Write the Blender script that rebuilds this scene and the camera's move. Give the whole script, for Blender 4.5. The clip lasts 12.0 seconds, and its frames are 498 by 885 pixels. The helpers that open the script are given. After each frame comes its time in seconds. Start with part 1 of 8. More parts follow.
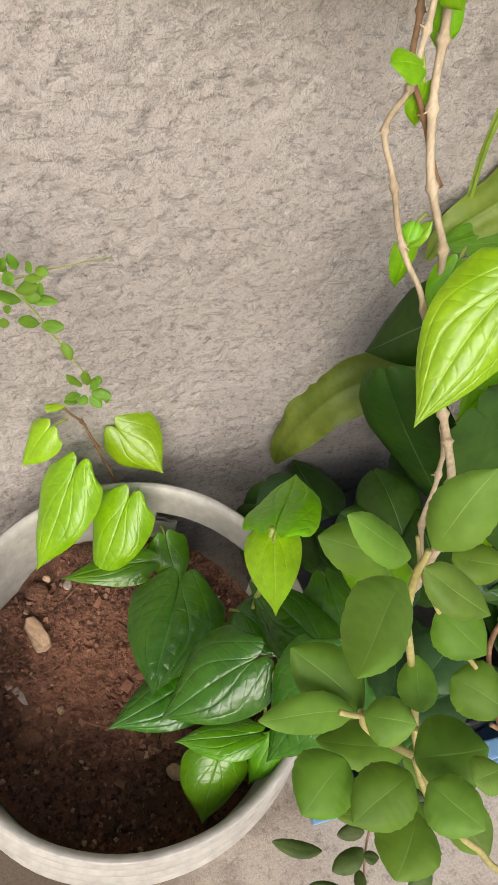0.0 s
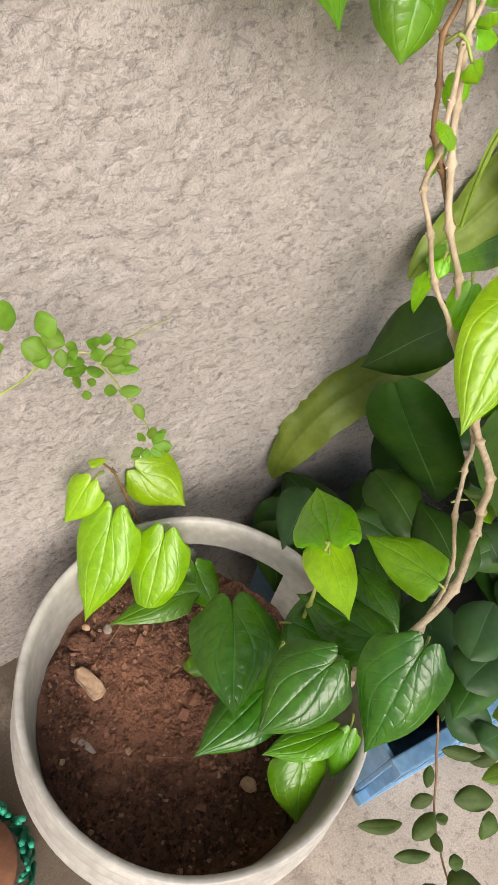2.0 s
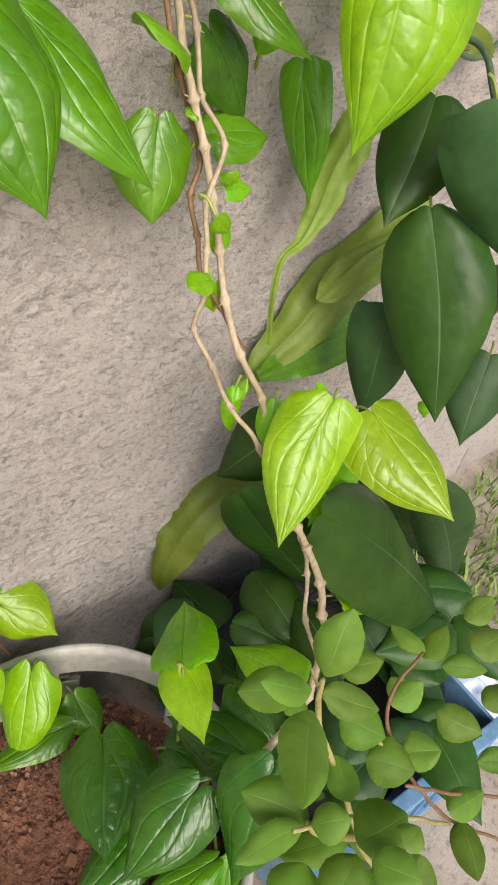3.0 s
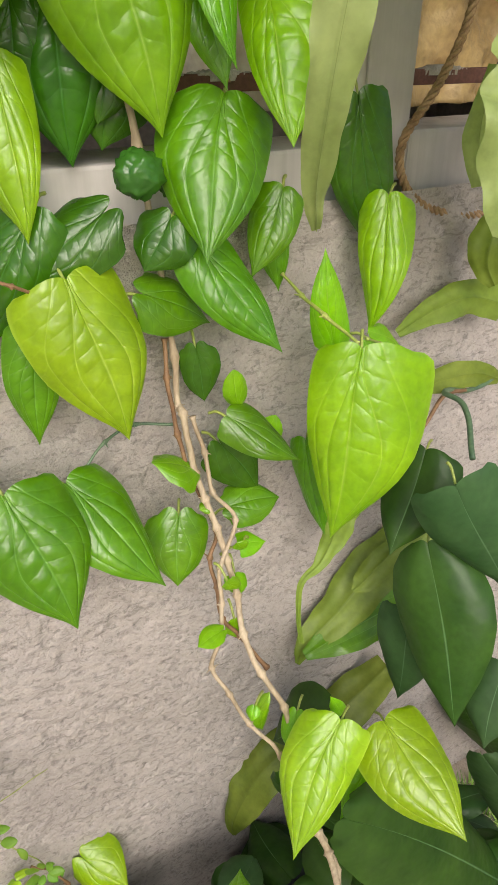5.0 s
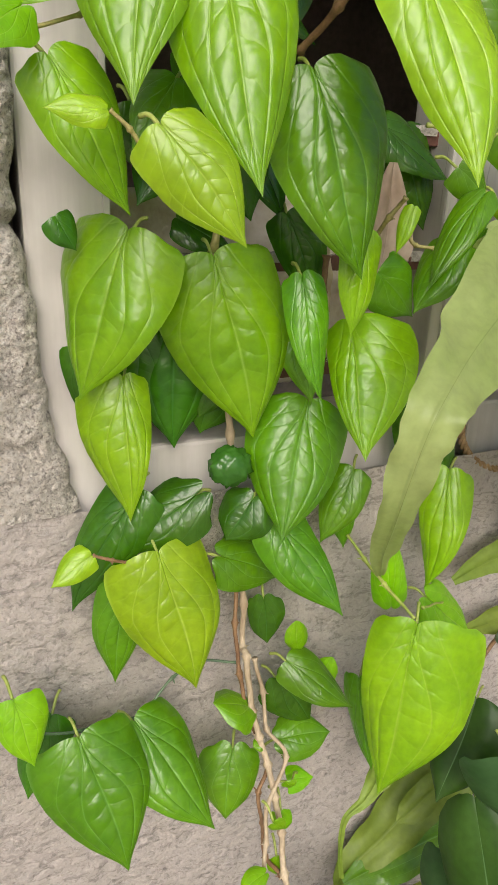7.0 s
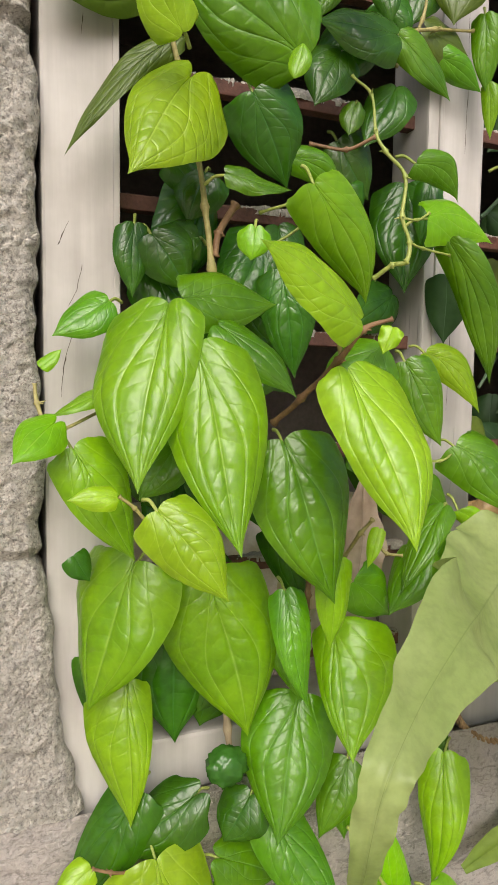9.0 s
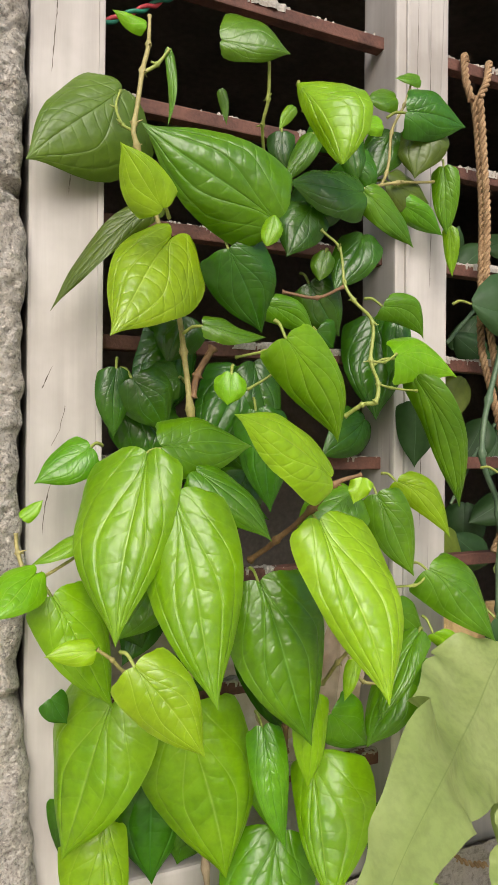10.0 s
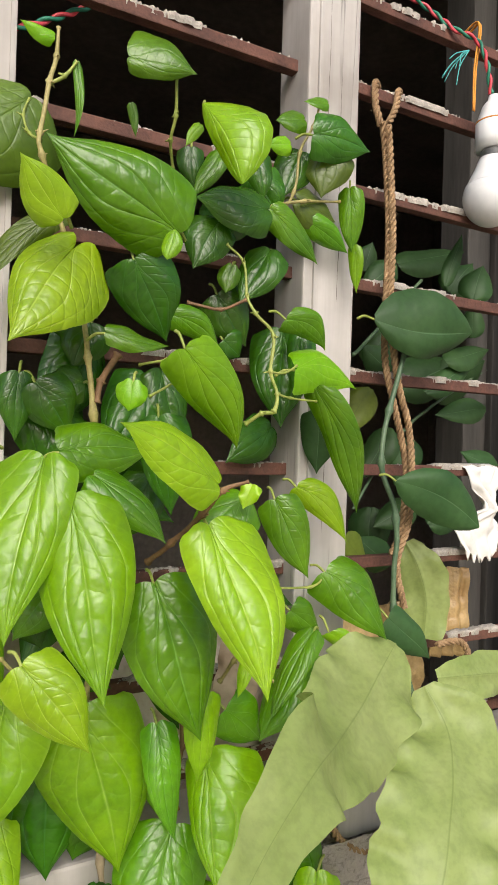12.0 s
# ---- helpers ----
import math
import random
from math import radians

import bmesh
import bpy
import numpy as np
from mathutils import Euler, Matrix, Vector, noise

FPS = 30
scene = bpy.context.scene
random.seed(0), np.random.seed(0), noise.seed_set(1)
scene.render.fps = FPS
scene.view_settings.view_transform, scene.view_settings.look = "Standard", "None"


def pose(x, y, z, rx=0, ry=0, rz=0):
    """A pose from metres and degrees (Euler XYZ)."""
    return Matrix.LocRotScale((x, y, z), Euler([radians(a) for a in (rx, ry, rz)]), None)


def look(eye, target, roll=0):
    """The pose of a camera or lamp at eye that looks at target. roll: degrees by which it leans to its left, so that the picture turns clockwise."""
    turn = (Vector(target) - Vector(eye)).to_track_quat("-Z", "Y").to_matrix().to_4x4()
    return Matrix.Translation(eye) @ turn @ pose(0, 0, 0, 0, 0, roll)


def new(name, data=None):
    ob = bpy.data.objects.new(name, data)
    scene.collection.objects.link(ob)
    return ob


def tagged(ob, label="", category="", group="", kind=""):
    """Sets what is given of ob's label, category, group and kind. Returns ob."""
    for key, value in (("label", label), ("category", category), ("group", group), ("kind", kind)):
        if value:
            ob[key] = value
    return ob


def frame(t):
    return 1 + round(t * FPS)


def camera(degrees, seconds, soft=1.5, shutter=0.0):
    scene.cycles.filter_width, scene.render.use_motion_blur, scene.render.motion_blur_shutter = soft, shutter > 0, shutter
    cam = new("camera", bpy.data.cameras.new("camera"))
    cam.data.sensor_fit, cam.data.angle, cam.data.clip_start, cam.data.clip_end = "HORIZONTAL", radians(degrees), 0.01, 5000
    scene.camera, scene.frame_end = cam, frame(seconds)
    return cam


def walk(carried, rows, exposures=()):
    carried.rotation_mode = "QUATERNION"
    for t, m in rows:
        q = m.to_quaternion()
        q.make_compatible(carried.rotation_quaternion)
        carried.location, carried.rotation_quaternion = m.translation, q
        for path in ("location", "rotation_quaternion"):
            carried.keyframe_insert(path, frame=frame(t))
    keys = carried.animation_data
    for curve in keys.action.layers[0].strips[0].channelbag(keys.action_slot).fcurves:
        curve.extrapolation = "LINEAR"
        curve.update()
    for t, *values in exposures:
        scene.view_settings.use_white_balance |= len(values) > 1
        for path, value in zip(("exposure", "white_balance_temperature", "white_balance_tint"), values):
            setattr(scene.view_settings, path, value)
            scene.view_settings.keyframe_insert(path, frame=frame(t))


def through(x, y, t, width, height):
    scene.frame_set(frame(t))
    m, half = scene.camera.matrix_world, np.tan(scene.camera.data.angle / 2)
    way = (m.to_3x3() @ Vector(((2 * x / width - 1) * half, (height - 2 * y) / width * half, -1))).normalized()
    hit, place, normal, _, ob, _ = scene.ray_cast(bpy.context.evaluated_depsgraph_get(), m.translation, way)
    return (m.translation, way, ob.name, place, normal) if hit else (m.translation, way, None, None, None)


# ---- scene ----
cam = camera(41.1, 12.0)
PATH = [
    (0, (-0.078, -0.373, 0.78), (0.572, 0.691, -0.784), 14.3),
    (0.5, (-0.122, -0.326, 0.749), (0.691, 0.657, -0.791), 19.3),
    (1, (-0.186, -0.304, 0.75), (0.817, 0.462, -0.802), 21.2),
    (1.5, (-0.201, -0.313, 0.772), (0.771, 0.517, -0.766), 19.7),
    (2, (-0.184, -0.329, 0.803), (0.743, 0.603, -0.704), 16.0),
    (2.5, (-0.138, -0.354, 0.827), (0.886, 0.622, -0.587), 12.2),
    (3, (-0.102, -0.371, 0.849), (0.996, 0.649, -0.476), 11.1),
    (3.5, (-0.079, -0.373, 0.888), (0.987, 0.823, -0.31), 4.6),
    (5.5, (-0.02, -0.413, 1.055), (0.783, 1.121, 0.054), 0.1),
    (6, (-0.02, -0.408, 1.076), (0.755, 1.188, 0.152), -0.6),
    (6.5, (-0.025, -0.407, 1.102), (0.771, 1.256, 0.325), 1.4),
    (7, (-0.034, -0.4, 1.133), (0.732, 1.296, 0.399), 2.5),
    (9, (-0.032, -0.442, 1.22), (0.712, 1.406, 1.046), 0.7),
    (9.5, (-0.032, -0.448, 1.255), (0.731, 1.4, 1.199), 0.7),
    (10, (-0.033, -0.454, 1.272), (0.759, 1.382, 1.279), 0.5),
    (10.5, (-0.037, -0.461, 1.283), (0.755, 1.374, 1.334), 0.6),
    (11, (-0.023, -0.469, 1.285), (0.836, 1.337, 1.334), 0.7),
    (11.5, (-0.01, -0.479, 1.281), (0.94, 1.28, 1.332), 1.6),
    (12, (-0.013, -0.482, 1.277), (0.932, 1.28, 1.287), 1.7),
]
walk(cam, [(t, look(eye, target, roll)) for t, eye, target, roll in PATH], [(0, 0.06), (0.5, 0.18), (1, 0.24), (2, 0.22), (2.5, 0.10), (5.5, -0.02), (7, -0.10), (9, -0.08), (12, -0.04)])

# ---- world, sun, exposure ----
world = bpy.data.worlds.new("world")
world.use_nodes = True
scene.world = world
wn = world.node_tree
sky = wn.nodes.new("ShaderNodeTexSky")
sky.sky_type, sky.sun_disc = "NISHITA", False
sky.sun_elevation, sky.sun_rotation = radians(36), radians(199)
sky.dust_density = 4.0
wn.links.new(sky.outputs[0], wn.nodes["Background"].inputs[0])
wn.nodes["Background"].inputs[1].default_value = 0.15
sun = new("sun", bpy.data.lights.new("sun", "SUN"))
sun.data.energy, sun.data.angle, sun.data.color = 2.7, radians(42), (1.0, 0.98, 0.95)
sun.matrix_world = look((-1.1, -3.4, 3.4), (0.1, 0, 0.8))


# ---- materials ----
def material(name):
    m = bpy.data.materials.new(name)
    m.use_nodes = True
    return m, m.node_tree, m.node_tree.nodes["Principled BSDF"]


def node(tree, kind, **inputs):
    n = tree.nodes.new(kind)
    for k, v in inputs.items():
        n.inputs[k.replace("_", " ")].default_value = v
    return n


def ramp(tree, source, stops):
    n = tree.nodes.new("ShaderNodeValToRGB")
    while len(n.color_ramp.elements) < len(stops):
        n.color_ramp.elements.new(0.5)
    for e, (p, c) in zip(n.color_ramp.elements, stops):
        e.position, e.color = p, (*c, 1) if len(c) == 3 else c
    tree.links.new(source, n.inputs[0])
    return n.outputs[0]


def grey(v):
    return (v, v, v)


def mixed(tree, kind, factor, a, b):
    n = tree.nodes.new("ShaderNodeMix")
    n.data_type, n.blend_type = "RGBA", kind
    for sock, v in ((n.inputs[0], factor), (n.inputs[6], a), (n.inputs[7], b)):
        if hasattr(v, "links"):
            tree.links.new(v, sock)
        else:
            sock.default_value = v if isinstance(v, float) else (*v, 1)
    return n.outputs[2]


def place(tree, scale=(1, 1, 1), turn=(0, 0, 0), which="Object"):
    c = tree.nodes.new("ShaderNodeTexCoord")
    m = tree.nodes.new("ShaderNodeMapping")
    m.inputs["Scale"].default_value, m.inputs["Rotation"].default_value = scale, turn
    tree.links.new(c.outputs[which], m.inputs[0])
    return m.outputs[0]


def noisy(tree, where, scale, detail=4.0, rough=0.55, distort=0.0):
    n = node(tree, "ShaderNodeTexNoise", Scale=scale, Detail=detail, Roughness=rough, Distortion=distort)
    if where:
        tree.links.new(where, n.inputs["Vector"])
    return n.outputs["Fac"]


def bumped(tree, shader, heights):
    last = None
    for height, strength, distance in heights:
        b = node(tree, "ShaderNodeBump", Strength=strength, Distance=distance)
        tree.links.new(height, b.inputs["Height"])
        if last:
            tree.links.new(last, b.inputs["Normal"])
        last = b.outputs[0]
    tree.links.new(last, shader.inputs["Normal"])


def simple(name, dark, light, scale, rough, bump=0.3, dist=0.001, stretch=(1, 1, 1), metal=0.0, fine=8.0):
    m, t, p = material(name)
    w = place(t, stretch)
    n1, n2 = noisy(t, w, scale, 5), noisy(t, w, scale * fine, 4)
    c = ramp(t, n1, [(0.3, dark), (0.7, light)])
    c = mixed(t, "OVERLAY", 0.35, c, ramp(t, n2, [(0.25, grey(0.25)), (0.75, grey(0.75))]))
    t.links.new(c, p.inputs["Base Color"])
    p.inputs["Roughness"].default_value, p.inputs["Metallic"].default_value = rough, metal
    bumped(t, p, [(n1, bump, dist * 3), (n2, bump, dist)])
    return m


def crease(t):
    """Distance from the midrib, 0 to 1, by the leaf's own layout."""
    uv = t.nodes.new("ShaderNodeUVMap")
    uv.uv_map = "UVMap"
    sep = t.nodes.new("ShaderNodeSeparateXYZ")
    t.links.new(uv.outputs[0], sep.inputs[0])
    a = node(t, "ShaderNodeMath")
    a.operation = "SUBTRACT"
    a.inputs[1].default_value = 0.5
    t.links.new(sep.outputs[0], a.inputs[0])
    b = t.nodes.new("ShaderNodeMath")
    b.operation = "ABSOLUTE"
    t.links.new(a.outputs[0], b.inputs[0])
    d = t.nodes.new("ShaderNodeMath")
    d.operation = "MULTIPLY"
    d.inputs[1].default_value = 2.0
    t.links.new(b.outputs[0], d.inputs[0])
    return d.outputs[0]


def leaf_material(name, dark, light, gloss, vein, veined=True, through=0.3, midrib=False):
    m, t, p = material(name)
    info = t.nodes.new("ShaderNodeObjectInfo")
    w = place(t)
    patchy = noisy(t, w, 22, 4)
    spots = noisy(t, w, 160, 3)
    c = ramp(t, patchy, [(0.3, dark), (0.72, light)])
    shift = t.nodes.new("ShaderNodeHueSaturation")
    for sock, lo, hi in (("Hue", 0.487, 0.505), ("Value", 0.82, 1.15)):
        r = node(t, "ShaderNodeMapRange", To_Min=lo, To_Max=hi)
        t.links.new(info.outputs["Random"], r.inputs[0])
        t.links.new(r.outputs[0], shift.inputs[sock])
    t.links.new(c, shift.inputs["Color"])
    c = mixed(t, "MULTIPLY", 0.35, shift.outputs[0], ramp(t, spots, [(0.35, grey(0.6)), (0.6, grey(1.0))]))
    height = [(spots, 0.12, 0.0006)]
    if veined:
        uv = t.nodes.new("ShaderNodeUVMap")
        uv.uv_map = "UVMap"
        sep = t.nodes.new("ShaderNodeSeparateXYZ")
        t.links.new(uv.outputs[0], sep.inputs[0])
        d = crease(t)
        line = ramp(t, d, [(0.0, grey(1)), (0.03, grey(0)), (0.342, grey(0)), (0.36, grey(0.8)), (0.378, grey(0)), (0.685, grey(0)), (0.702, grey(0.5)), (0.718, grey(0)), (0.97, grey(0)), (1.0, grey(0.6))])
        # fine side veins that climb outward from the midrib
        climb = t.nodes.new("ShaderNodeMath")
        climb.operation = "MULTIPLY_ADD"
        climb.inputs[1].default_value = -0.22
        t.links.new(d, climb.inputs[0])
        stray = node(t, "ShaderNodeMath")
        stray.operation = "MULTIPLY_ADD"
        stray.inputs[1].default_value = 0.2
        t.links.new(patchy, stray.inputs[0])
        t.links.new(sep.outputs[1], stray.inputs[2])
        t.links.new(stray.outputs[0], climb.inputs[2])
        comb = t.nodes.new("ShaderNodeMath")
        comb.operation = "MULTIPLY"
        comb.inputs[1].default_value = 9.0
        t.links.new(climb.outputs[0], comb.inputs[0])
        frac = t.nodes.new("ShaderNodeMath")
        frac.operation = "PINGPONG"
        frac.inputs[1].default_value = 0.5
        t.links.new(comb.outputs[0], frac.inputs[0])
        fine = ramp(t, frac.outputs[0], [(0.0, grey(0.45)), (0.09, grey(0))])
        net = mixed(t, "LIGHTEN", 0.3, line, fine)
        f = t.nodes.new("ShaderNodeMath")
        f.operation = "MULTIPLY"
        f.inputs[1].default_value = 0.34
        t.links.new(net, f.inputs[0])
        c = mixed(t, "MIX", f.outputs[0], c, vein)
        # small leaves are smoother: their quilting grows with the leaf
        pillow = ramp(t, frac.outputs[0], [(0.0, grey(0)), (0.14, grey(0.65)), (0.3, grey(0.92)), (0.5, grey(1.0))])
        arcs = ramp(t, d, [(0.0, grey(1)), (0.07, grey(0)), (0.30, grey(0)), (0.36, grey(0.9)), (0.42, grey(0)), (0.65, grey(0)), (0.70, grey(0.7)), (0.75, grey(0))])
        age = t.nodes.new("ShaderNodeUVMap")
        age.uv_map = "Grown"
        grown = ramp(t, age.outputs[0], [(0.0, grey(0.0)), (1.0, grey(1.0))])
        height.append((mixed(t, "MULTIPLY", 1.0, arcs, grown), 0.32, -0.0012))
        height.append((net, 0.3, -0.0008))
        height.append((mixed(t, "MULTIPLY", 1.0, pillow, mixed(t, "MULTIPLY", 1.0, ramp(t, noisy(t, w, 30, 2), [(0.35, grey(0.25)), (0.6, grey(1.0))]), grown)), 0.5, 0.0009))
        height.append((noisy(t, w, 80, 2, 0.5), 0.5, 0.0030))
    if midrib:
        height.append((noisy(t, place(t), 45, 2, 0.5), 0.5, 0.004))
        c = mixed(t, "MIX", ramp(t, crease(t), [(0.0, grey(0.55)), (0.022, grey(0))]), c, vein)
    t.links.new(c, p.inputs["Base Color"])
    p.inputs["Roughness"].default_value = gloss
    p.inputs["Specular IOR Level"].default_value = 0.6 if veined else 0.35
    p.inputs["Coat Weight"].default_value, p.inputs["Coat Roughness"].default_value = (0.14, 0.34) if veined else (0.0, 0.3)
    bumped(t, p, height)
    tr = t.nodes.new("ShaderNodeBsdfTranslucent")
    bright = mixed(t, "MULTIPLY", 1.0, c, (1.25, 1.3, 0.7))
    t.links.new(bright, tr.inputs[0])
    mix = t.nodes.new("ShaderNodeMixShader")
    mix.inputs[0].default_value = through
    t.links.new(p.outputs[0], mix.inputs[1])
    t.links.new(tr.outputs[0], mix.inputs[2])
    t.links.new(mix.outputs[0], t.nodes["Material Output"].inputs[0])
    return m


TONE = {
    "young": leaf_material("young_leaf", (0.22, 0.42, 0.002), (0.34, 0.55, 0.008), 0.31, (0.62, 0.78, 0.16)),
    "lime": leaf_material("lime_leaf", (0.175, 0.375, 0.0005), (0.265, 0.49, 0.002), 0.30, (0.46, 0.62, 0.10)),
    "light": leaf_material("light_leaf", (0.145, 0.39, 0.0005), (0.235, 0.52, 0.002), 0.30, (0.46, 0.68, 0.14)),
    "mid": leaf_material("green_leaf", (0.066, 0.215, 0.001), (0.132, 0.335, 0.003), 0.28, (0.24, 0.50, 0.12)),
    # deep green leaves; also stands in for shade on leaves set far back
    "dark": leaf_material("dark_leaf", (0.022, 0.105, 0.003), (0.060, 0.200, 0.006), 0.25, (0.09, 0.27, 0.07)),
    # olive tone for leaves seen backlit or from beneath, their shade in the colour
    "shade": leaf_material("shaded_olive_leaf", (0.075, 0.14, 0.008), (0.12, 0.20, 0.014), 0.4, (0.10, 0.18, 0.03)),
    # dull green, darkened further for the shade under dense plants
    "dull": leaf_material("dull_leaf", (0.026, 0.074, 0.020), (0.050, 0.112, 0.034), 0.5, (0.14, 0.25, 0.13), veined=False, through=0.2, midrib=True),
    "olive": leaf_material("olive_frond", (0.13, 0.20, 0.02), (0.215, 0.29, 0.043), 0.5, (0.10, 0.15, 0.03), veined=False, through=0.2, midrib=True),
    "pale": leaf_material("pale_frond", (0.275, 0.38, 0.11), (0.405, 0.505, 0.19), 0.42, (0.16, 0.22, 0.05), veined=False, midrib=True),
    "herb": leaf_material("herb_leaf", (0.062, 0.140, 0.008), (0.130, 0.250, 0.020), 0.6, (0.20, 0.33, 0.09), veined=False, midrib=True),
    "soft": leaf_material("soft_herb_leaf", (0.11, 0.22, 0.022), (0.19, 0.33, 0.05), 0.6, (0.30, 0.45, 0.14), veined=False, midrib=True),
    # dark green climber leaf with foliage shade worked into the colour
    "broad": leaf_material("broad_leaf", (0.019, 0.066, 0.007), (0.046, 0.116, 0.014), 0.42, (0.16, 0.30, 0.13), veined=False, through=0.2, midrib=True),
    "trail": leaf_material("trailing_leaf", (0.045, 0.080, 0.014), (0.085, 0.130, 0.028), 0.6, (0.12, 0.17, 0.05), veined=False, midrib=True),
    "dry": leaf_material("dry_sheath", (0.40, 0.30, 0.21), (0.62, 0.52, 0.41), 0.75, (0.22, 0.16, 0.10), veined=False, midrib=True),
    "tiny": leaf_material("sprig_leaflet", (0.11, 0.25, 0.02), (0.20, 0.36, 0.04), 0.5, (0.24, 0.4, 0.14), veined=False),
}

STEM = simple("stem_bark", (0.27, 0.20, 0.12), (0.52, 0.42, 0.29), 60, 0.7, 0.5, 0.0006, (1, 1, 0.3))
STEM_TAN = simple("tan_green_stem", (0.24, 0.21, 0.06), (0.42, 0.36, 0.15), 60, 0.55, 0.4, 0.0005)
STEM_GREEN = simple("green_stem", (0.20, 0.26, 0.04), (0.36, 0.40, 0.10), 60, 0.5, 0.3, 0.0004)
STEM_BROWN = simple("brown_stem", (0.13, 0.065, 0.03), (0.26, 0.15, 0.07), 60, 0.65, 0.4, 0.0005)
STEM_DULL = simple("dull_stem", (0.05, 0.10, 0.05), (0.11, 0.17, 0.09), 50, 0.5, 0.3, 0.0004)


def plaster(name, dark, light, bump, pits=0.5):
    m, t, p = material(name)
    w = place(t)
    sweep = place(t, (16, 16, 52), (0, radians(22), 0))
    n1 = noisy(t, w, 3.5, 5)
    n2 = noisy(t, w, 170, 5, 0.68)
    n3 = noisy(t, sweep, 3.2, 4, 0.58, 1.6)
    n4 = noisy(t, w, 420, 4, 0.75)
    n5 = noisy(t, place(t, (1, 1, 1.5), (0, radians(18), 0)), 150, 2.5, 0.55, 0.6)
    c = ramp(t, n1, [(0.3, dark), (0.7, light)])
    # shade in strokes and pits is painted in, from the bump's own noises
    c = mixed(t, "MULTIPLY", pits, c, ramp(t, n3, [(0.38, grey(0.4)), (0.45, grey(1.0))]))
    c = mixed(t, "MULTIPLY", pits, c, ramp(t, n2, [(0.38, grey(0.4)), (0.45, grey(1.0))]))
    c = mixed(t, "OVERLAY", 0.2, c, ramp(t, n4, [(0.3, grey(0.2)), (0.7, grey(0.8))]))
    t.links.new(c, p.inputs["Base Color"])
    p.inputs["Roughness"].default_value = 0.92
    p.inputs["Specular IOR Level"].default_value = 0.2
    bumped(t, p, [(n5, bump * 0.35, 0.0022), (n3, bump * 0.4, 0.0022), (n2, bump * 1.0, 0.0042), (n4, bump * 0.8, 0.0016)])
    return m


PLASTER = plaster("plaster", (0.410, 0.366, 0.332), (0.515, 0.464, 0.428), 1.0, 0.44)
CONCRETE = plaster("rough_concrete", (0.37, 0.33, 0.288), (0.48, 0.43, 0.38), 0.95, 0.45)


def grit_concrete():
    m, t, p = material("gritty_concrete")
    w = place(t)
    n1, n2, n3 = noisy(t, w, 12, 4), noisy(t, w, 210, 6, 0.8), noisy(t, w, 430, 4, 0.75)
    c = ramp(t, n1, [(0.3, (0.62, 0.565, 0.49)), (0.7, (0.80, 0.735, 0.65))])
    # hollows between grains darkened in the colour, as shade would do
    c = mixed(t, "MULTIPLY", 0.8, c, ramp(t, n2, [(0.36, grey(0.45)), (0.50, grey(1.0))]))
    c = mixed(t, "MULTIPLY", 0.6, c, ramp(t, n3, [(0.38, grey(0.55)), (0.47, grey(1.0))]))
    c = mixed(t, "OVERLAY", 0.6, c, ramp(t, n3, [(0.3, grey(0.2)), (0.7, grey(0.8))]))
    t.links.new(c, p.inputs["Base Color"])
    p.inputs["Roughness"].default_value = 0.95
    bumped(t, p, [(n2, 1.0, 0.006), (n3, 1.0, 0.004)])
    return m


GRIT = grit_concrete()


def cement_floor():
    """Tan cement with dark damp dirt in patches."""
    m, t, p = material("cement_floor")
    w = place(t)
    n1, n2, n3, n4 = noisy(t, w, 6, 5), noisy(t, w, 90, 6, 0.7), noisy(t, w, 420, 3, 0.7), noisy(t, w, 4.2, 7, 0.65)
    c = ramp(t, n1, [(0.3, (0.30, 0.245, 0.195)), (0.7, (0.50, 0.42, 0.345))])
    c = mixed(t, "MULTIPLY", 0.6, c, ramp(t, n2, [(0.35, grey(0.3)), (0.47, grey(1.0))]))
    # damp earth washed out round the netted pot
    far = t.nodes.new("ShaderNodeVectorMath")
    far.operation = "DISTANCE"
    far.inputs[1].default_value = (-0.24, -0.22, 0.0)
    t.links.new(w, far.inputs[0])
    add = t.nodes.new("ShaderNodeMath")
    add.operation = "MULTIPLY_ADD"
    add.inputs[1].default_value = -1.1
    t.links.new(far.outputs["Value"], add.inputs[0])
    t.links.new(n4, add.inputs[2])
    c = mixed(t, "MIX", ramp(t, add.outputs[0], [(0.10, grey(0.0)), (0.24, grey(0.9))]), c, (0.095, 0.068, 0.045))
    c = mixed(t, "OVERLAY", 0.35, c, ramp(t, n3, [(0.3, grey(0.2)), (0.7, grey(0.8))]))
    t.links.new(c, p.inputs["Base Color"])
    p.inputs["Roughness"].default_value = 0.9
    bumped(t, p, [(n2, 0.4, 0.004), (n3, 0.4, 0.0015)])
    return m


FLOOR = cement_floor()


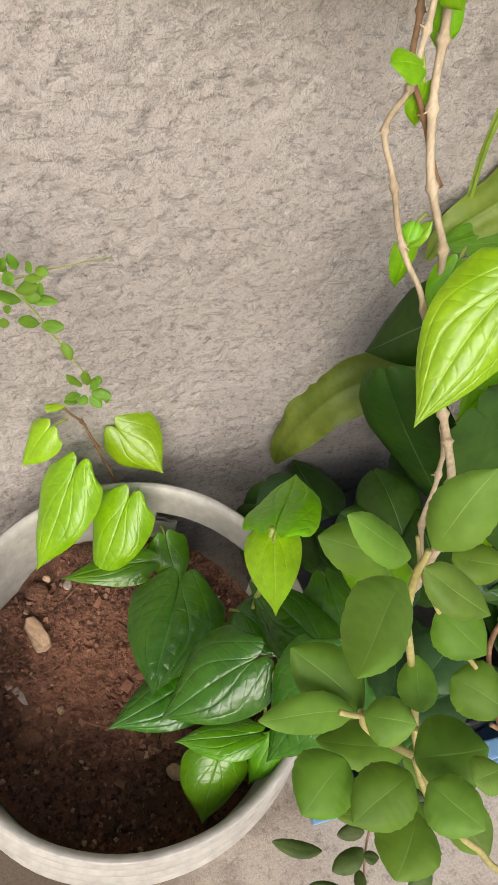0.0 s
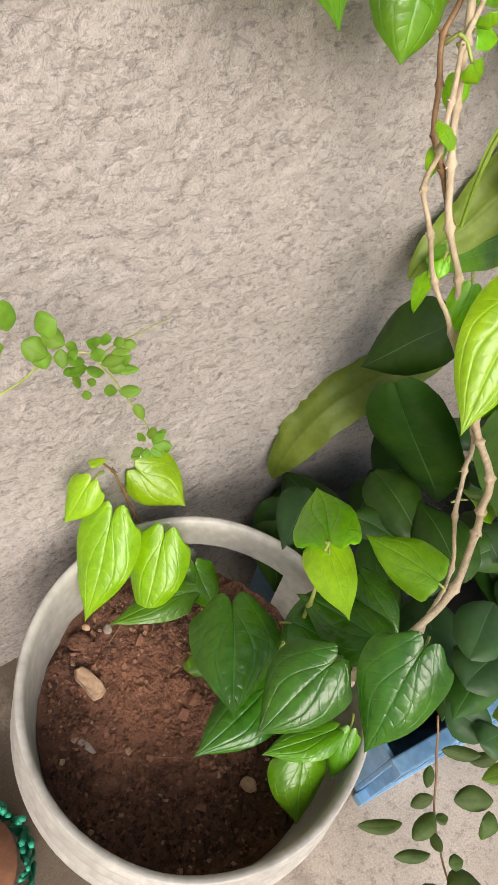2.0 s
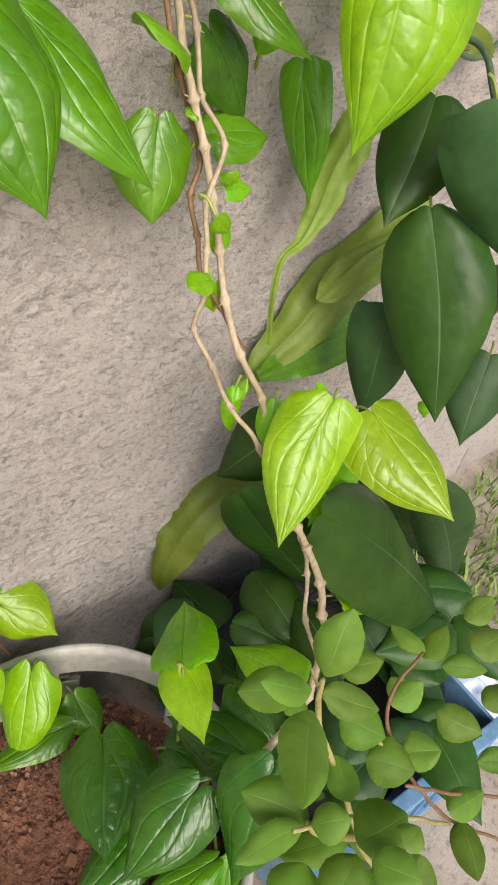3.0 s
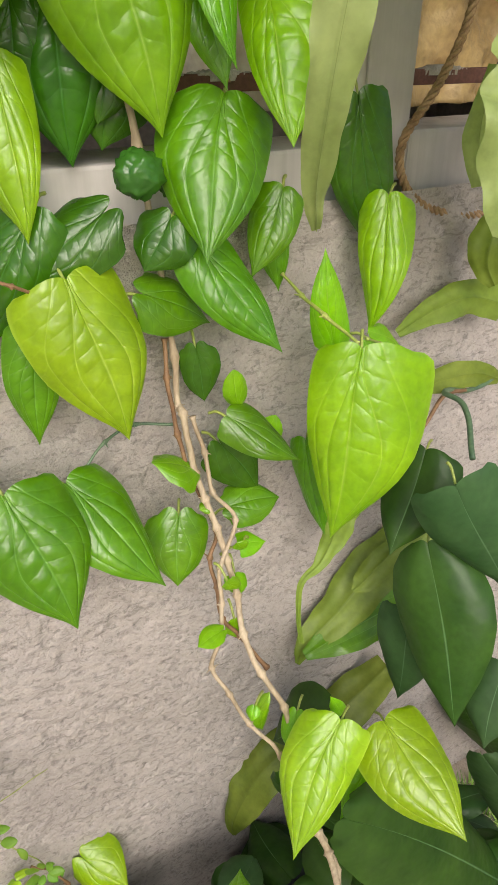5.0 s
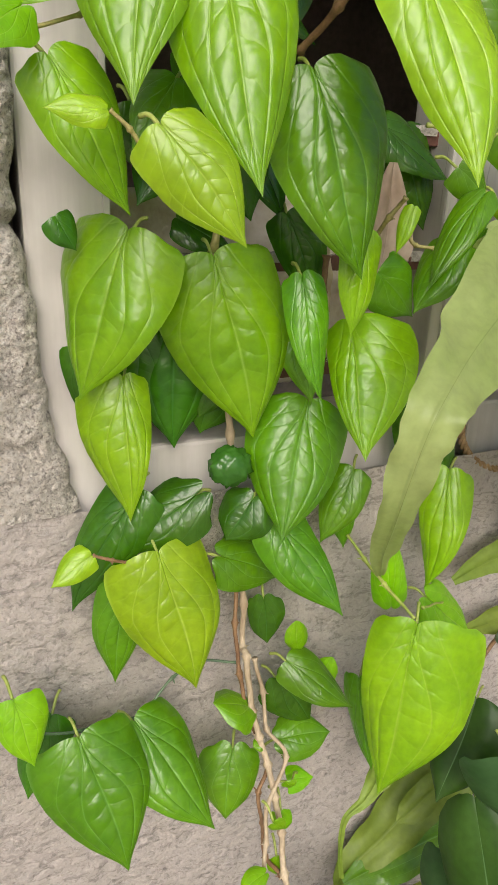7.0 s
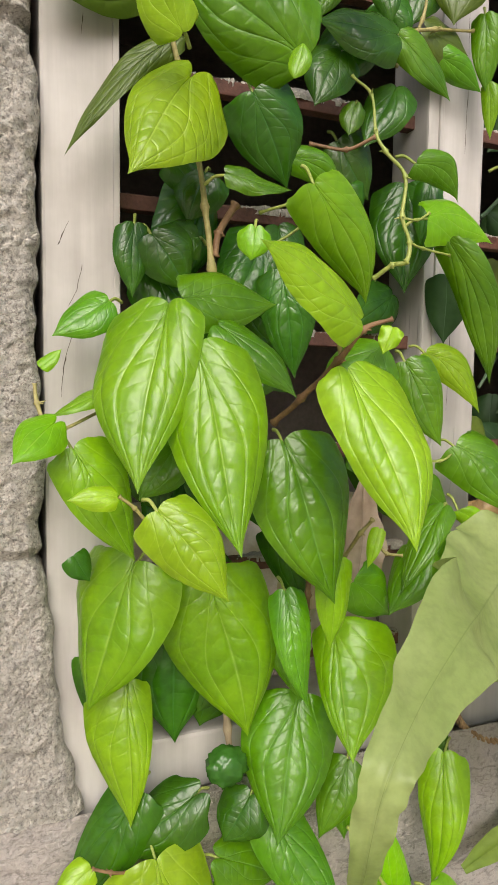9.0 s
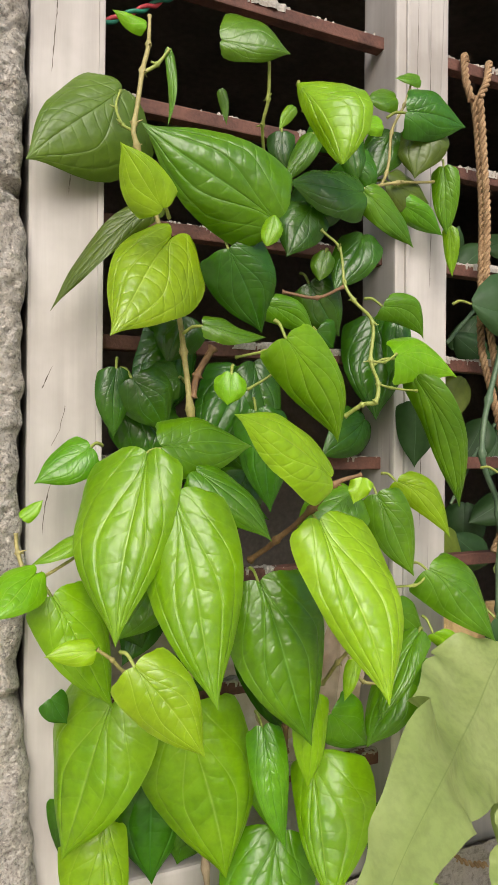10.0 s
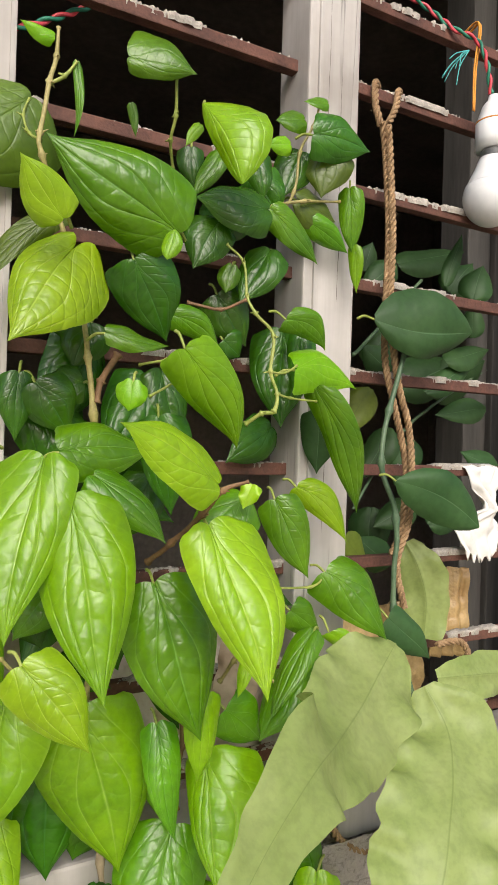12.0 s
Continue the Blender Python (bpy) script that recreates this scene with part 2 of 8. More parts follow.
def old_wood():
    m, t, p = material("whitewashed_wood")
    grain = place(t, (1, 1, 0.06))
    n1, n2, n3 = noisy(t, grain, 60, 6, 0.6), noisy(t, place(t), 9, 5), noisy(t, place(t, (1, 1, 0.035)), 40, 2, 0.4, 0.0)
    c = ramp(t, n1, [(0.3, (0.43, 0.40, 0.375)), (0.6, (0.53, 0.50, 0.475))])
    c = mixed(t, "MULTIPLY", 0.85, c, ramp(t, n2, [(0.31, (0.62, 0.60, 0.57)), (0.6, grey(1.0))]))
    crack = ramp(t, n3, [(0.493, grey(0.0)), (0.499, grey(1.0)), (0.501, grey(1.0)), (0.507, grey(0.0))])
    patch = ramp(t, noisy(t, place(t), 5, 2), [(0.56, grey(0.0)), (0.62, grey(0.7))])
    line = mixed(t, "MULTIPLY", 1.0, crack, patch)
    c = mixed(t, "MIX", line, c, (0.10, 0.085, 0.075))
    t.links.new(c, p.inputs["Base Color"])
    p.inputs["Roughness"].default_value = 0.65
    bumped(t, p, [(n1, 0.3, 0.0012), (line, 0.6, -0.002), (n2, 0.2, 0.002)])
    return m


WOOD = old_wood()
RUST = simple("rusty_bar", (0.065, 0.026, 0.018), (0.15, 0.062, 0.042), 45, 0.75, 0.6, 0.0006)
MORTAR = simple("mortar_crumbs", (0.27, 0.245, 0.21), (0.46, 0.42, 0.37), 80, 0.9, 0.6, 0.001)
# room walls: lack of light inside is partly put into this colour
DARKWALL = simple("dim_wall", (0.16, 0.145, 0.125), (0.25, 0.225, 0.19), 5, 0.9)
PLASTIC = simple("white_plastic", (0.32, 0.297, 0.262), (0.455, 0.43, 0.39), 12, 0.45, 0.15, 0.0005)
SOIL = simple("red_soil", (0.078, 0.034, 0.019), (0.185, 0.081, 0.045), 26, 0.95, 1.0, 0.004, fine=14)


def crumb_soil():
    """Reddish crumbs, each of its own shade, with a few pale grains."""
    m, t, p = material("soil_crumbs")
    g = t.nodes.new("ShaderNodeNewGeometry")
    c = ramp(t, g.outputs["Random Per Island"], [(0.0, (0.045, 0.018, 0.011)), (0.45, (0.105, 0.044, 0.026)), (0.85, (0.19, 0.085, 0.050)), (0.97, (0.27, 0.14, 0.088)), (1.0, (0.38, 0.25, 0.17))])
    fine = noisy(t, place(t), 700, 3)
    c = mixed(t, "OVERLAY", 0.4, c, ramp(t, fine, [(0.3, grey(0.2)), (0.7, grey(0.8))]))
    t.links.new(c, p.inputs["Base Color"])
    p.inputs["Roughness"].default_value = 0.95
    bumped(t, p, [(fine, 0.8, 0.0008)])
    return m


CRUMB = crumb_soil()


def dry_patch(m):
    """The middle of the bucket's soil has dried to a paler red."""
    t = m.node_tree
    p = t.nodes["Principled BSDF"]
    wet = p.inputs["Base Color"].links[0].from_socket
    w = place(t)
    far = t.nodes.new("ShaderNodeVectorMath")
    far.operation = "DISTANCE"
    far.inputs[1].default_value = (-0.053, -0.170, 0.165)
    t.links.new(w, far.inputs[0])
    add = t.nodes.new("ShaderNodeMath")
    add.operation = "MULTIPLY_ADD"
    add.inputs[1].default_value = -6.0
    t.links.new(far.outputs["Value"], add.inputs[0])
    t.links.new(noisy(t, w, 30, 5, 0.65), add.inputs[2])
    c = mixed(t, "MIX", ramp(t, add.outputs[0], [(0.02, grey(0.0)), (0.36, grey(0.6))]), wet, (0.34, 0.155, 0.092))
    t.links.new(c, p.inputs["Base Color"])


dry_patch(SOIL)
dry_patch(CRUMB)
STONE = simple("tan_stone", (0.30, 0.17, 0.10), (0.50, 0.34, 0.22), 40, 0.85, 0.6, 0.001)
BLUE = simple("blue_plastic", (0.10, 0.22, 0.38), (0.22, 0.38, 0.55), 12, 0.4, 0.1, 0.0005)
COIR = simple("coir_rope", (0.21, 0.125, 0.06), (0.45, 0.295, 0.16), 90, 0.9, 0.8, 0.0008)
CLOTH = simple("pale_cloth", (0.55, 0.46, 0.40), (0.74, 0.66, 0.60), 14, 0.9, 0.5, 0.002)
WHITE = simple("white_cloth", (0.66, 0.64, 0.60), (0.82, 0.80, 0.77), 14, 0.85, 0.4, 0.002)
GOLD = simple("amber_sheet", (0.30, 0.18, 0.07), (0.58, 0.42, 0.19), 16, 0.35, 0.5, 0.003)
LAMPWHITE = simple("lamp_plastic", (0.72, 0.73, 0.74), (0.80, 0.81, 0.82), 10, 0.35, 0.05, 0.0003)
METAL = simple("lamp_cap_metal", (0.35, 0.36, 0.38), (0.6, 0.6, 0.62), 30, 0.35, 0.1, 0.0003, metal=0.9)
RED = simple("red_wire", (0.55, 0.04, 0.06), (0.7, 0.09, 0.12), 30, 0.45, 0.1, 0.0003)
GREENWIRE = simple("green_wire", (0.01, 0.16, 0.10), (0.03, 0.26, 0.16), 30, 0.45, 0.1, 0.0003)
ORANGE = simple("orange_string", (0.55, 0.20, 0.02), (0.75, 0.34, 0.05), 60, 0.8, 0.3, 0.0005)
TEAL = simple("teal_string", (0.05, 0.36, 0.34), (0.12, 0.52, 0.50), 60, 0.8, 0.3, 0.0005)
GRASS = simple("lawn", (0.10, 0.20, 0.03), (0.30, 0.44, 0.08), 8, 0.9, 0.8, 0.01)


# ---- mesh helpers ----
def thing(name, label, category, at=(0, 0, 0), group="", kind=""):
    ob = new(name)
    ob.location = at
    ob.empty_display_size = 0.02
    return tagged(ob, label, category, group, kind)


def mesh(name, verts, faces, mat, parent=None, label="", smooth=True, uv=None):
    me = bpy.data.meshes.new(name)
    me.from_pydata([tuple(map(float, v)) for v in verts], [], faces)
    if smooth:
        me.polygons.foreach_set("use_smooth", [True] * len(me.polygons))
    if uv is not None:
        lay = me.uv_layers.new(name="UVMap")
        idx = np.empty(len(me.loops), dtype=np.int32)
        me.loops.foreach_get("vertex_index", idx)
        lay.data.foreach_set("uv", np.asarray(uv, dtype=np.float32)[idx].ravel())
    me.materials.append(mat)
    ob = new(name, me)
    if parent:
        ob.parent = parent
        ob.location = -parent.location if parent.parent is None else (0, 0, 0)
    return tagged(ob, label)


def part(name, bm, mat, parent=None, label="", smooth=False):
    me = bpy.data.meshes.new(name)
    bm.to_mesh(me)
    bm.free()
    if smooth:
        me.polygons.foreach_set("use_smooth", [True] * len(me.polygons))
    me.materials.append(mat)
    ob = new(name, me)
    if parent:
        ob.parent = parent
        ob.location = -parent.location if parent.parent is None else (0, 0, 0)
    return tagged(ob, label)


def box(x0, x1, y0, y1, z0, z1, bevel=0.002, bm=None):
    bm = bm or bmesh.new()
    r = bmesh.ops.create_cube(bm, size=1.0, matrix=Matrix.Translation(((x0 + x1) / 2, (y0 + y1) / 2, (z0 + z1) / 2)) @ Matrix.Diagonal((x1 - x0, y1 - y0, z1 - z0, 1)))
    if bevel:
        es = list({e for v in r["verts"] for e in v.link_edges})
        bmesh.ops.bevel(bm, geom=es, offset=bevel, segments=2, affect="EDGES", profile=0.6)
    return bm


def smooth_path(points, step=6):
    """Catmull-Rom through (x, y, z, r)."""
    p = np.array(points, float)
    p = np.vstack([2 * p[0] - p[1], p, 2 * p[-1] - p[-2]])
    out = []
    for i in range(1, len(p) - 2):
        for k in range(step):
            t = k / step
            a, b, c, d = p[i - 1], p[i], p[i + 1], p[i + 2]
            out.append(0.5 * (2 * b + (c - a) * t + (2 * a - 5 * b + 4 * c - d) * t * t + (3 * b - a - 3 * c + d) * t ** 3))
    out.append(p[-2])
    return np.array(out)


def tube_data(q, sides=8):
    verts, faces = [], []
    side = Vector((1, 0, 0))
    for i, row in enumerate(q):
        along = Vector(q[min(i + 1, len(q) - 1)][:3] - q[max(i - 1, 0)][:3]).normalized()
        side = (side - along * side.dot(along))
        if side.length < 1e-4:
            side = along.orthogonal()
        side.normalize()
        up = along.cross(side)
        for k in range(sides):
            a = 2 * math.pi * k / sides
            verts.append(Vector(row[:3]) + (side * math.cos(a) + up * math.sin(a)) * float(row[3]))
    n = len(q)
    for i in range(n - 1):
        for k in range(sides):
            faces.append((i * sides + k, i * sides + (k + 1) % sides, (i + 1) * sides + (k + 1) % sides, (i + 1) * sides + k))
    faces += [tuple(range(sides))[::-1], tuple((n - 1) * sides + k for k in range(sides))]
    return verts, faces


def stem(parent, name, mat, points, knots=True, step=12, label=""):
    """A stem with ringed joints at its points and short root stubs beside them."""
    q = smooth_path(points, step)
    rng = random.Random(len(points) * 31 + int(1000 * points[0][0]))
    for i in range(len(q)):
        q[i, :3] += np.array(noise.noise_vector(Vector(q[i, :3] * 45))) * 0.0011
        q[i, 3] *= 0.48
        if knots:
            k = min(i % step, step - i % step)
            q[i, 3] *= (1.75, 1.18, 1.02)[k] if k < 3 else 1.0
    v, f = tube_data(q)
    if knots and q[0, 3] > 0.0016:
        for i in range(step, len(q) - 1, step):
            for c in range(2):
                a = rng.uniform(0, 6.28)
                go = Vector((math.cos(a), math.sin(a), rng.uniform(-0.5, 0.5))) * rng.uniform(0.003, 0.006)
                o = Vector(q[i, :3])
                bv, bf = tube_data(np.array([(*(o + go * w), 0.0008 * (1.3 - w)) for w in (0, 0.4, 0.75, 1)]), 5)
                f = f + [tuple(k + len(v) for k in face) for face in bf]
                v = v + bv
    return mesh(name, v, f, mat, parent, label)


PROFILE = {
    "heart": ([0, 0.03, 0.09, 0.18, 0.28, 0.40, 0.52, 0.64, 0.74, 0.82, 0.88, 0.93, 0.97, 1], [0.78, 0.92, 0.975, 1.0, 0.99, 0.95, 0.86, 0.70, 0.52, 0.34, 0.20, 0.10, 0.04, 0], 0.045),
    "cordate": ([0, 0.03, 0.09, 0.18, 0.28, 0.40, 0.52, 0.64, 0.74, 0.82, 0.88, 0.93, 0.97, 1], [0.72, 0.88, 0.96, 1.0, 0.99, 0.93, 0.82, 0.65, 0.47, 0.30, 0.17, 0.085, 0.035, 0], 0.17),
    "long": ([0, 0.05, 0.14, 0.28, 0.44, 0.6, 0.75, 0.87, 0.95, 1], [0.34, 0.62, 0.87, 1.0, 0.97, 0.82, 0.56, 0.28, 0.09, 0], 0.025),
    "oval": ([0, 0.08, 0.2, 0.4, 0.6, 0.8, 0.93, 1], [0.10, 0.45, 0.78, 1.0, 0.97, 0.72, 0.36, 0.05], 0.0),
    "herb": ([0, 0.06, 0.16, 0.32, 0.5, 0.68, 0.84, 0.94, 1], [0.12, 0.42, 0.76, 0.98, 1.0, 0.86, 0.56, 0.26, 0.04], 0.0),
    "round": ([0, 0.06, 0.18, 0.36, 0.55, 0.72, 0.84, 0.92, 0.97, 1], [0.74, 0.90, 0.99, 1.0, 0.91, 0.68, 0.40, 0.18, 0.07, 0], 0.16),
}


def leaf_data(length, width, shape, fold, bend, quilt, ripple, skew=0.0, curve=0.0, ns=34):
    """Vertices, faces and UVs of a leaf; the columns of the grid follow its arching veins."""
    us, ws, lobe = PROFILE[shape]
    s = np.linspace(0, 1, ns)[:, None] ** 1.2
    side = np.array([0.02, 0.06, 0.14, 0.23, 0.30, 0.34, 0.36, 0.38, 0.42, 0.50, 0.59, 0.66, 0.69, 0.71, 0.74, 0.82, 0.92, 1.0])
    u = np.concatenate([-side[::-1], [0.0], side])[None, :] + 0 * s
    step = lambda q: np.clip(q, 0, 1) ** 2 * (3 - 2 * np.clip(q, 0, 1))
    inner = 0.045 + 0.47 * step((s - 0.04) / 0.54) + 0 * u
    outer = 0.24 + 0.56 * step((s + 0.03) / 0.44) + 0 * u
    b = np.abs(u)
    a = np.where(b < 0.36, b / 0.36 * inner, np.where(b < 0.7, inner + (b - 0.36) / 0.34 * (outer - inner), outer + (b - 0.7) / 0.3 * (1 - outer)))
    v = a * np.sign(u)
    nv = u.shape[1] - 1
    half = np.interp(s, us, ws) * width / 2
    ph = random.uniform(0, 6)
    slim = np.interp(s, us, ws)
    if shape == "herb":
        half = half * (1 + 0.016 * np.sin(s * 62))
    uneven = skew + 0.07 * math.sin(ph)
    x = v * half * (1 + uneven * np.sign(v))
    y = s * length - lobe * length * (1 + 0.4 * uneven * np.sign(v)) * np.where(a < 0.38, np.sqrt(np.clip(1 - ((a - 0.38) / 0.38) ** 2, 0, 1)), 0.5 + 0.5 * np.cos(math.pi * (a - 0.38) / 0.62)) * (1 - s) ** 2.4
    groove = np.abs(np.sin(math.pi * np.interp(b, [0, 0.36, 0.7, 1], [0, 1, 2, 2.5]))) ** 0.75 * np.interp(b, [0, 0.36, 0.7, 1], [1.0, 1.0, 0.7, 0.4])
    lumps = np.cos(2 * math.pi * (8.3 * s + 0.14 * np.sin(9 * s + ph) - 1.3 * a + 0.4 * np.floor(b / 0.355)) + ph) * (0.6 + 0.4 * np.cos(4.1 * s + 3 * v + ph))
    env = np.clip(s * (1 - s) * 4, 0, 1) ** 0.5
    z = fold * np.abs(x) - 0.35 * np.abs(x) * a ** 2 + slim * quilt * width * env * np.clip(inner / 0.4, 0.1, 1) * (0.27 * groove + 0.22 * lumps * groove)
    z = z + (0.06 + bend) * length * s * (1 - s) + 0.05 * width * slim * (1 - a ** 2)
    z = z + slim * (ripple * width * a ** 3 * np.sin(2 * math.pi * 1.9 * s + ph + 1.3 * v) + 0.06 * length * np.sin(2.4 * s + ph) * v)
    z = z + 0.10 * length * math.sin(1.7 * ph) * np.clip(s - 0.72, 0, 1) ** 1.5
    x = x + 0.03 * length * np.sin(2.2 * s + ph) * s * (1 - s) * 3 + 4 * curve * length * s * (1 - s)
    verts = np.stack([x, y, z], -1).reshape(-1, 3)
    uv = np.stack([u * 0.5 + 0.5, s + 0 * u], -1).reshape(-1, 2)
    w = nv + 1
    faces = [(i * w + k, i * w + k + 1, (i + 1) * w + k + 1, (i + 1) * w + k) for i in range(ns - 1) for k in range(nv)]
    return verts, faces, uv


def strap(parent, tone, rows, face, scallop=0.06, name="frond", label="", cup=0.18):
    """A long wavy blade along (x, y, z, width) with uneven edges and a raised midrib."""
    q = smooth_path(rows, 8)
    nv, verts, faces, uv = 24, [], [], []
    up = Vector(face).normalized()
    ph = random.uniform(0, 6)
    for i, row in enumerate(q):
        along = Vector(q[min(i + 1, len(q) - 1)][:3] - q[max(i - 1, 0)][:3]).normalized()
        side = along.cross(up).normalized()
        out = side.cross(along)
        for k in range(nv + 1):
            v = 2 * k / nv - 1
            jag = 1 + scallop * (math.sin(i * 0.55 + ph + v) + 0.6 * math.sin(i * 1.27 + 2 * ph * v))
            h = row[3] / 2 * v * jag
            z = -cup * abs(h) ** 1.3 * 2 + row[3] * v * v * (0.05 * math.sin(i * 0.5 + ph + 2 * v) + 0.055 * math.sin(i * 0.83 + 2 * ph + 2.2 * np.sign(v))) + 0.012 * row[3] * math.cos(9 * v) + (0.0012 if k == nv // 2 else 0)
            verts.append(Vector(row[:3]) + side * h + out * z)
            uv.append((v * 0.5 + 0.5, i / len(q)))
    w = nv + 1
    for i in range(len(q) - 1):
        for k in range(nv):
            faces.append((i * w + k, i * w + k + 1, (i + 1) * w + k + 1, (i + 1) * w + k))
    return mesh(name, verts, faces, TONE[tone], parent, label, uv=uv)


def leaf(parent, tone, base, tip, width, face, shape="heart", fold=0.12, bend=0.1, quilt=0.055, ripple=0.03, skew=0.0, curve=0.0, stalk=None, name="leaf", label=""):
    """One leaf from its stalk's joint to its tip; face: the way its upper side looks; stalk: where its petiole leaves the stem."""
    base, tip, up = Vector(base), Vector(tip), Vector(face)
    along = tip - base
    length = along.length
    quilt *= min(1.0, (length / 0.095) ** 1.5)
    along.normalize()
    side = along.cross(up).normalized()
    up = side.cross(along)
    m = Matrix((side, along, up)).transposed().to_4x4()
    v, f, uv = leaf_data(length, width, shape, fold, bend, quilt, ripple, skew, curve)
    m.translation = base
    v = v @ np.array(m.to_3x3()).T + np.array(base)
    ob = mesh(name, v, f, TONE[tone], parent, label, uv=uv)
    lay = ob.data.uv_layers.new(name="Grown")
    lay.data.foreach_set("uv", np.full(2 * len(ob.data.loops), min(1.0, (length / 0.085) ** 1.6), dtype=np.float32))
    ob.data.uv_layers[0].active_render = True
    if stalk:
        e = Vector(stalk)
        mid = (base + e) / 2 - up * 0.002 + Vector((0, 0, 0.003))
        q = smooth_path([(*e, 0.0013), (*mid, 0.0011), (*(base - up * 0.0008), 0.001)], 4)
        pv, pf = tube_data(q, 6)
        st = mesh("petiole", pv, pf, STEM_GREEN, ob)
        st.location = (0, 0, 0)
    return ob


# ---- the wall with its window opening ----
def relief(x, z, coarse):
    """Height of the trowelled plaster: sweeping strokes, pits and lumps."""
    bow = z + 0.55 * (x + 0.25) ** 2 * 1.2 + 0.35 * x
    a = noise.noise(Vector((x * 9, 3.1, bow * 75)))
    b = noise.noise(Vector((x * 45, 7.7, z * 45)))
    c = noise.noise(Vector((x * 110, 1.2, z * 110)))
    d = noise.noise(Vector((x * 5, 9.2, z * 5)))
    e = abs(noise.noise(Vector((x * 26 + 4 * a, 5.5, bow * 60))))
    return coarse * (0.0015 * a + 0.0013 * b + 0.0020 * c - 0.0033 * max(0.0, 0.10 - e) / 0.10) + 0.003 * d


def wall_sheet(name, x0, x1, z0, z1, step, coarse, mat, parent, edge=None):
    nx, nz = int((x1 - x0) / step) + 1, int((z1 - z0) / step) + 1
    verts, faces = [], []
    for k in range(nz):
        z = z0 + (z1 - z0) * k / (nz - 1)
        right = x1 + (edge(z) if edge else 0)
        for i in range(nx):
            x = x0 + (right - x0) * i / (nx - 1)
            y = -relief(x, z, coarse)
            if edge and i > nx - 4:
                y += 0.0012 * (i - nx + 4) ** 2
            if edge and i == nx - 1:
                y = 0.06
            verts.append((x, y, z))
    for k in range(nz - 1):
        for i in range(nx - 1):
            a = k * nx + i
            faces.append((a, a + 1, a + nx + 1, a + nx))
    return mesh(name, verts, faces, mat, parent)


SILL = 0.925
wall = thing("wall_front", "rough grey trowelled plaster wall below and beside a window", "wall", kind="structure")
wall_sheet("plaster_face", -0.75, 0.9, -0.02, SILL, 0.0036, 1.0, PLASTER, wall)


def ragged(z):
    flare = float(np.interp(z, [0.905, 0.94, 0.972, 1.006, 1.045, 1.102, 1.12], [0.030, 0.024, 0.015, 0.009, 0.006, 0.003, 0.0]))
    return 0.004 + flare + 0.005 * noise.noise(Vector((4.2, z * 14, 0))) + 0.004 * noise.noise(Vector((1.2, z * 60, 0)))


wall_sheet("plaster_edge", -0.75, -0.09, SILL, 1.95, 0.006, 1.9, CONCRETE, wall)


def crumbly_edge():
    """The broken end of the masonry beside the post: coarse grit, hollows and two open joints."""
    x0, step = -0.092, 0.0015
    nx, nz = 64, int((1.95 - SILL) / step)
    verts, faces = [], []
    for k in range(nz):
        z = SILL + k * step
        joint = max(0.0, 1 - abs(z - 1.437) / 0.007) + 0.8 * max(0.0, 1 - abs(z - 1.105) / 0.008)
        right = ragged(z) - 0.007 * joint
        for i in range(nx):
            x = x0 + (right - x0) * i / (nx - 1)
            p = Vector((x, 3.3, z))
            grit = noise.noise(p * 210) * 0.0026 + abs(noise.noise(p * 380)) * 0.002
            lump = noise.noise(p * 38) * 0.0035 + noise.noise(p * 90) * 0.0022
            pit = 0.004 * max(0.0, noise.noise(p * 130 + Vector((7, 0, 0))) - 0.25)
            y = -0.002 - grit - lump + pit + 0.009 * joint
            if i > nx - 8:
                y += 0.00022 * (i - nx + 8) ** 2
            if i == nx - 1:
                y = 0.06
            verts.append((x, y, z))
    for k in range(nz - 1):
        for i in range(nx - 1):
            a = k * nx + i
            faces.append((a, a + 1, a + nx + 1, a + nx))
    return mesh("crumbly_edge", verts, faces, GRIT, wall, "coarse crumbling concrete edge")


crumbly_edge()
part("core", box(-0.75, 3.0, 0.02, 0.16, -0.3, SILL - 0.012, 0), CONCRETE, wall)
part("core", box(-0.75, -0.012, 0.02, 0.16, SILL - 0.012, 2.6, 0), CONCRETE, wall)
part("core", box(1.25, 3.0, 0.0, 0.16, SILL, 2.6, 0), CONCRETE, wall)
part("core", box(0.9, 3.0, 0.0, 0.02, -0.3, SILL, 0), PLASTER, wall)
part("core", box(-0.012, 1.25, 0.0, 0.16, 2.05, 2.6, 0), CONCRETE, wall)
part("core", box(-4.0, -0.75, 0.0, 0.16, -0.3, 2.6, 0), PLASTER, wall)

# the dark room behind the window; part of its dimness is in the wall colour
room = thing("wall_room", "dim unlit room behind the barred window", "room", kind="structure")
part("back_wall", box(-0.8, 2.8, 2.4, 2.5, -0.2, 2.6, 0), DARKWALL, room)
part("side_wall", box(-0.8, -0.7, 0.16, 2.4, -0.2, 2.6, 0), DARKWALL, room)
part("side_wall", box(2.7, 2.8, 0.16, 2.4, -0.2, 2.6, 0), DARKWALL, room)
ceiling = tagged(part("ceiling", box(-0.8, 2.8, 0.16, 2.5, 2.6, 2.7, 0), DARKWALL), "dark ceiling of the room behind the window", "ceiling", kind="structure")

ground = tagged(part("ground", box(-60, 60, -60, 30, -0.5, 0.0, 0), FLOOR), "worn tan cement ground beside the wall", "ground", kind="structure")

# ---- window: posts, bars, sill rail ----
window = thing("window_1", "whitewashed wooden window frame with rusty horizontal bars", "window", (0.2, 0.05, 0.93), kind="structure")
Z0, Z1 = 0.93, 1.98


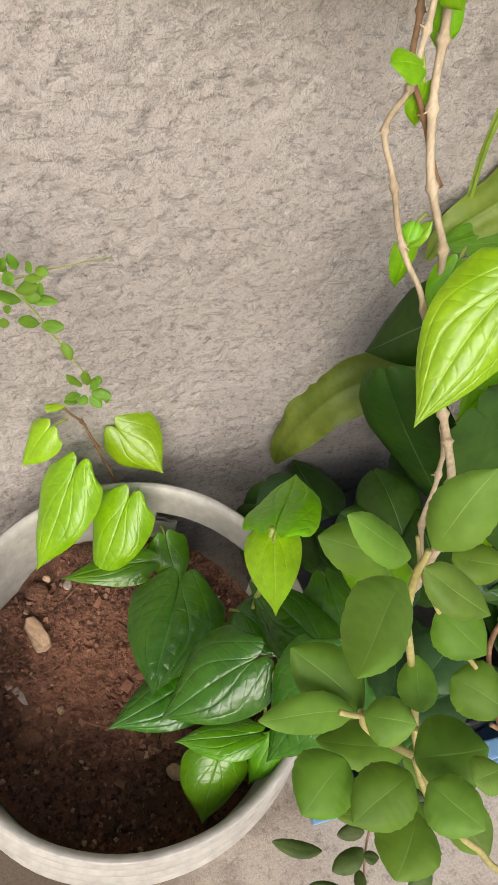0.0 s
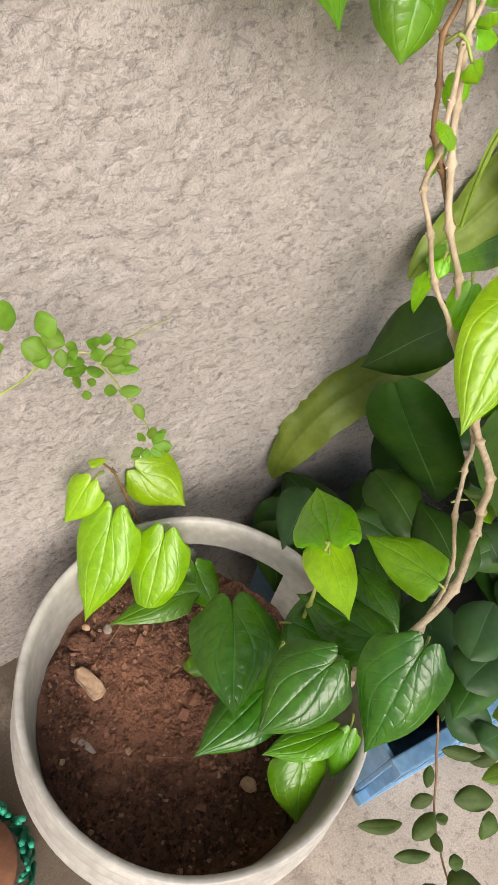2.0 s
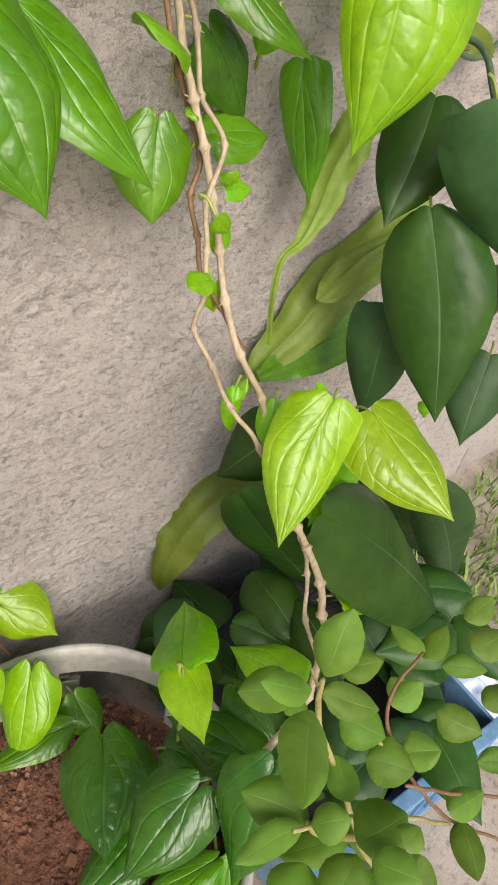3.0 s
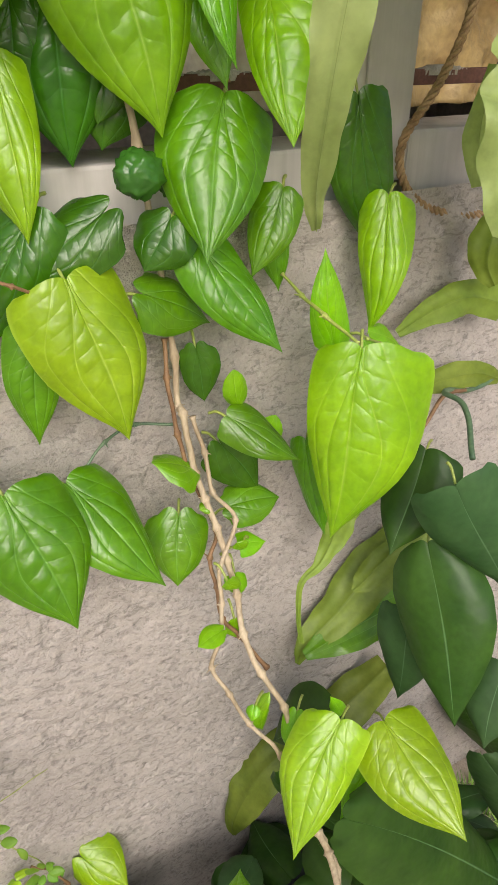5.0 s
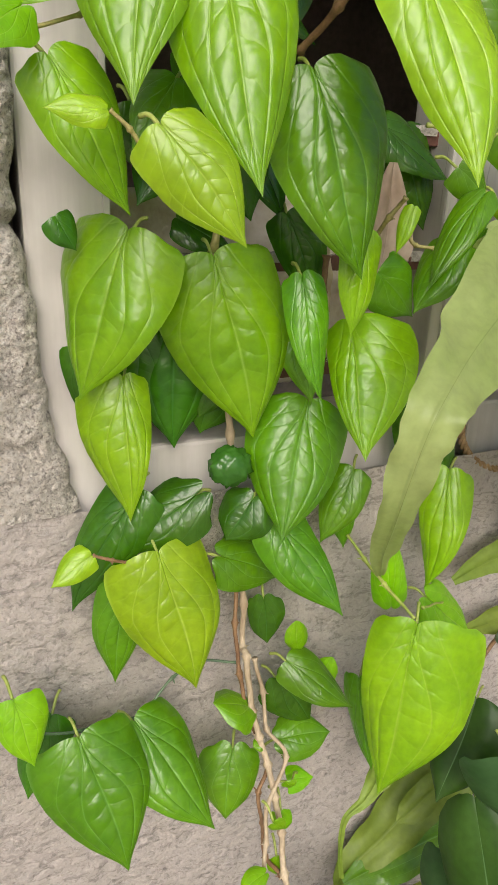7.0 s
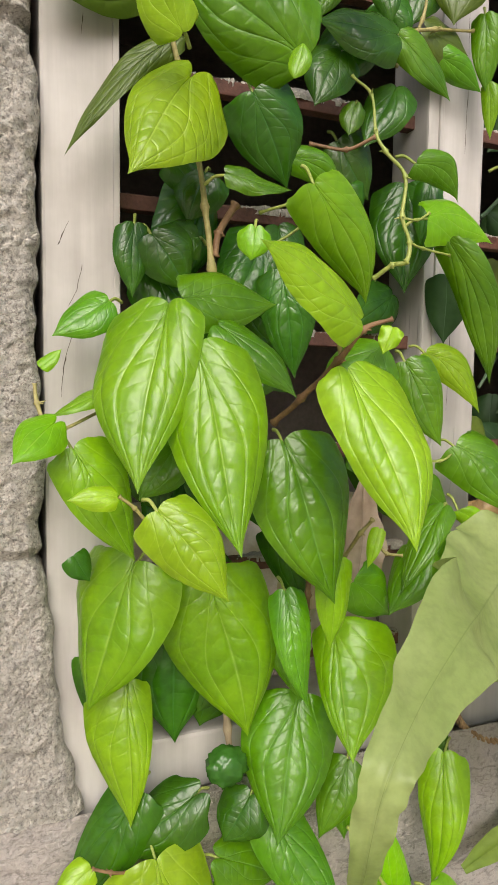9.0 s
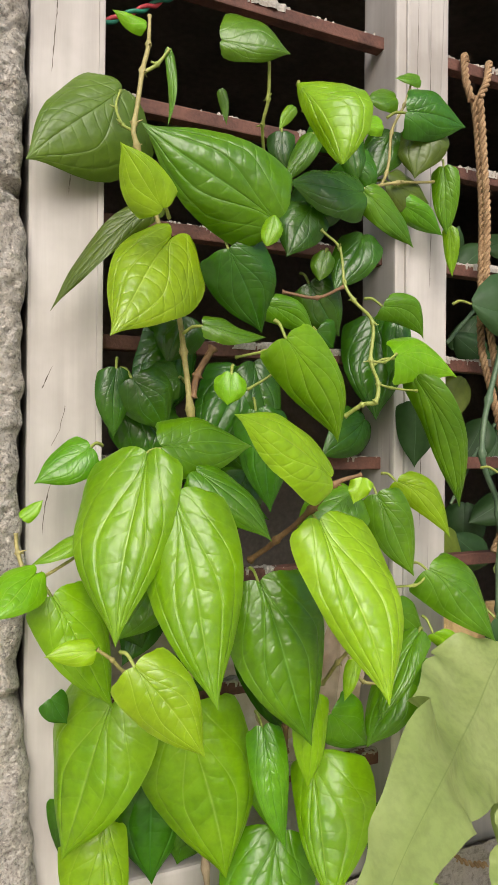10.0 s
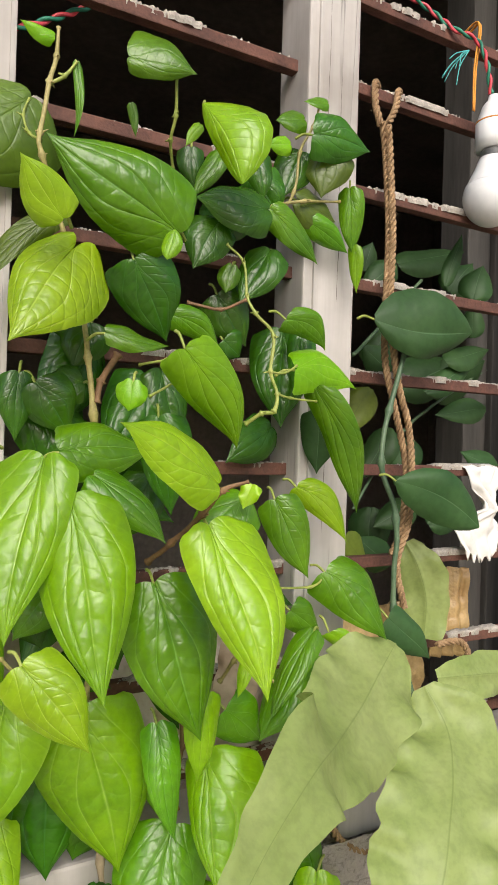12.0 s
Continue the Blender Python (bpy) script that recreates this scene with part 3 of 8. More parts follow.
def post(x0, x1, y0, y1, z0, z1):
    """A planed timber with a narrow rebate along one edge."""
    bm = box(x0, x1, y0, y1, z0, z1, 0.0025)
    return part("post", bm, WOOD, window)


post(0.006, 0.057, 0.015, 0.08, Z0 - 0.03, Z1)
post(0.303, 0.3585, 0.015, 0.066, Z0, Z1)
part("post_rebate", box(0.3125, 0.3165, 0.0125, 0.017, Z0 + 0.03, Z1 - 0.02, 0.001), WOOD, window)
post(0.66, 0.715, 0.03, 0.095, Z0, Z1)
# grey inner posts; the shade they stand in is put into their colour
GREYWOOD = simple("shaded_grey_timber", (0.045, 0.042, 0.038), (0.09, 0.083, 0.076), 30, 0.8, 0.4, 0.001, (1, 1, 0.1))
part("inner_post", box(0.632, 0.672, 0.14, 0.19, Z0, Z1, 0.002), GREYWOOD, window, "grey inner post with room shade in its colour")
part("inner_post", box(0.676, 0.72, 0.135, 0.19, Z0, Z1, 0.002), GREYWOOD, window, "grey inner post with room shade in its colour")
part("sill_rail", box(0.057, 0.303, 0.016, 0.085, Z0 - 0.015, Z0 + 0.029, 0.003), WOOD, window)
part("sill_rail", box(0.3585, 1.25, 0.014, 0.085, Z0 - 0.015, Z0 + 0.036, 0.003), WOOD, window)
part("head_rail", box(0.006, 1.25, 0.015, 0.08, Z1, Z1 + 0.06, 0.003), WOOD, window)


part("post_rebate", box(0.0522, 0.0565, 0.0132, 0.0155, Z0 + 0.03, Z1 - 0.02, 0.0008), WOOD, window)
SPLIT = simple("crack_dark", (0.07, 0.055, 0.045), (0.13, 0.11, 0.09), 40, 0.95)


def crack(points, w=0.00035):
    """A hairline split in the whitewash."""
    q = smooth_path([(x, 0.01485, z, w) for x, z in points], 8)
    verts, faces = [], []
    for i, row in enumerate(q):
        jog = 0.0006 * noise.noise(Vector((row[2] * 300, row[0] * 90, 0)))
        fat = w * (0.4 + 0.9 * abs(noise.noise(Vector((row[2] * 160, 3, 0)))) * 2) * min(1.0, 0.2 + 0.5 * min(i, len(q) - 1 - i))
        verts += [(row[0] + jog - fat, row[1], row[2]), (row[0] + jog + fat, row[1], row[2])]
        if i:
            faces.append((2 * i - 2, 2 * i - 1, 2 * i + 1, 2 * i))
    mesh("crack", verts, faces, SPLIT, window, smooth=False)


crack([(0.0193, 1.62), (0.0193, 1.603), (0.0237, 1.580), (0.0227, 1.556), (0.0204, 1.525)])
crack([(0.0336, 1.457), (0.0324, 1.443)], 0.00025)
crack([(0.0231, 1.325), (0.0180, 1.314), (0.0159, 1.309)])
crack([(0.0315, 1.298), (0.0280, 1.282), (0.0225, 1.270)])
crack([(0.026, 1.255), (0.020, 1.235), (0.017, 1.21)])
crack([(0.3250, 1.70), (0.3255, 1.64), (0.3248, 1.58), (0.3262, 1.50)], 0.0003)
crack([(0.3390, 1.62), (0.3382, 1.55), (0.3400, 1.47), (0.3394, 1.41)], 0.0003)
crack([(0.3300, 1.33), (0.3312, 1.27), (0.3301, 1.20)], 0.0003)


def bar(x0, x1, z):
    bm = box(x0, x1, 0.034, 0.045, z - 0.0055, z + 0.0055, 0.0012)
    ob = part("bar", bm, RUST, window)
    # lumpy mortar left on the top and lip of the bar, in patches
    rim = [(0.0338, -0.0045), (0.0334, -0.002), (0.0336, 0.0002), (0.0355, 0.0006), (0.038, 0.0006), (0.0405, 0.0006), (0.043, 0.0004), (0.0452, -0.002)]
    n = int((x1 - x0) / 0.0011)
    verts, faces = [], []
    for i in range(n + 1):
        x = x0 + (x1 - x0) * i / n
        for k, (y, h) in enumerate(rim):
            here = noise.noise(Vector((x * 26, z * 9, 0.5))) + 0.45 * noise.noise(Vector((x * 110, y * 300, z * 7))) + 0.35 * noise.noise(Vector((x * 420, y * 420, z * 9)))
            up = max(0.0, here - (0.02 if k > 1 else 0.22)) * 0.0042
            up = min(up, 0.0021) - (0.0012 if up == 0 else 0.0)
            verts.append((x, y - (up if k < 3 else 0), z + 0.0055 + h + (up if k > 1 else 0)))
    m = len(rim)
    for i in range(n):
        for k in range(m - 1):
            faces.append((i * m + k, (i + 1) * m + k, (i + 1) * m + k + 1, i * m + k + 1))
    c = mesh("mortar_crust", verts, faces, MORTAR, ob, "dry grey mortar splashes")
    c.location = (0, 0, 0)


for z in (1.712, 1.625, 1.526, 1.436, 1.347, 1.257, 1.167, 1.079, 1.0, 1.80, 1.89):
    bar(0.05, 0.312, z)
    bar(0.35, 0.67, z)
    bar(0.705, 1.26, z)

# ---- bucket ----
BX, BY, RIM, R = -0.0195, -0.1855, 0.256, 0.150


def bucket():
    b = thing("bucket", "old white plastic bucket planter filled with red soil", "bucket", (BX, BY, 0))
    prof = [(R * 0.86, 0.0), (R * 0.88, 0.004), (R * 0.955, RIM - 0.085)]
    for k in range(4):
        z = RIM - 0.078 + 0.019 * k
        o = 1.050 - 0.015 * k
        prof += [(R * (o - 0.048), z), (R * (o - 0.045), z + 0.0015), (R * (o - 0.006), z + 0.003), (R * o, z + 0.005), (R * (o - 0.001), z + 0.009), (R * (o - 0.036), z + 0.0105), (R * (o - 0.040), z + 0.012), (R * (o - 0.044), z + 0.017)]
    prof += [(R * 0.985, RIM - 0.003), (R * 0.995, RIM - 0.001), (R * 0.985, RIM), (R * 0.955, RIM - 0.002), (R * 0.945, RIM - 0.01), (R * 0.94, RIM - 0.024), (R * 0.935, RIM - 0.036), (R * 0.931, RIM - 0.05), (R * 0.91, RIM - 0.12), (R * 0.84, 0.012), (0.0, 0.01)]
    n = 96
    verts, faces = [], []
    for r, z in prof:
        for k in range(n):
            a = 2 * math.pi * k / n
            wob = 1 + 0.006 * math.sin(2 * a + 0.7) + 0.003 * noise.noise(Vector((math.cos(a) * 3, math.sin(a) * 3, 0)))
            dz = (0.0015 * math.sin(2 * a + 1.0) + 0.011 * max(0.0, math.sin(a)) ** 1.5) * (z / RIM)
            verts.append((BX + r * wob * math.cos(a), BY + r * wob * math.sin(a), z + dz))
    for i in range(len(prof) - 1):
        mid = RIM - (prof[i][1] + prof[i + 1][1]) / 2
        for k in range(n):
            # a piece is broken out of the wall under the rim
            if 0.034 < mid < 0.17 and 5 + int(mid * 90) % 2 <= k <= 17 - int(mid * 70) % 3:
                continue
            faces.append((i * n + k, i * n + (k + 1) % n, (i + 1) * n + (k + 1) % n, (i + 1) * n + k))
    mesh("tub", verts, faces, PLASTIC, b)
    for ang, wide in ((84, 0.012), (-42, 0.006)):
        a = radians(ang)
        bm = box(-wide, wide, -0.0025, 0.0025, -0.016, 0.0015, 0.001)
        bm.transform(Matrix.Translation((BX + R * 1.012 * math.cos(a), BY + R * 1.012 * math.sin(a), RIM)) @ Matrix.Rotation(a + math.pi / 2, 4, "Z"))
        part("handle_lug", bm, PLASTIC, b)
    return b


bucket()


def soil():
    n, m = 70, 150
    verts, faces = [], []
    for i in range(n + 1):
        r = R * 0.915 * i / n
        for k in range(m):
            a = 2 * math.pi * k / m
            x, y = r * math.cos(a), r * math.sin(a)
            p = Vector((x, y, 0))
            z = 0.158 + 0.012 * noise.noise(p * 14) + 0.007 * noise.noise(p * 50) + 0.004 * noise.noise(p * 120) + 0.003 * noise.noise(p * 260) - 0.3 * max(0.0, (-y - 0.06)) + 0.24 * max(0, y - 0.01)
            verts.append((BX + x, BY + y, z))
    for i in range(n):
        for k in range(m):
            faces.append((i * m + k, i * m + (k + 1) % m, (i + 1) * m + (k + 1) % m, (i + 1) * m + k))
    s = tagged(mesh("soil", verts, faces, SOIL), "loose reddish-brown soil with clods filling the bucket", "soil", kind="stuff")
    return s


soil()


def curled_leaf(parent, at, r, seed):
    """A crumpled leaf curled into a ball."""
    bm = bmesh.new()
    bmesh.ops.create_icosphere(bm, subdivisions=4, radius=1.0)
    for v in bm.verts:
        n = v.co.normalized()
        v.co = n * (0.95 + 0.25 * abs(noise.noise(n * 2.2 + Vector((seed, 0, 0)))) - 0.2 * abs(noise.noise(n * 3.6 + Vector((0, seed, 0)))) - 0.14 * abs(noise.noise(n * 7 + Vector((seed, seed, 0)))) + 0.05 * noise.noise(n * 14))
        v.co.z *= 0.9
        v.co.y *= 0.8
    bm.transform(Matrix.Translation(at) @ Matrix.Scale(r, 4))
    return part("curled_leaf", bm, TONE["dark"], parent, "dark crumpled curled-up leaf", smooth=True)


def rope_line(parent, points, r=0.0033, plies=3):
    """Twisted strands along a path."""
    q = smooth_path([(*p, r) for p in points], 14)
    side = Vector((1, 0, 0))
    run = 0.0
    lines = [[] for _ in range(plies)]
    fine = []
    for i in range(len(q) - 1):
        n = max(2, int(np.linalg.norm(q[i + 1][:3] - q[i][:3]) / 0.0011))
        for k in range(n):
            fine.append(q[i] + (q[i + 1] - q[i]) * k / n)
    for i, row in enumerate(fine):
        nxt, prv = fine[min(i + 1, len(fine) - 1)], fine[max(i - 1, 0)]
        along = Vector(nxt[:3] - prv[:3]).normalized()
        side = (side - along * side.dot(along)).normalized()
        up = along.cross(side)
        run += float(np.linalg.norm(row[:3] - prv[:3]))
        for n in range(plies):
            a = run / 0.0190 * 2 * math.pi + 2 * math.pi * n / plies
            p = Vector(row[:3]) + (side * math.cos(a) + up * math.sin(a)) * r * 0.58
            lines[n].append((*p, r * 0.52 * (1 + 0.12 * noise.noise(p * 300))))
    for line in lines:
        v, f = tube_data(np.array(line), 7)
        mesh("strand", v, f, COIR, parent)
    hair_v, hair_f = [], []
    for i in range(0, len(fine), 3):
        p = Vector(fine[i][:3]) + Vector((random.uniform(-1, 1), random.uniform(-1, 1), random.uniform(-1, 1))) * r
        d = Vector((random.uniform(-1, 1), random.uniform(-1, 1), random.uniform(-1, 1))) * 0.006
        b = len(hair_v)
        hair_v += [p, p + Vector((0.0002, 0, 0.0002)), p + d]
        hair_f.append((b, b + 1, b + 2))
    mesh("loose_fibre", hair_v, hair_f, COIR, parent)


def lathe(name, axis_top, rows, mat, parent, label="", n=40):
    x, y, z = axis_top
    verts, faces = [], []
    for r, h in rows:
        for k in range(n):
            a = 2 * math.pi * k / n
            verts.append((x + r * math.cos(a), y + r * math.sin(a), z - h))
    for i in range(len(rows) - 1):
        for k in range(n):
            faces.append((i * n + k, (i + 1) * n + k, (i + 1) * n + (k + 1) % n, i * n + (k + 1) % n))
    return mesh(name, verts, faces, mat, parent, label)


def hanging_lamp(top, globe):
    lamp = thing("light_bulb", "unlit white LED bulb in a white holder hanging from a wire", "lamp", top)
    r = 0.030
    drop = top[2] - globe[2]
    x, y, z = (top[0] + globe[0]) / 2, top[1], top[2]
    at = (x, y, z)
    lathe("holder", at, [(0.0005, 0), (0.006, 0.001), (0.007, 0.006), (0.012, 0.012), (0.016, 0.024), (0.017, 0.03), (0.0185, 0.031), (0.0185, 0.046), (0.018, 0.058), (0.012, 0.0585), (0.0005, 0.0586)], LAMPWHITE, lamp, "white ribbed bulb holder")
    lathe("holder_ring", at, [(0.0172, 0.0292), (0.0186, 0.0295), (0.0186, 0.0308), (0.0172, 0.031)], ORANGE, lamp, "thin orange ring")
    lathe("cap", at, [(0.012, 0.0588), (0.0125, 0.06), (0.0125, 0.066), (0.0135, 0.0665)], METAL, lamp, "shiny metal bulb cap")
    body = [(0.0135, 0.0666), (0.0150, 0.070), (0.018, 0.078), (0.0225, 0.087), (0.0255, 0.0945)]
    lathe("bulb_body", at, body, LAMPWHITE, lamp)
    c = 0.1075
    dome = [(0.0255, 0.0947)] + [(r * 0.98 * math.cos(a), c + r * math.sin(a)) for a in np.linspace(-0.40, math.pi / 2 - 0.02, 14)]
    lathe("diffuser", at, dome, LAMPWHITE, lamp, "milky white dome")


def wire_pair(points):
    w = thing("cable", "twisted red and green electric cable strung across the window bars", "cable", points[0])
    q = smooth_path([(*p, 0.0015) for p in points], 40)
    run, side = 0.0, Vector((0, 1, 0))
    for n, mat in enumerate((RED, GREENWIRE)):
        run, line = 0.0, []
        for i, row in enumerate(q):
            prv, nxt = q[max(i - 1, 0)], q[min(i + 1, len(q) - 1)]
            along = Vector(nxt[:3] - prv[:3]).normalized()
            side = (side - along * side.dot(along)).normalized()
            up = along.cross(side)
            run += float(np.linalg.norm(row[:3] - prv[:3]))
            a = run / 0.028 * 2 * math.pi + math.pi * n
            p = Vector(row[:3]) + (side * math.cos(a) + up * math.sin(a)) * 0.0015
            line.append((*p, 0.0016))
        v, f = tube_data(np.array(line), 7)
        mesh("wire", v, f, mat, w)


def string_tie(knot, end, tuft):
    s = thing("string_tie", "orange and teal string tied round the lamp cable", "string", knot)
    k, e = Vector(knot), Vector(end)
    for i in range(5):
        o = Vector((random.uniform(-1, 1), random.uniform(-0.6, 0.6), 0)) * 0.003
        q = smooth_path([(*(k + o * 2 + Vector((0, 0.02, 0.003))), 0.0008), (*(k + o + Vector((0, -0.004, 0.006))), 0.0008), (*(k + (e - k) * 0.5 + o), 0.0008), (*(e + o * 0.7), 0.0008)], 8)
        v, f = tube_data(q, 5)
        mesh("orange_strand", v, f, ORANGE, s)
    u = Vector(tuft)
    for i in range(8):
        d = Vector((random.uniform(-0.028, -0.002), random.uniform(-0.01, 0.01), random.uniform(-0.03, 0.0)))
        q = smooth_path([(*(u + Vector((0.008, 0, 0.012))), 0.0006), (*(u + d * 0.5 + Vector((0, 0, 0.006))), 0.0006), (*(u + d), 0.0005)], 6)
        v, f = tube_data(q, 5)
        mesh("teal_strand", v, f, TEAL, s)


# ---- the climbing plants ----

# ---- the betel vine on wall and window ----
vine = thing("betel_vine", "betel vine with glossy heart-shaped green leaves climbing the barred window", "plant", (0.1, -0.1, 0.2))
leaf(vine, 'shade', (0.0632, -0.0050, 1.5112), (0.0016, -0.0150, 1.4499), 0.0712, (-0.15, -0.98, -0.16), stalk=(0.0691, 0.0101, 1.5172), quilt=0.012, skew=-0.2, bend=0.03, fold=0.02)
leaf(vine, 'light', (0.0726, -0.0350, 1.5424), (0.0511, -0.0350, 1.5457), 0.0107, (-0.22, -0.93, -0.29), skew=-0.4, fold=0.05)
leaf(vine, 'mid', (0.0872, -0.0400, 1.5258), (0.0860, -0.0400, 1.4754), 0.0067, (-0.28, -0.94, -0.21), curve=-0.05)
leaf(vine, 'mid', (0.1180, -0.0550, 1.5313), (0.1624, -0.0650, 1.5281), 0.0354, (-0.40, -0.91, -0.05), skew=-0.5, bend=0.12, fold=-0.05)
leaf(vine, 'lime', (0.1652, -0.0700, 1.5070), (0.1837, -0.0950, 1.4486), 0.0404, (-0.56, -0.81, -0.18), stalk=(0.1718, -0.0560, 1.5145), shape='oval', skew=-0.5, fold=-0.1, curve=-0.05)
leaf(vine, 'mid', (0.1548, -0.0550, 1.4223), (0.0667, -0.0500, 1.4714), 0.0627, (-0.33, -0.91, -0.24), stalk=(0.1666, -0.0425, 1.4216), quilt=0.06, bend=0.06, fold=0.04)
leaf(vine, 'young', (0.0736, -0.0750, 1.4114), (0.0461, -0.0850, 1.4407), 0.0299, (-0.23, -0.91, -0.34), stalk=(0.0823, -0.0602, 1.4105), bend=0.05, fold=0.08)
leaf(vine, 'young', (0.0880, -0.0380, 1.4016), (0.0453, -0.0660, 1.3347), 0.0611, (-0.24, -0.97, 0.09), stalk=(0.0939, -0.0220, 1.4037), shape='cordate', quilt=0.03, skew=-0.25, bend=0.06, fold=0.02)
leaf(vine, 'shade', (0.0829, -0.0300, 1.4289), (0.0167, -0.0200, 1.3551), 0.0189, (-0.20, -0.98, 0.00), stalk=(0.0921, -0.0172, 1.4360), ripple=0.15, curve=0.07, fold=0.1)
leaf(vine, 'dark', (0.1315, -0.0350, 1.4039), (0.1617, -0.0240, 1.3514), 0.0491, (-0.39, -0.92, 0.05), stalk=(0.1296, -0.0239, 1.4168), bend=0.06, fold=0.06)
leaf(vine, 'mid', (0.1126, -0.0400, 1.3504), (0.1583, -0.0400, 1.3460), 0.0187, (-0.35, -0.85, 0.39), stalk=(0.1021, -0.0271, 1.3460), curve=0.06, ripple=0.08)
leaf(vine, 'light', (0.1302, -0.0450, 1.3172), (0.1276, -0.0450, 1.2981), 0.0221, (-0.37, -0.93, -0.05), stalk=(0.1366, -0.0319, 1.3264), shape='round', quilt=0.06)
leaf(vine, 'light', (0.1544, -0.0780, 1.3386), (0.2062, -0.0550, 1.2741), 0.0415, (-0.59, -0.71, 0.39), stalk=(0.1505, -0.0683, 1.3523), curve=-0.08, bend=0.1, fold=-0.05)
leaf(vine, 'young', (0.1510, -0.1370, 1.2548), (0.0888, -0.1510, 1.2869), 0.0380, (-0.48, -0.76, 0.44), stalk=(0.1557, -0.1218, 1.2482), curve=0.05, fold=0.06)
leaf(vine, 'mid', (0.0807, -0.0550, 1.2696), (0.1458, -0.0450, 1.2711), 0.0419, (-0.30, -0.83, 0.47), stalk=(0.0692, -0.0448, 1.2620), fold=0.1, bend=0.08)
leaf(vine, 'mid', (0.1017, -0.0600, 1.2543), (0.1434, -0.0820, 1.2119), 0.0302, (-0.08, -0.94, 0.34), stalk=(0.0967, -0.0436, 1.2558), curve=-0.06, fold=0.06)
leaf(vine, 'dark', (0.1551, -0.0300, 1.2947), (0.1670, -0.0300, 1.2243), 0.0396, (-0.40, -0.87, 0.29), stalk=(0.1586, -0.0170, 1.3054), curve=-0.02)
leaf(vine, 'light', (0.0707, -0.0600, 1.2642), (0.0444, -0.0920, 1.1607), 0.0630, (-0.52, -0.76, 0.39), stalk=(0.0804, -0.0464, 1.2684), skew=0.3, fold=0.16, bend=0.03)
leaf(vine, 'light', (0.0830, -0.0730, 1.2388), (0.0974, -0.1120, 1.1255), 0.0606, (-0.24, -0.85, 0.48), stalk=(0.0849, -0.0567, 1.2441), fold=0.06, bend=0.03)
leaf(vine, 'mid', (0.1405, -0.0700, 1.1841), (0.1678, -0.0910, 1.0853), 0.0664, (-0.31, -0.62, 0.72), stalk=(0.1406, -0.0544, 1.1914), fold=0.08, bend=0.05)
leaf(vine, 'young', (0.1560, -0.1190, 1.2269), (0.1760, -0.1610, 1.1338), 0.0549, (-0.25, -0.84, 0.47), stalk=(0.1573, -0.1023, 1.2309), skew=-0.28, fold=0.04, bend=0.05, curve=-0.03)
leaf(vine, 'mid', (0.1890, -0.1000, 1.2423), (0.1500, -0.1000, 1.2161), 0.0399, (-0.46, -0.81, 0.37), fold=0.02)
leaf(vine, 'young', (0.1843, -0.1200, 1.2528), (0.1781, -0.1200, 1.2378), 0.0139, (-0.51, -0.79, 0.33), fold=0.3, ripple=0.15)
leaf(vine, 'mid', (0.0405, -0.0300, 1.2689), (0.0072, -0.0300, 1.2470), 0.0284, (-0.13, -0.95, 0.30), stalk=(0.0513, -0.0167, 1.2707))
leaf(vine, 'light', (0.0342, -0.0450, 1.2133), (0.0039, -0.0450, 1.1999), 0.0140, (-0.10, -0.74, 0.66))
leaf(vine, 'light', (-0.0008, -0.0500, 1.2283), (0.0108, -0.0500, 1.2388), 0.0094, (-0.09, -0.93, 0.36))
leaf(vine, 'light', (0.0045, -0.0600, 1.1960), (-0.0185, -0.0800, 1.1774), 0.0279, (-0.07, -0.88, 0.47), stalk=(0.0091, -0.0439, 1.1921), shape='cordate', fold=0.05)
leaf(vine, 'young', (0.0527, -0.1050, 1.1524), (0.0875, -0.1200, 1.1049), 0.0384, (-0.26, -0.84, 0.48), stalk=(0.0481, -0.0890, 1.1568), fold=0.05, bend=0.08)
leaf(vine, 'light', (0.0165, -0.0500, 1.1808), (0.0510, -0.0570, 1.1140), 0.0434, (-0.19, -0.65, 0.73), stalk=(0.0097, -0.0355, 1.1871), skew=-0.1, fold=0.02, bend=0.06)
leaf(vine, 'young', (0.0343, -0.0850, 1.1585), (0.0081, -0.0850, 1.1575), 0.0148, (-0.13, -0.91, 0.40), fold=0.05)
leaf(vine, 'light', (0.0584, -0.0260, 1.1043), (0.0257, -0.0240, 1.0092), 0.0775, (-0.17, -0.51, 0.84), stalk=(0.0705, -0.0157, 1.1109), fold=0.03, bend=0.06, skew=0.1)
leaf(vine, 'mid', (0.1531, -0.0500, 1.0819), (0.1608, -0.0720, 1.0106), 0.0263, (-0.23, -0.78, 0.59), stalk=(0.1549, -0.0339, 1.0877), curve=0.03, quilt=0.02)
leaf(vine, 'lime', (0.1790, -0.0750, 1.1082), (0.1707, -0.0800, 1.0521), 0.0251, (-0.16, -0.84, 0.52), stalk=(0.1838, -0.0606, 1.1164), fold=0.12)
leaf(vine, 'mid', (0.0827, -0.0300, 1.1794), (0.0591, -0.0300, 1.1454), 0.0338, (-0.23, -0.90, 0.37), stalk=(0.0930, -0.0172, 1.1844))
leaf(vine, 'mid', (0.2836, -0.0450, 1.1306), (0.2377, -0.0600, 1.0738), 0.0248, (-0.53, -0.71, 0.46), stalk=(0.2962, -0.0333, 1.1304), curve=0.04)
leaf(vine, 'mid', (0.2845, -0.0500, 1.1125), (0.2703, -0.0550, 1.0624), 0.0307, (-0.54, -0.69, 0.48), stalk=(0.2961, -0.0388, 1.1185), fold=0.15)
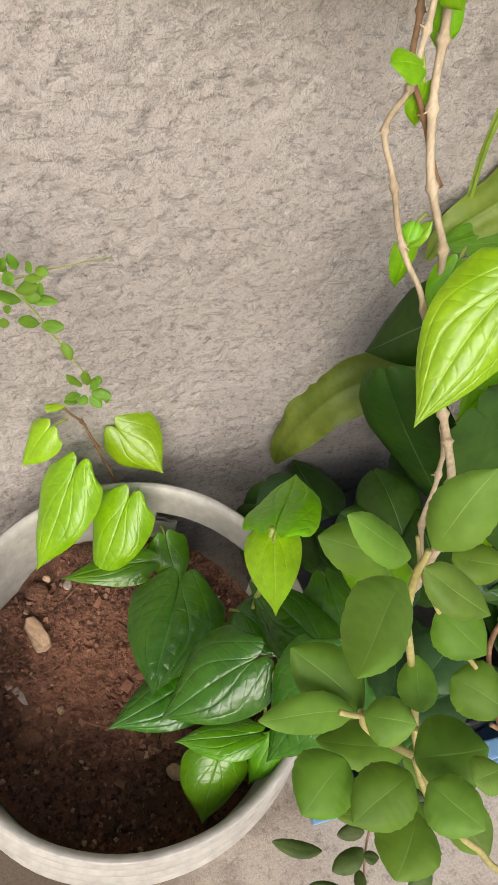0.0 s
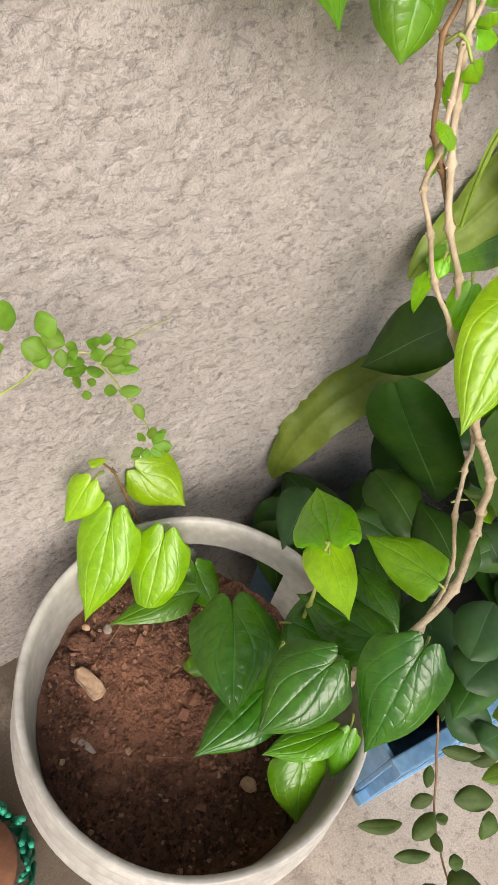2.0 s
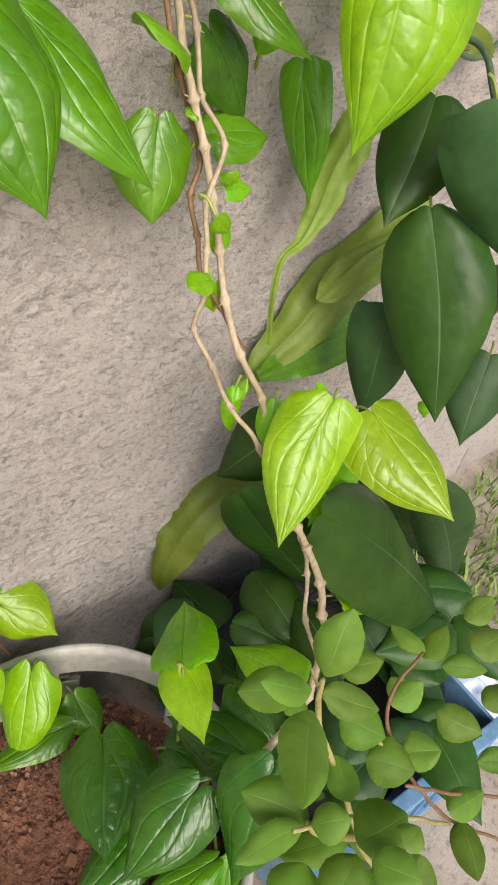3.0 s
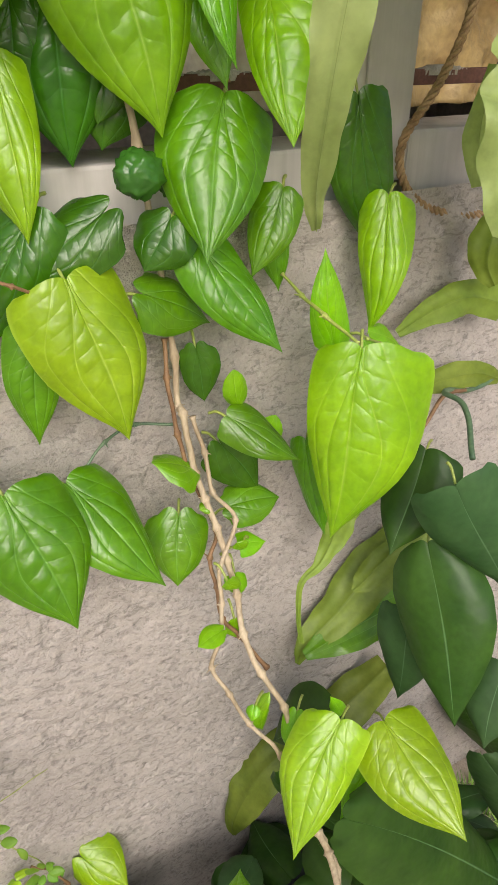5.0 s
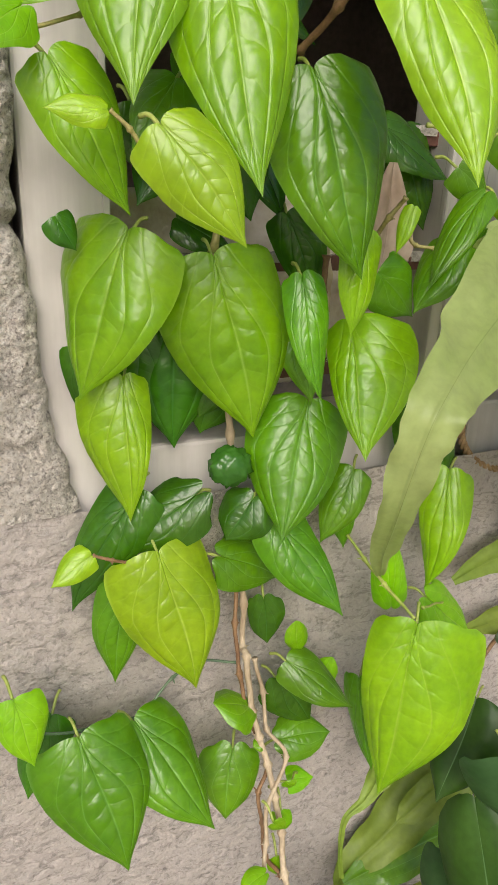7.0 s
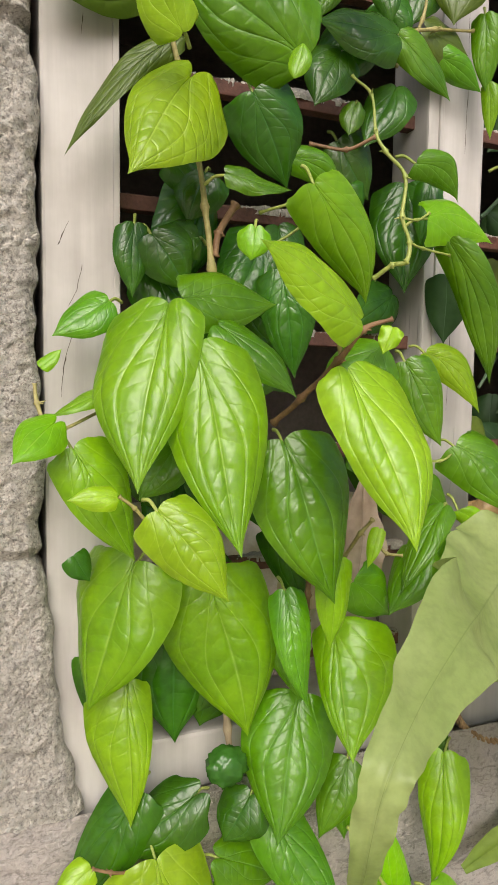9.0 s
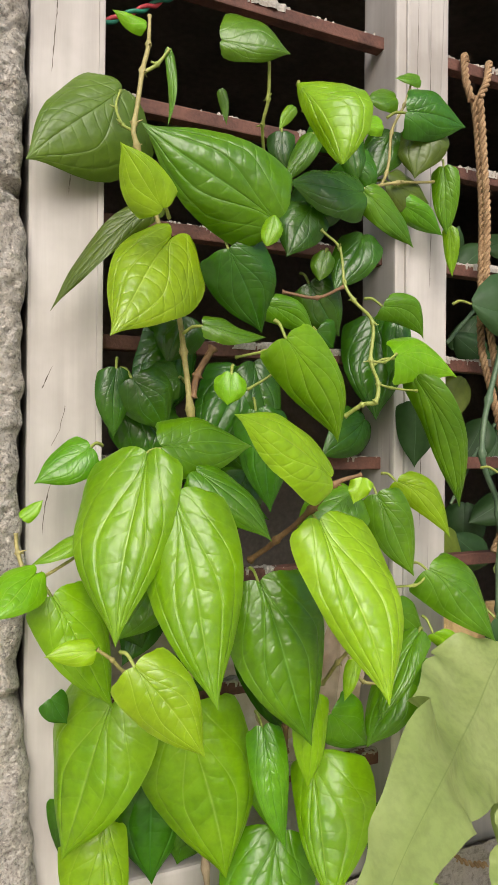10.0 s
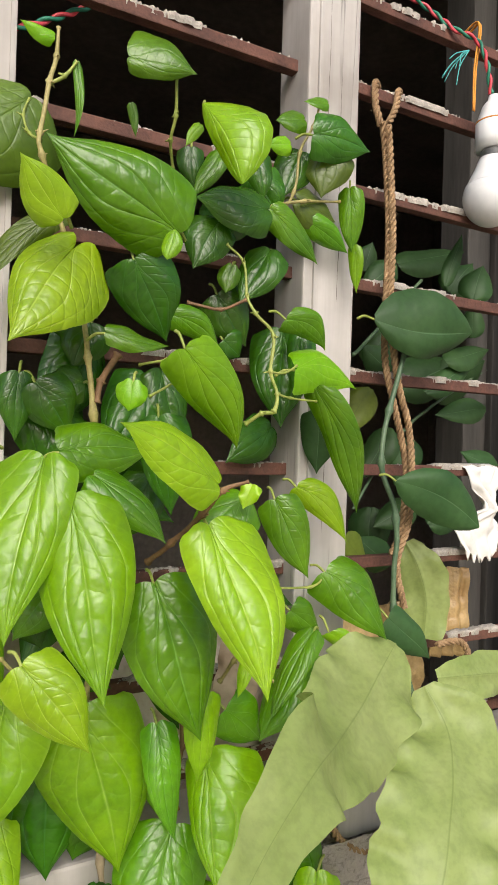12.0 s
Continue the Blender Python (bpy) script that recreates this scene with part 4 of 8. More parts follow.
leaf(vine, 'light', (0.3101, -0.0300, 1.1241), (0.3256, -0.0300, 1.0993), 0.0190, (-0.58, -0.69, 0.43), stalk=(0.3091, -0.0170, 1.1353), curve=-0.2, fold=0.2)
leaf(vine, 'young', (0.2189, -0.0600, 1.1222), (0.2098, -0.0600, 1.0954), 0.0112, (-0.48, -0.74, 0.47))
leaf(vine, 'mid', (0.2713, -0.0300, 1.1459), (0.3009, -0.0300, 1.1247), 0.0279, (-0.56, -0.73, 0.40), stalk=(0.2632, -0.0160, 1.1517))
leaf(vine, 'mid', (0.2080, -0.0450, 1.0826), (0.2395, -0.0450, 1.0543), 0.0393, (-0.46, -0.71, 0.53), stalk=(0.1995, -0.0311, 1.0881))
leaf(vine, 'dark', (0.0195, -0.0200, 1.1110), (0.0299, -0.0200, 1.0935), 0.0190, (-0.12, -0.86, 0.49))
leaf(vine, 'light', (0.1071, -0.0240, 1.0905), (0.1337, -0.0360, 0.9776), 0.0821, (-0.21, -0.82, 0.54), stalk=(0.1064, -0.0091, 1.0991), fold=0.04, bend=0.06, quilt=0.05)
leaf(vine, 'lime', (0.1941, -0.0420, 1.0513), (0.1877, -0.0850, 0.9743), 0.0578, (-0.48, -0.79, 0.39), stalk=(0.2015, -0.0266, 1.0536), skew=-0.35, fold=0.04, bend=0.05)
leaf(vine, 'mid', (0.1752, -0.0300, 0.9964), (0.1449, -0.0620, 0.9127), 0.0682, (-0.38, -0.77, 0.51), stalk=(0.1841, -0.0155, 0.9990), fold=0.05, bend=0.06, quilt=0.05)
leaf(vine, 'lime', (0.0559, -0.0100, 1.0170), (0.0528, -0.0310, 0.9282), 0.0467, (-0.35, -0.81, 0.47), stalk=(0.0615, 0.0049, 1.0236), skew=0.3, fold=0.08, bend=0.05, curve=-0.02)
leaf(vine, 'dark', (0.0901, 0.0030, 1.0586), (0.0932, 0.0060, 0.9598), 0.0754, (-0.24, -0.89, 0.39), stalk=(0.0933, 0.0162, 1.0691), fold=0.03)
leaf(vine, 'mid', (0.1513, -0.0370, 0.9184), (0.1911, -0.0740, 0.8515), 0.0429, (-0.37, -0.68, 0.64), stalk=(0.1496, -0.0201, 0.9209), fold=0.04, bend=0.05)
leaf(vine, 'mid', (0.2135, -0.0350, 0.9440), (0.1877, -0.0400, 0.8917), 0.0330, (-0.25, -0.80, 0.55), stalk=(0.2236, -0.0220, 0.9489))
leaf(vine, 'mid', (0.2126, -0.0250, 0.9252), (0.2183, -0.0250, 0.8738), 0.0246, (-0.43, -0.69, 0.58), stalk=(0.2178, -0.0126, 0.9359))
leaf(vine, 'dark', (0.0957, -0.0300, 0.9389), (0.0447, -0.0250, 0.9024), 0.0460, (-0.17, -0.71, 0.69), stalk=(0.1101, -0.0207, 0.9373), shape='cordate', fold=0.05, bend=0.05)
leaf(vine, 'dark', (0.0605, -0.0200, 0.9441), (0.0153, -0.0180, 0.8617), 0.0435, (-0.12, -0.78, 0.61), stalk=(0.0711, -0.0078, 0.9500), curve=0.04, fold=0.1)
leaf(vine, 'young', (0.0675, -0.0400, 0.9087), (0.0877, -0.0630, 0.8104), 0.0718, (-0.12, -0.43, 0.89), stalk=(0.0648, -0.0242, 0.9149), fold=0.04, bend=0.06)
leaf(vine, 'mid', (0.0494, -0.0300, 0.8819), (0.0391, -0.0300, 0.8049), 0.0374, (-0.12, -0.69, 0.71), stalk=(0.0547, -0.0166, 0.8913), fold=0.02)
leaf(vine, 'young', (0.0247, -0.0450, 0.9176), (-0.0008, -0.0500, 0.9034), 0.0200, (-0.07, -0.78, 0.62), fold=0.05)
leaf(vine, 'mid', (0.0081, -0.0600, 0.7941), (0.0294, -0.1000, 0.7098), 0.0726, (-0.06, -0.52, 0.85), stalk=(0.0049, -0.0433, 0.7967), fold=0.02, bend=0.06)
leaf(vine, 'mid', (0.0479, -0.0440, 0.7789), (0.0920, -0.0930, 0.7111), 0.0597, (-0.09, -0.33, 0.94), stalk=(0.0405, -0.0286, 0.7769), fold=0.02, bend=0.08)
leaf(vine, 'mid', (0.1232, -0.0460, 0.7258), (0.1125, -0.0620, 0.6766), 0.0481, (-0.19, -0.48, 0.85), stalk=(0.1307, -0.0311, 0.7300), shape='round', quilt=0.04, fold=0.03)
leaf(vine, 'light', (0.1346, -0.0460, 0.7637), (0.1049, -0.0500, 0.7818), 0.0392, (-0.10, -0.27, 0.96), stalk=(0.1358, -0.0413, 0.7472), shape='round', fold=0.05)
leaf(vine, 'dark', (0.1354, -0.0350, 0.9336), (0.1165, -0.0350, 0.9053), 0.0391, (-0.30, -0.76, 0.58), stalk=(0.1479, -0.0238, 0.9372), shape='round', quilt=0.09, ripple=0.06)
leaf(vine, 'mid', (0.1167, -0.0300, 0.8890), (0.1623, -0.0300, 0.8629), 0.0422, (-0.26, -0.62, 0.74), stalk=(0.1036, -0.0192, 0.8863), shape='cordate', fold=0.04)
leaf(vine, 'dark', (0.1504, -0.0300, 0.8462), (0.1555, -0.0300, 0.8060), 0.0281, (-0.29, -0.64, 0.71), stalk=(0.1533, -0.0166, 0.8567), shape='round')
leaf(vine, 'light', (0.1774, -0.0400, 0.7993), (0.1708, -0.0450, 0.8323), 0.0183, (-0.32, -0.61, 0.72), stalk=(0.1836, -0.0255, 0.7925), shape='oval')
leaf(vine, 'mid', (0.1648, -0.0460, 0.7982), (0.2096, -0.0740, 0.7631), 0.0342, (-0.33, -0.55, 0.77), stalk=(0.1583, -0.0303, 0.7955), fold=0.02, bend=0.08)
leaf(vine, 'dark', (0.1670, -0.0300, 0.7667), (0.1981, -0.0350, 0.7168), 0.0453, (-0.29, -0.54, 0.79), stalk=(0.1592, -0.0157, 0.7722), shape='cordate')
leaf(vine, 'mid', (0.1678, -0.0400, 0.7146), (0.2112, -0.0450, 0.7122), 0.0370, (-0.29, -0.50, 0.82), stalk=(0.1581, -0.0311, 0.7035), shape='round', quilt=0.07)
leaf(vine, 'light', (0.2023, -0.0350, 0.7565), (0.2088, -0.0400, 0.7846), 0.0191, (-0.34, -0.56, 0.76), stalk=(0.2108, -0.0242, 0.7461), shape='oval')
leaf(vine, 'mid', (0.2410, -0.0360, 0.7517), (0.2492, -0.0580, 0.6670), 0.0369, (-0.62, -0.23, 0.75), stalk=(0.2512, -0.0251, 0.7603), curve=0.03)
leaf(vine, 'lime', (0.2297, -0.1060, 0.8573), (0.2048, -0.1210, 0.7255), 0.0825, (-0.32, -0.55, 0.77), stalk=(0.2394, -0.0937, 0.8643), skew=-0.35, fold=0.05, bend=0.06)
leaf(vine, 'light', (0.2431, -0.0600, 0.8390), (0.2346, -0.0550, 0.9088), 0.0270, (-0.46, -0.63, 0.63), stalk=(0.2513, -0.0486, 0.8291))
leaf(vine, 'lime', (0.3013, -0.0350, 0.9308), (0.2812, -0.0500, 0.8374), 0.0396, (-0.66, -0.48, 0.57), stalk=(0.3143, -0.0255, 0.9368), fold=0.1, curve=-0.06)
leaf(vine, 'dark', (0.2792, -0.0200, 0.9934), (0.3121, -0.0200, 0.8790), 0.0487, (-0.55, -0.67, 0.49), stalk=(0.2832, -0.0079, 1.0050), fold=0.1)
leaf(vine, 'light', (0.2779, -0.0600, 0.8361), (0.3232, -0.0650, 0.7937), 0.0426, (-0.50, -0.54, 0.68), stalk=(0.2690, -0.0457, 0.8396), shape='cordate')
leaf(vine, 'mid', (0.2630, -0.0500, 1.1021), (0.2319, -0.0550, 1.0582), 0.0375, (-0.78, -0.58, 0.22), stalk=(0.2776, -0.0410, 1.1030), fold=0.1)
leaf(vine, 'light', (0.1656, -0.0600, 0.6918), (0.1899, -0.0600, 0.6860), 0.0206, (-0.26, -0.46, 0.85), stalk=(0.1531, -0.0528, 0.6824))
leaf(vine, 'light', (0.1564, -0.0700, 0.6735), (0.1590, -0.0700, 0.6497), 0.0173, (-0.22, -0.42, 0.88), stalk=(0.1592, -0.0566, 0.6839), shape='round')
leaf(vine, 'light', (0.1503, -0.0800, 0.6375), (0.1529, -0.0800, 0.6163), 0.0159, (-0.20, -0.38, 0.90), stalk=(0.1521, -0.0664, 0.6478), shape='round')
leaf(vine, 'light', (0.1424, -0.0550, 0.7352), (0.1362, -0.0550, 0.7333), 0.0108, (-0.23, -0.52, 0.82), shape='round')
leaf(vine, 'light', (0.1569, -0.1050, 0.5587), (0.1619, -0.1050, 0.5251), 0.0167, (-0.17, -0.29, 0.94), shape='round')
leaf(vine, 'dark', (-0.0039, -0.0200, 0.7815), (-0.0254, -0.0200, 0.7097), 0.0350, (-0.01, -0.58, 0.81), stalk=(0.0041, -0.0071, 0.7896))
leaf(vine, 'light', (-0.0285, -0.0600, 0.8371), (-0.0205, -0.0700, 0.7911), 0.0331, (0.01, -0.62, 0.78), stalk=(-0.0322, -0.0444, 0.8435))
leaf(vine, 'dark', (0.0710, 0.0060, 1.0429), (0.0682, 0.0080, 0.9919), 0.0474, (-0.20, -0.91, 0.37), stalk=(0.0748, 0.0192, 1.0532))
leaf(vine, 'dark', (0.1240, 0.0060, 1.0093), (0.1124, 0.0080, 0.9676), 0.0494, (-0.29, -0.86, 0.43), stalk=(0.1325, 0.0182, 1.0179))
leaf(vine, 'dark', (0.0346, 0.0000, 1.0363), (0.0418, 0.0000, 0.9727), 0.0320, (-0.13, -0.91, 0.40), stalk=(0.0347, 0.0139, 1.0464))
leaf(vine, 'dark', (0.1195, 0.0000, 1.0122), (0.1086, 0.0000, 0.9823), 0.0298, (-0.28, -0.86, 0.41), stalk=(0.1285, 0.0127, 1.0195))
leaf(vine, 'dark', (0.1662, 0.0000, 1.1138), (0.1866, -0.0100, 1.0579), 0.0345, (-0.43, -0.88, 0.22), stalk=(0.1679, 0.0147, 1.1226), fold=0.1)
leaf(vine, 'mid', (0.1616, -0.0300, 1.0533), (0.1693, -0.0450, 1.0001), 0.0273, (-0.33, -0.88, 0.35), stalk=(0.1646, -0.0144, 1.0599), quilt=0.02)
leaf(vine, 'mid', (0.3050, -0.0300, 1.1741), (0.3541, -0.0500, 1.1182), 0.0472, (-0.50, -0.57, 0.65), stalk=(0.3003, -0.0139, 1.1780), fold=-0.05, bend=0.12, curve=-0.06)
leaf(vine, 'lime', (0.2748, -0.0300, 1.2441), (0.3173, -0.0400, 1.2000), 0.0273, (-0.54, -0.69, 0.47), stalk=(0.2703, -0.0146, 1.2504), fold=0.05, curve=-0.12)
leaf(vine, 'mid', (0.2425, -0.0500, 1.2360), (0.2680, -0.0600, 1.1777), 0.0346, (-0.54, -0.75, 0.39), stalk=(0.2442, -0.0357, 1.2453), fold=0.06)
leaf(vine, 'light', (0.2578, -0.0500, 1.3363), (0.3236, -0.0400, 1.3262), 0.0393, (-0.56, -0.71, 0.43), stalk=(0.2452, -0.0394, 1.3313), fold=-0.1, curve=-0.12, bend=0.12)
leaf(vine, 'mid', (0.2807, -0.0450, 1.3215), (0.3348, -0.0300, 1.2222), 0.0310, (-0.75, -0.61, 0.26), stalk=(0.2840, -0.0365, 1.3361), fold=0.06, curve=-0.08)
leaf(vine, 'mid', (0.2569, -0.0350, 1.3768), (0.2981, -0.0300, 1.3561), 0.0249, (-0.59, -0.80, 0.14), stalk=(0.2479, -0.0224, 1.3843), curve=-0.16, bend=0.15)
leaf(vine, 'dark', (0.2885, -0.0100, 1.3751), (0.2794, -0.0100, 1.3264), 0.0218, (-0.58, -0.81, 0.12), stalk=(0.2985, 0.0013, 1.3834))
leaf(vine, 'dark', (0.2807, -0.0300, 1.5305), (0.3342, -0.0350, 1.5272), 0.0392, (-0.63, -0.78, 0.04), stalk=(0.2721, -0.0151, 1.5310), bend=0.12)
leaf(vine, 'shade', (0.3045, -0.0200, 1.5254), (0.2962, -0.0200, 1.4852), 0.0428, (-0.60, -0.79, -0.14), stalk=(0.3145, -0.0086, 1.5335), shape='cordate')
leaf(vine, 'mid', (0.3289, -0.0150, 1.5007), (0.3380, -0.0100, 1.4456), 0.0229, (-0.64, -0.77, -0.07), stalk=(0.3360, -0.0052, 1.5129), fold=0.15)
leaf(vine, 'light', (0.3375, -0.0120, 1.4537), (0.3446, -0.0080, 1.4142), 0.0134, (-0.64, -0.77, -0.01))
leaf(vine, 'mid', (0.2427, -0.0300, 1.4624), (0.2878, -0.0300, 1.4261), 0.0238, (-0.57, -0.82, -0.05), stalk=(0.2387, -0.0174, 1.4734), ripple=0.08, curve=-0.04)
leaf(vine, 'mid', (0.2914, -0.0100, 1.4671), (0.3326, -0.0100, 1.4473), 0.0218, (-0.61, -0.79, -0.05), stalk=(0.2846, 0.0030, 1.4760))
leaf(vine, 'mid', (0.2997, -0.0200, 1.5653), (0.2769, -0.0200, 1.5613), 0.0143, (-0.59, -0.80, 0.14))
leaf(vine, 'mid', (0.2800, -0.0150, 1.5485), (0.2530, -0.0150, 1.5415), 0.0229, (-0.56, -0.83, 0.01), stalk=(0.2903, -0.0012, 1.5485))
leaf(vine, 'light', (0.2642, -0.0200, 1.5224), (0.2431, -0.0200, 1.5171), 0.0165, (-0.54, -0.82, -0.18), stalk=(0.2737, -0.0060, 1.5255))
leaf(vine, 'shade', (0.2812, -0.0100, 1.4829), (0.3183, -0.0100, 1.4719), 0.0347, (-0.59, -0.79, 0.13), stalk=(0.2718, 0.0040, 1.4865), shape='cordate')
leaf(vine, 'dark', (0.2364, -0.0350, 1.4590), (0.1752, -0.0350, 1.4569), 0.0431, (-0.49, -0.86, 0.12), stalk=(0.2465, -0.0212, 1.4571))
leaf(vine, 'dark', (0.1997, -0.0250, 1.4452), (0.1803, -0.0250, 1.4072), 0.0377, (-0.46, -0.89, -0.04), stalk=(0.2094, -0.0122, 1.4515))
leaf(vine, 'dark', (0.1781, -0.0200, 1.4988), (0.1812, -0.0200, 1.4691), 0.0208, (-0.44, -0.89, -0.14), stalk=(0.1833, -0.0075, 1.5094))
leaf(vine, 'mid', (0.1980, -0.0300, 1.4968), (0.1763, -0.0300, 1.4579), 0.0179, (-0.46, -0.88, -0.14), stalk=(0.2072, -0.0169, 1.5031))
leaf(vine, 'dark', (0.2297, -0.0300, 1.5030), (0.2360, -0.0300, 1.4684), 0.0235, (-0.27, -0.95, -0.13), stalk=(0.2319, -0.0166, 1.5136))
leaf(vine, 'dark', (0.2511, -0.0150, 1.4345), (0.2227, -0.0200, 1.3873), 0.0368, (-0.53, -0.85, 0.00), stalk=(0.2614, -0.0019, 1.4386))
leaf(vine, 'mid', (0.2150, -0.0200, 1.4148), (0.2103, -0.0200, 1.3944), 0.0177, (-0.49, -0.87, 0.01), stalk=(0.2239, -0.0078, 1.4230), shape='round')
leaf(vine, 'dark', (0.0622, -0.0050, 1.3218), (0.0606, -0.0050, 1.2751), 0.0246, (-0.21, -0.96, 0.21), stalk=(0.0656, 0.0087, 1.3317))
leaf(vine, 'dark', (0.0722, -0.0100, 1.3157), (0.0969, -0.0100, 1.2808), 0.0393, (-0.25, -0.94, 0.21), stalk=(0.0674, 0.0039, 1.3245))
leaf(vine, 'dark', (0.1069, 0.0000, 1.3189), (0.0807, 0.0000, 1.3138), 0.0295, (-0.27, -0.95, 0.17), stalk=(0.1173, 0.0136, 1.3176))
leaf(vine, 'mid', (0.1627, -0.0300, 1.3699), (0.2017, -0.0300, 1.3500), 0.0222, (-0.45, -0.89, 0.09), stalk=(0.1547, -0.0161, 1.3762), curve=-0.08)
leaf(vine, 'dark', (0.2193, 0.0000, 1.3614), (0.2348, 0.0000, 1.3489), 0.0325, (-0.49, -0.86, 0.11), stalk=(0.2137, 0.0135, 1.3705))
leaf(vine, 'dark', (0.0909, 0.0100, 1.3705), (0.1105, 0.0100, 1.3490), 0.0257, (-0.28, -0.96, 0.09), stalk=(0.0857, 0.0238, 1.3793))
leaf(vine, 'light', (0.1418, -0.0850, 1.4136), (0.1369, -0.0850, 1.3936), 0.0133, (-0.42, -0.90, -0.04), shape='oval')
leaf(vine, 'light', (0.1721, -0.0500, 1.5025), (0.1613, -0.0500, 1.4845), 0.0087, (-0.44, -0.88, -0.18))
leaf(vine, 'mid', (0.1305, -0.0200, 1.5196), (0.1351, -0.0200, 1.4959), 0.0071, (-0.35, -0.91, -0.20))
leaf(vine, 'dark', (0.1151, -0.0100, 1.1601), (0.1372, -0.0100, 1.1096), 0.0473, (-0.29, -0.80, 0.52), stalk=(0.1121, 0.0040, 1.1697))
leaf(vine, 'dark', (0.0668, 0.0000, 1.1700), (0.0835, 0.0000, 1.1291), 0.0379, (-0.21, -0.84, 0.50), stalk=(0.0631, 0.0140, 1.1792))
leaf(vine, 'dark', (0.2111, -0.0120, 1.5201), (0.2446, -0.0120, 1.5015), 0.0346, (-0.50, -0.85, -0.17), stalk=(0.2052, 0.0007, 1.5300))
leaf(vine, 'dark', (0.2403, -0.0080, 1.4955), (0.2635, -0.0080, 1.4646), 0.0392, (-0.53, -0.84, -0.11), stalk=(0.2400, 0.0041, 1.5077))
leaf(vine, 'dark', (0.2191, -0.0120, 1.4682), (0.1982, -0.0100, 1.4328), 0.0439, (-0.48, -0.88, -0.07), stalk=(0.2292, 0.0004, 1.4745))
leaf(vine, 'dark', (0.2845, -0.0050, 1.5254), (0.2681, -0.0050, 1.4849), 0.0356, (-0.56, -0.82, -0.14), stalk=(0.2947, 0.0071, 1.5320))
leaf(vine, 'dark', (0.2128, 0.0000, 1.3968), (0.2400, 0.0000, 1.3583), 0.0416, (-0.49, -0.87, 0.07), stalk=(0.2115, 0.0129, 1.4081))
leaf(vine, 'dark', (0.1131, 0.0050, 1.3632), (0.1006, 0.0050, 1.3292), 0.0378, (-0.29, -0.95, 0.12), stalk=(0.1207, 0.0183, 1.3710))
leaf(vine, 'young', (0.1967, -0.1620, 0.5802), (0.1352, -0.1960, 0.5013), 0.0564, (-0.33, -0.27, 0.90), stalk=(0.2111, -0.1528, 0.5784), fold=0.1, bend=0.06, curve=0.03)
leaf(vine, 'light', (0.2588, -0.1500, 0.4841), (0.2011, -0.1700, 0.4548), 0.0345, (-0.35, -0.24, 0.90), stalk=(0.2724, -0.1436, 0.4759), fold=0.05)
leaf(vine, 'young', (0.2378, -0.1680, 0.5578), (0.2491, -0.2550, 0.5148), 0.0680, (-0.36, -0.18, 0.91), stalk=(0.2415, -0.1528, 0.5506), fold=0.03, bend=0.06)
leaf(vine, 'light', (0.1819, -0.1250, 0.5565), (0.1695, -0.1350, 0.5283), 0.0252, (-0.38, -0.36, 0.85), stalk=(0.1948, -0.1137, 0.5583), shape='round')
leaf(vine, 'light', (0.2122, -0.1450, 0.5596), (0.2027, -0.1400, 0.5810), 0.0128, (-0.45, -0.36, 0.82))
leaf(vine, 'light', (0.1558, -0.1100, 0.5629), (0.1650, -0.1100, 0.5771), 0.0106, (-0.38, -0.42, 0.83), shape='round')
leaf(vine, 'light', (0.3052, -0.1700, 0.5444), (0.3184, -0.1700, 0.5188), 0.0103, (-0.53, -0.28, 0.80))
leaf(vine, 'light', (0.1286, -0.1000, 0.6557), (0.1046, -0.1100, 0.6618), 0.0165, (-0.66, -0.49, 0.57), stalk=(0.1325, -0.0913, 0.6414), shape='round')
leaf(vine, 'light', (0.1448, -0.1200, 0.5830), (0.1396, -0.1250, 0.5750), 0.0114, (-0.61, -0.38, 0.70), stalk=(0.1585, -0.1097, 0.5812), shape='round')
leaf(vine, 'light', (0.1424, -0.0850, 0.6851), (0.1526, -0.0850, 0.6744), 0.0137, (-0.69, -0.51, 0.51), stalk=(0.1383, -0.0716, 0.6951), shape='round')
leaf(vine, 'light', (0.1640, -0.0700, 0.6981), (0.1583, -0.0700, 0.7050), 0.0131, (-0.71, -0.53, 0.46), stalk=(0.1750, -0.0574, 0.6942), shape='round')
leaf(vine, 'light', (0.2456, -0.1900, 0.3506), (0.3614, -0.1900, 0.2449), 0.0356, (-0.50, -0.14, 0.86), stalk=(0.2297, -0.1840, 0.3480))
# filler leaves added behind the bars, dark tone in place of deep shade
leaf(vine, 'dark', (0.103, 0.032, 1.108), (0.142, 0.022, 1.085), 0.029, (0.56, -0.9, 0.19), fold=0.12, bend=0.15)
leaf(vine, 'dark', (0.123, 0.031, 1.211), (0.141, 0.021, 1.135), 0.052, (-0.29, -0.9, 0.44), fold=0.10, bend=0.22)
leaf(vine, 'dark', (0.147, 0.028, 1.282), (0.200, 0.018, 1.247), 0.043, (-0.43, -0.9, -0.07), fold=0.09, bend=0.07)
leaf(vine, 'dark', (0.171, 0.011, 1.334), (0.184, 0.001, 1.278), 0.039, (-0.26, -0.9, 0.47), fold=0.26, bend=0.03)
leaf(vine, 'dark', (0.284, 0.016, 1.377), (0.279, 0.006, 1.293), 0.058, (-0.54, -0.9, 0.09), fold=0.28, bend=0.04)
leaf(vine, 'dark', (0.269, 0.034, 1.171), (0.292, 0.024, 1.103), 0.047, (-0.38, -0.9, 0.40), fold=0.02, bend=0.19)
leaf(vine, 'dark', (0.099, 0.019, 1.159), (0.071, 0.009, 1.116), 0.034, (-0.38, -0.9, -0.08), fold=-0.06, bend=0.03)
